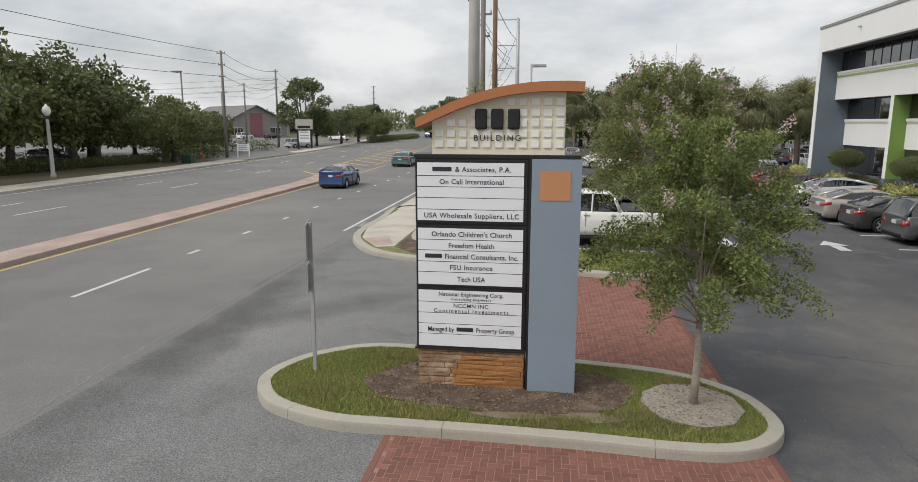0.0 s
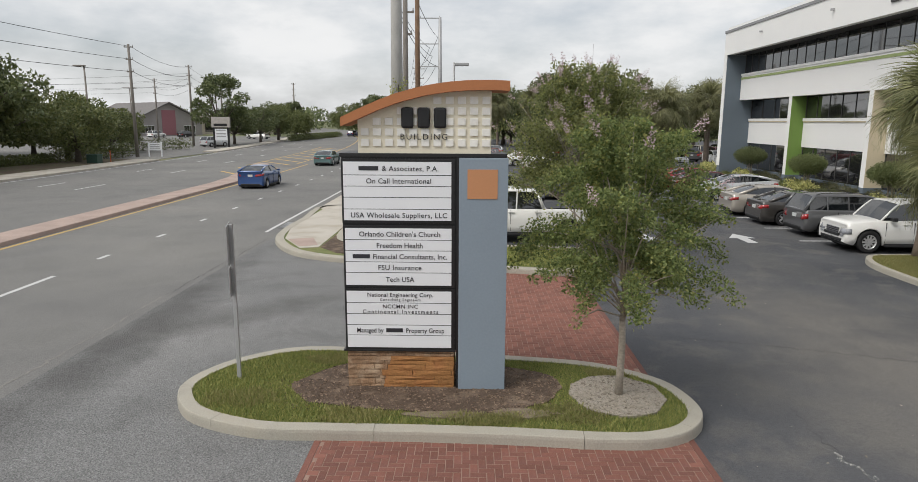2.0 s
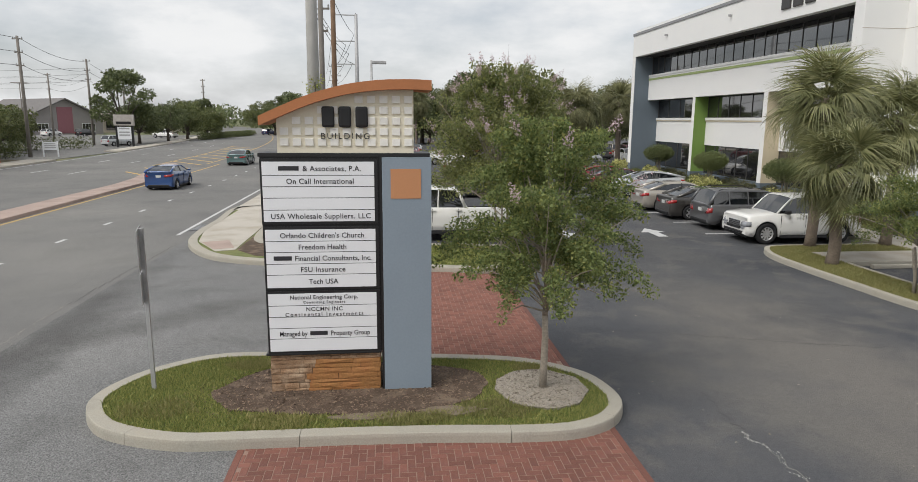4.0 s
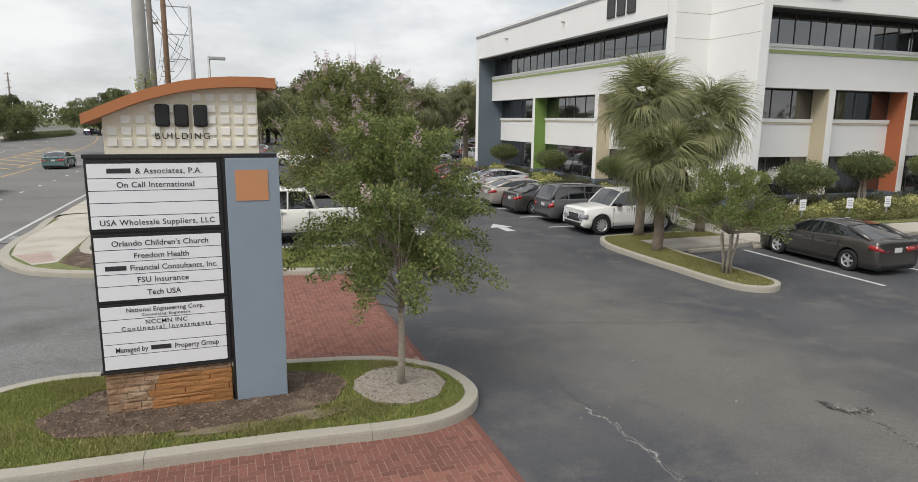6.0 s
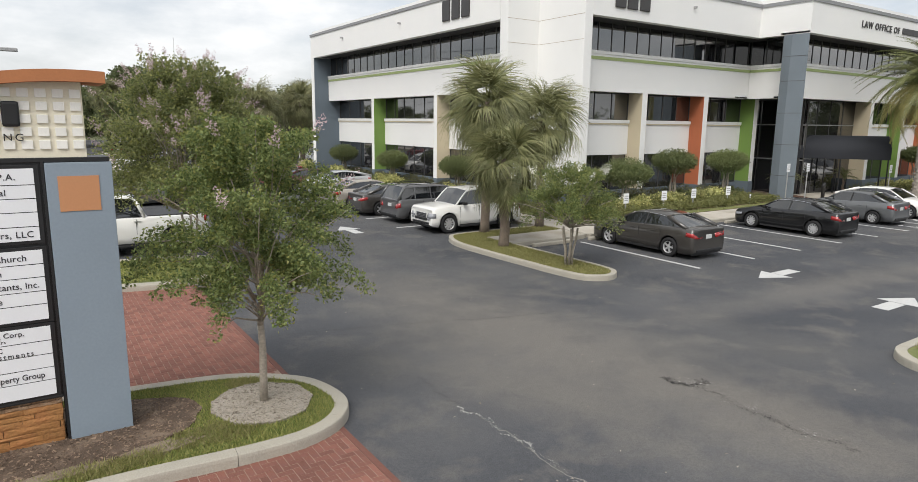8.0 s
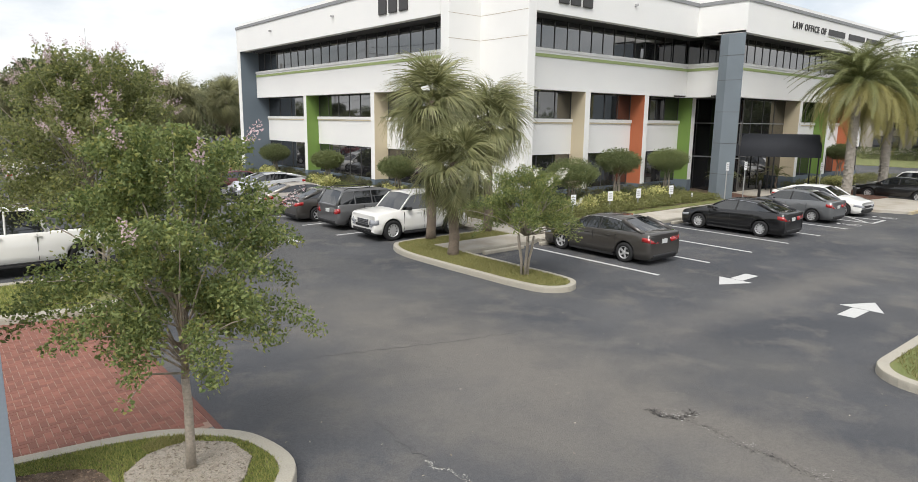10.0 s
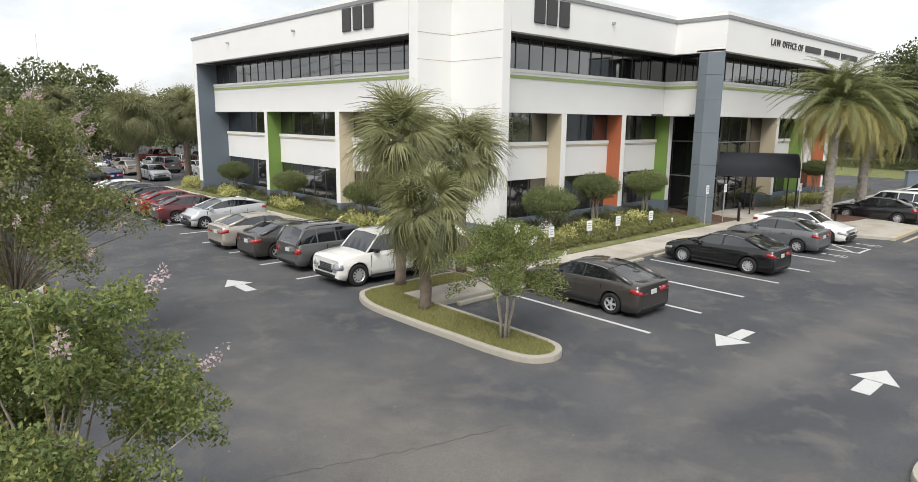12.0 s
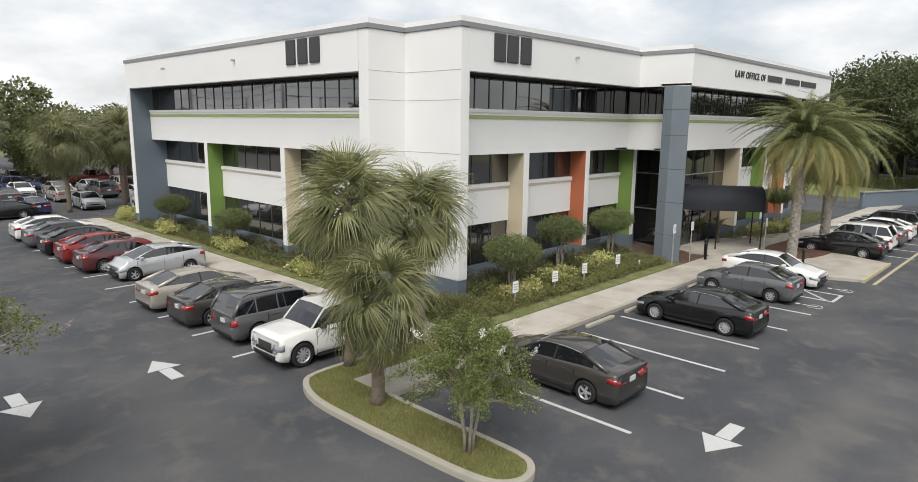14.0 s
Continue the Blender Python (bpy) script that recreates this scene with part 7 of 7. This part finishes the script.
for i, ((x, y), h) in enumerate(zip(POLES, (12.1, 12.5, 12.8, 12.5, 12))):
    pole("utility_pole", (x, y), h, 0.2, 0.13, POLEGREY, "timber utility pole carrying lines along the far side of the street", arms=((h - 0.3, -0.5, 0.5), (h - 1.6, -0.4, 0.4), (h - 2.9, -0.4, 0.4)), group="utility poles across the street")
lamp = pole("lot_lamp", (-40.3, 69.5), 9.6, 0.11, 0.08, POLEGREY, "tall lamp standard across the street", "lamp")
part("head", boxed(-1.1, 0.1, -0.18, 0.18, 9.5, 9.66, bevel=0.04), POLEGREY, lamp, local=True)
lamp = pole("lot_lamp", (-66, 128), 10.0, 0.12, 0.08, POLEGREY, "lamp standard in the far plaza", "lamp")
part("head", boxed(-1.4, 1.4, -0.18, 0.18, 10, 10.15, bevel=0.04), POLEGREY, lamp, local=True)
lamp = thing("street_lamp", (-35.2, 43.0, 0.1), "pale concrete lamp post with an acorn globe", "lamp")
bm = bmesh.new()
lathe(bm, [(0.2, 0), (0.2, 0.25), (0.14, 0.35), (0.11, 4.0), (0.13, 4.2)], 12)
part("post", bm, POLECON, lamp, local=True, smooth=True)
bm = bmesh.new()
lathe(bm, [(0.16, 4.2), (0.2, 4.3), (0.12, 4.4)], 12)
part("collar", bm, BLACK, lamp, local=True)
bm = bmesh.new()
lathe(bm, [(0.12, 4.4), (0.26, 4.6), (0.29, 4.8), (0.22, 5.0), (0.1, 5.1), (0.03, 5.25)], 16)
part("globe", bm, mat("milky_globe", (0.72, 0.72, 0.7), 0.3, var=0.04), lamp, local=True, smooth=True)


def wires(pairs, sag, label, n=14, r=0.018):
    for a, b in pairs:
        bm = bmesh.new()
        a, b = Vector(a), Vector(b)
        tube(bm, [a.lerp(b, i / n) - Vector((0, 0, sag * 4 * (i / n) * (1 - i / n))) for i in range(n + 1)], r, 4)
        tagged(part("power_line", bm, CABLE), label, "cable", "overhead lines")


PX, PY = POLES[0]
for dz, sg in ((11.9, 0.9), (10.55, 1.0), (9.25, 1.1)):
    wires([((PX, PY, dz), (-36.5, -10, dz + 1.4))], sg, "black overhead power line along the street", r=0.022)
    wires([((PX + 0.2, PY, dz), (POLES[1][0], POLES[1][1], dz + 0.3)), ((POLES[1][0], POLES[1][1], dz + 0.3), (POLES[2][0], POLES[2][1], dz + 0.5))], 0.7, "thin overhead power line between poles", r=0.025)
for dz in (9.3, 10.3, 11.2):
    wires([((-62, 130, dz), (-140, 120, dz)), ((-62, 130, dz), (-44, 104, dz - 0.5))], 0.8, "thin overhead line far across the street", r=0.016)
    wires([((-44, 104, dz), (-120, 110, dz - 0.5))], 0.8, "thin overhead line far across the street", r=0.016)
wires([((-4.1, 35.1, 10.6), (-22, -8, 15.0))], 0.8, "overhead cable running off the concrete pole", r=0.025)
for dz, dx in ((12.5, -1.1), (11.6, -0.8), (10.6, -0.4), (13.6, -0.2)):
    wires([((-3.9 + dx, 35.2, dz), (-3.4 + dx, 74, dz - 0.5)), ((-3.4 + dx, 74, dz - 0.5), (-8.4 + dx, 110, dz - 0.8))], 0.8, "dark overhead cable between poles", r=0.025)
for dz in (15.1, 12.4, 10.0, 7.7):
    wires([((-5.7, 74, dz), (-13.5, 150, dz - 1.2))], 1.2, "long overhead transmission line cable", r=0.025)
rd = random.Random(9)
vine = thing("vine", (-3.85, 35.3, 0), "leafy vine climbing the concrete pole", "climber")
v, f = leaf_cloud(np.random.default_rng(5), [(0.1 * rd.uniform(-1, 3), rd.uniform(-0.3, -0.1), 3.2 + 0.22 * i) for i in range(14)], [0.45] * 14, 900, 0.13, 1.0, 0.4)
crown(vine, v, f, CRAPE_LIGHT, "foliage")
bm = bmesh.new()
tube(bm, [(0, -0.36, -0.1), (0.1, -0.37, 3), (0.1, -0.36, 6)], 0.03, 5)
part("stem", bm, BARKD, vine, local=True)

box_ = thing("utility_box", (-34.6, 60.0, 0.1), "dark green utility box on the verge", "utility box")
part("body", boxed(-0.5, 0.5, -0.45, 0.45, 0, 0.8, bevel=0.04), mat("box_green", (0.02, 0.05, 0.035), 0.6), box_, local=True)
part("lid", boxed(-0.53, 0.53, -0.48, 0.48, 0.74, 0.84, bevel=0.03), mat("box_green", (0.02, 0.05, 0.035), 0.6), box_, local=True)
mk = thing("marker_post", (-34.1, 61.8, 0.1), "orange cable marker post", "marker post")
bm = bmesh.new()
lathe(bm, [(0.05, -0.1), (0.05, 1.1), (0.02, 1.15)], 8)
part("post", bm, mat("marker_orange", (0.5, 0.12, 0.04), 0.6), mk, local=True)
bd = thing("notice_board", (-35.3, 73.2, 0.1), "white notice board on two posts by the side street", "sign")
part("board", boxed(-0.78, 0.78, -0.04, 0.04, 0.6, 1.45, bevel=0.01), PANELW, bd, local=True)
for x in (-0.72, 0.72):
    part("leg", boxed(x - 0.05, x + 0.05, -0.06, 0.06, -0.1, 1.55), PANELW, bd, local=True)
for z in (1.25, 1.05, 0.85):
    part("line_bar", boxed(-0.55, 0.55, -0.05, -0.042, z - 0.05, z + 0.05), GALV, bd, local=True)
ms = thing("plaza_sign", (-36.6, 96.5, 0.0), "tall plaza sign with two white boards between dark posts", "sign")
for x in (-1.05, 1.05):
    part("leg", boxed(x - 0.12, x + 0.12, -0.14, 0.14, -0.1, 3.6), BLACK, ms, local=True)
part("board", boxed(-1.35, 1.35, -0.2, 0.2, 3.0, 4.5, bevel=0.04), mat("sign_taupe", (0.4, 0.37, 0.34), 0.7), ms, local=True)
part("board", boxed(-0.92, 0.92, -0.12, 0.12, 1.1, 2.8, bevel=0.03), PANELW, ms, local=True)
for z in (2.6, 2.1, 1.7):
    part("line_bar", boxed(-0.7, 0.7, -0.14, -0.122, z - 0.1, z + 0.08), GALV, ms, local=True)
part("line_bar", boxed(-1.0, 1.0, -0.22, -0.202, 3.2, 3.55), BLACK, ms, local=True)

# ---- buildings across the street ----
ROOFG = mat("grey_roof", (0.16, 0.15, 0.145), 0.85, var=0.15, scale=1.5)
MAUVE = mat("mauve_panel", (0.3, 0.13, 0.15), 0.8, var=0.08)
BEIGE = mat("beige_render", (0.5, 0.45, 0.39), 0.85, var=0.06, scale=0.4)
SIDING = mat("grey_siding", (0.3, 0.28, 0.27), 0.85, var=0.08, scale=0.6)


def gable_hall(at, turn):
    h = thing("gabled_hall", (*at, 0), "single-storey hall with grey gabled roof and mauve front panel", "building", turn=turn)
    part("wall", boxed(-14, 14, -9, 9, -0.1, 4.0), SIDING, h, local=True)
    part("gable", prism([(-9, 4.0), (9, 4.0), (0, 8.2)], 13.4, 14.0, m=Matrix.Rotation(radians(90), 4, "Z") @ Matrix.Rotation(radians(90), 4, "X")), SIDING, h, local=True)
    for s in (1, -1):
        bm = bmesh.new()
        a = [bm.verts.new(p) for p in ((-15, 0, 8.5), (15, 0, 8.5), (15, s * 10, 3.7), (-15, s * 10, 3.7), (-15, 0, 8.2), (15, 0, 8.2), (15, s * 10, 3.4), (-15, s * 10, 3.4))]
        for q in ((0, 1, 2, 3), (7, 6, 5, 4), (0, 4, 5, 1), (1, 5, 6, 2), (2, 6, 7, 3), (3, 7, 4, 0)):
            bm.faces.new([a[i] for i in q])
        part("roof", bm, ROOFG, h, local=True)
    part("panel", boxed(14.0, 14.08, -1.8, 1.8, 0.2, 6.4), MAUVE, h, local=True)
    for y in (-5.5, 5.5):
        w = part("window", boxed(14.0, 14.06, y - 1.6, y + 1.6, 0.6, 2.6), STUCCO, h, local=True)
        for q in range(4):
            part("pane", boxed(14.06, 14.09, y - 1.52 + 0.78 * q, y - 0.84 + 0.78 * q, 0.7, 2.5), GLASS, w, local=True)
    return h


gable_hall((-88, 176), -38)


def strip_mall(at, turn, length, label, storeys=1):
    h = thing("shop_row", (*at, 0), label, "building", turn=turn)
    part("wall", boxed(-length / 2, length / 2, -8, 8, -0.1, 4.6 + 3 * (storeys - 1)), BEIGE, h, local=True)
    part("roof", boxed(-length / 2 - 0.4, length / 2 + 0.4, -9.4, 8.4, 3.6 + 3 * (storeys - 1), 5.2 + 3 * (storeys - 1), bevel=0.05), BEIGE, h, local=True)
    n = int(length / 5)
    for i in range(n):
        x = -length / 2 + 2.5 + i * 5
        for st in range(storeys):
            w = part("window", boxed(x - 1.7, x + 1.7, -8.06, -8.0, 0.6 + 3 * st, 2.8 + 3 * st), MULLION, h, local=True)
            for q in range(3):
                part("pane", boxed(x - 1.62 + 1.1 * q, x - 0.58 + 1.1 * q, -8.1, -8.06, 0.7 + 3 * st, 2.7 + 3 * st), GLASS, w, local=True)
        part("post", boxed(x + 2.4, x + 2.6, -9.3, -9.1, 0, 3.6), BEIGE, h, local=True)
    return h


strip_mall((-95, 190), 30, 70, "long beige shop row with a flat fascia across the street")
strip_mall((-5, 240), 0, 60, "beige shop row far down the street")
strip_mall((122, 26), -80, 60, "pale two-storey building behind the trees", 2)
slab(-110, -33, 84, 165, -0.01, "road", ROAD, "asphalt of the plaza across the street", "car park")
slab(-110, -33, 66, 84, -0.008, "road", ROAD, "asphalt side street across the road", "road")
slab(-62, -41.5, 30, 66, 0.14, "road", ROAD, "asphalt drive behind the street trees", "road")

# ---- entrance canopy, bed signs and lettering ----
CANVAS = mat("black_canvas", (0.016, 0.018, 0.024), 0.8, var=0.15, scale=2, bump=0.2)
can = thing("entrance_canopy", (38.5, 20.5, 0.14), "long black barrel canopy on thin posts over the entrance walk", "canopy")
cm = Matrix.Translation((39.2, 23.4, 0)) @ Matrix.Rotation(radians(-58), 4, "Z")
bm = bmesh.new()
rows = []
for i in range(13):
    x = -0.2 + 5.6 * i / 12
    rows.append([bm.verts.new(cm @ Vector((x, -1.25 * math.cos(a), 2.75 + 0.95 * math.sin(a)))) for a in np.linspace(0, math.pi, 11)])
    rows[-1] = [bm.verts.new(cm @ Vector((x, -1.25, 2.35)))] + rows[-1] + [bm.verts.new(cm @ Vector((x, 1.25, 2.35)))]
for a, b in zip(rows, rows[1:]):
    for q in range(12):
        bm.faces.new((a[q], a[q + 1], b[q + 1], b[q]))
bm.faces.new(rows[0])
bm.faces.new(rows[-1][::-1])
part("cover", bm, CANVAS, can, smooth=True)
part("crest", boxed(5.39, 5.43, -0.35, 0.35, 2.75, 3.35, m=cm, bevel=0.01), SIGNGREY, can, "faint grey emblem as a plain shape")
for x in (0.4, 2.9, 5.3):
    for y in (-1.2, 1.2):
        bm = bmesh.new()
        tube(bm, [cm @ Vector((x, y, 0.13)), cm @ Vector((x, y, 2.6))], 0.04, 8)
        part("post", bm, BLACK, can)


def bay_sign(x, y, h, turn=0, size=(0.3, 0.45), post_m=None):
    t = thing("bay_sign", (x, y, 0.13), "small white parking sign on a short post", "sign", "parking bay signs", turn=turn)
    part("post", boxed(-0.025, 0.025, 0.0, 0.04, 0, h), post_m or GALV, t, local=True)
    part("plate", boxed(-size[0] / 2, size[0] / 2, -0.012, 0.0, h - size[1], h, bevel=0.004), PANELW, t, local=True)
    for z in (0.12, 0.22, 0.32):
        part("line_bar", boxed(-size[0] * 0.35, size[0] * 0.35, -0.016, -0.011, h - z - 0.02, h - z + 0.02), GALV, t, local=True)


for x in (22.0, 24.6, 26.8, 29.6):
    bay_sign(x, 20.75, 1.0, rd.uniform(-15, 5))
bay_sign(33.6, 19.95, 2.1, 0)
bay_sign(35.2, 19.75, 2.1, 0)
bay_sign(31.2, 20.5, 0.55, 0, (0.12, 0.2))
bay_sign(40.3, 17.8, 2.0, 0)
bollard = thing("bollard", (38.2, 15.2, 0.13), "short dark bollard light on the forecourt", "bollard", "bollards")
bm = bmesh.new()
lathe(bm, [(0.07, 0), (0.07, 0.75), (0.09, 0.78), (0.09, 0.9), (0.03, 0.95)], 12)
part("post", bm, BLACK, bollard, local=True, smooth=True)
for x, y in ((36.3, 19.4), (37.4, 19.9)):
    copy_thing(bollard, pose(x, y, 0.13))
wall_ob = thing("screen_wall", (72, 17, 0), "low blue-grey screen wall at the end of the lot", "wall")
wm = Matrix.Translation((69.0, 19.45, 0)) @ Matrix.Rotation(radians(-21), 4, "Z")
part("wall", boxed(0, 14, -0.15, 0.15, -0.1, 1.45, m=wm, bevel=0.02), BLUEGREY, wall_ob)
part("coping", boxed(-0.1, 14.1, -0.22, 0.22, 1.45, 1.53, m=wm), COPING, wall_ob)
setting("lawn", boxed(79, 116, 14, 52, -0.15, 0.04), GRASS, "mown lawn beyond the end of the car park", "ground")
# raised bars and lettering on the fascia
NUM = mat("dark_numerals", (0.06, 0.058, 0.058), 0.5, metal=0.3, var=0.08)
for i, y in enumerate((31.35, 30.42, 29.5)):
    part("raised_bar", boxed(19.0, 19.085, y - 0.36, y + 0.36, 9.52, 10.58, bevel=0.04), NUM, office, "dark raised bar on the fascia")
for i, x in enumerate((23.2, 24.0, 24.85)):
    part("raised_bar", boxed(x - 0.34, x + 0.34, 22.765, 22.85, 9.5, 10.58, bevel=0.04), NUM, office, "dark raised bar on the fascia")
me = text_mesh("LAW OFFICE OF", 0.52, 4.6, bold=0.006, depth=0.02)
me.materials.append(NUM)
ob = part("lettering", me, NUM, office, "dark capital letters on the fascia")
ob.matrix_basis = Matrix.Translation((42.0, 19.97, 9.78))
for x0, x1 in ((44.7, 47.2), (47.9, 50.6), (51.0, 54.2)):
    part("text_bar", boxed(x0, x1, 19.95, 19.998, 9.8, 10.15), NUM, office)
for x, y in ((19.0, 45.0), (19.0, 36.5)):
    part("fascia_light", boxed(x - 0.12, x + 0.08, y - 0.05, y + 0.05, 9.95, 10.06, bevel=0.02), GALV, office, "small fascia light")
part("fascia_light", boxed(28.5, 28.6, 22.68, 22.86, 10.0, 10.12, bevel=0.02), GALV, office)
mast = pole("radio_mast", (24, 132), 19, 0.12, 0.04, GALV, "thin distant radio mast", "mast")


# ---- herringbone brick paving of the entrance ----
def brick_mesh(lx, ly):
    bm = bmesh.new()
    a, b, c = lx / 2 - 0.0052, ly / 2 - 0.0052, 0.004
    lo = [bm.verts.new((sx * a, sy * b, -0.02)) for sx, sy in ((-1, -1), (1, -1), (1, 1), (-1, 1))]
    mi = [bm.verts.new((sx * a, sy * b, 0.0)) for sx, sy in ((-1, -1), (1, -1), (1, 1), (-1, 1))]
    hi = [bm.verts.new((sx * (a - c), sy * (b - c), 0.003)) for sx, sy in ((-1, -1), (1, -1), (1, 1), (-1, 1))]
    for p, q in ((lo, mi), (mi, hi)):
        for i in range(4):
            bm.faces.new((p[i], p[(i + 1) % 4], q[(i + 1) % 4], q[i]))
    bm.faces.new(hi)
    return mesh_of(bm, "brick", PAVER)


H_BRICK, V_BRICK = brick_mesh(0.2, 0.1), brick_mesh(0.1, 0.2)
BX0, BX1 = -1.95, 2.88
paving = setting("brick_paving", boxed(BX0, BX1, 3.4, 8.6, -0.1, 0.006), JOINT, "red herringbone brick paving across the entrance drive", "paving")
part("bed", boxed(BX0, BX1, 10.9, 18.2, -0.1, 0.006), JOINT, paving)
part("edging", boxed(BX0 - 0.09, BX0 - 0.005, 3.4, 18.2, -0.1, 0.008), PAVER, paving)
part("edging", boxed(BX1 + 0.005, BX1 + 0.09, 3.4, 18.0, -0.1, 0.008), PAVER, paving)
rest_v, rest_f = [], []
rb = random.Random(17)


def lay(y0, y1):
    for j in range(int(y0 * 10), int(y1 * 10)):
        for i in range(int(BX0 * 10) - 1, int(BX1 * 10) + 1):
            k = (i - j) % 4
            if k not in (0, 3):
                continue
            lx, ly = (0.2, 0.1) if k == 0 else (0.1, 0.2)
            cx, cy = i * 0.1 + lx / 2, j * 0.1 + ly / 2
            e0, e1 = max(cx - lx / 2, BX0), min(cx + lx / 2, BX1)
            if e1 - e0 < 0.025:
                continue
            whole = e1 - e0 > lx - 0.001
            cx, lx = (e0 + e1) / 2, e1 - e0
            dz = 0.008 + rb.uniform(-0.0015, 0.0015)
            if 7.35 <= cy < 8.45 and whole:
                ob = part("brick", H_BRICK if k == 0 else V_BRICK, PAVER, paving, local=True)
                ob.matrix_basis = Matrix.Translation((cx, cy, dz))
            else:
                n = len(rest_v)
                a, b = lx / 2 - 0.0052, ly / 2 - 0.0052
                for z, q in ((-0.01, 0), (dz, 0), (dz + 0.003, 0.004)):
                    rest_v.extend(((cx - a + q, cy - b + q, z), (cx + a - q, cy - b + q, z), (cx + a - q, cy + b - q, z), (cx - a + q, cy + b - q, z)))
                for r in (0, 4):
                    for s in range(4):
                        rest_f.append((n + r + s, n + r + (s + 1) % 4, n + r + 4 + (s + 1) % 4, n + r + 4 + s))
                rest_f.append((n + 8, n + 9, n + 10, n + 11))


lay(3.5, 8.5)
lay(11.0, 18.0)
me = bpy.data.meshes.new("bricks")
me.from_pydata(rest_v, [], rest_f)
me.materials.append(leaf_mat("red_paver_mixed", (0.15, 0.064, 0.047), (0.215, 0.09, 0.066), trans=0.0, rough=0.85))
tagged(part("bricks", me, PAVER, paving, local=True), kind="stuff")
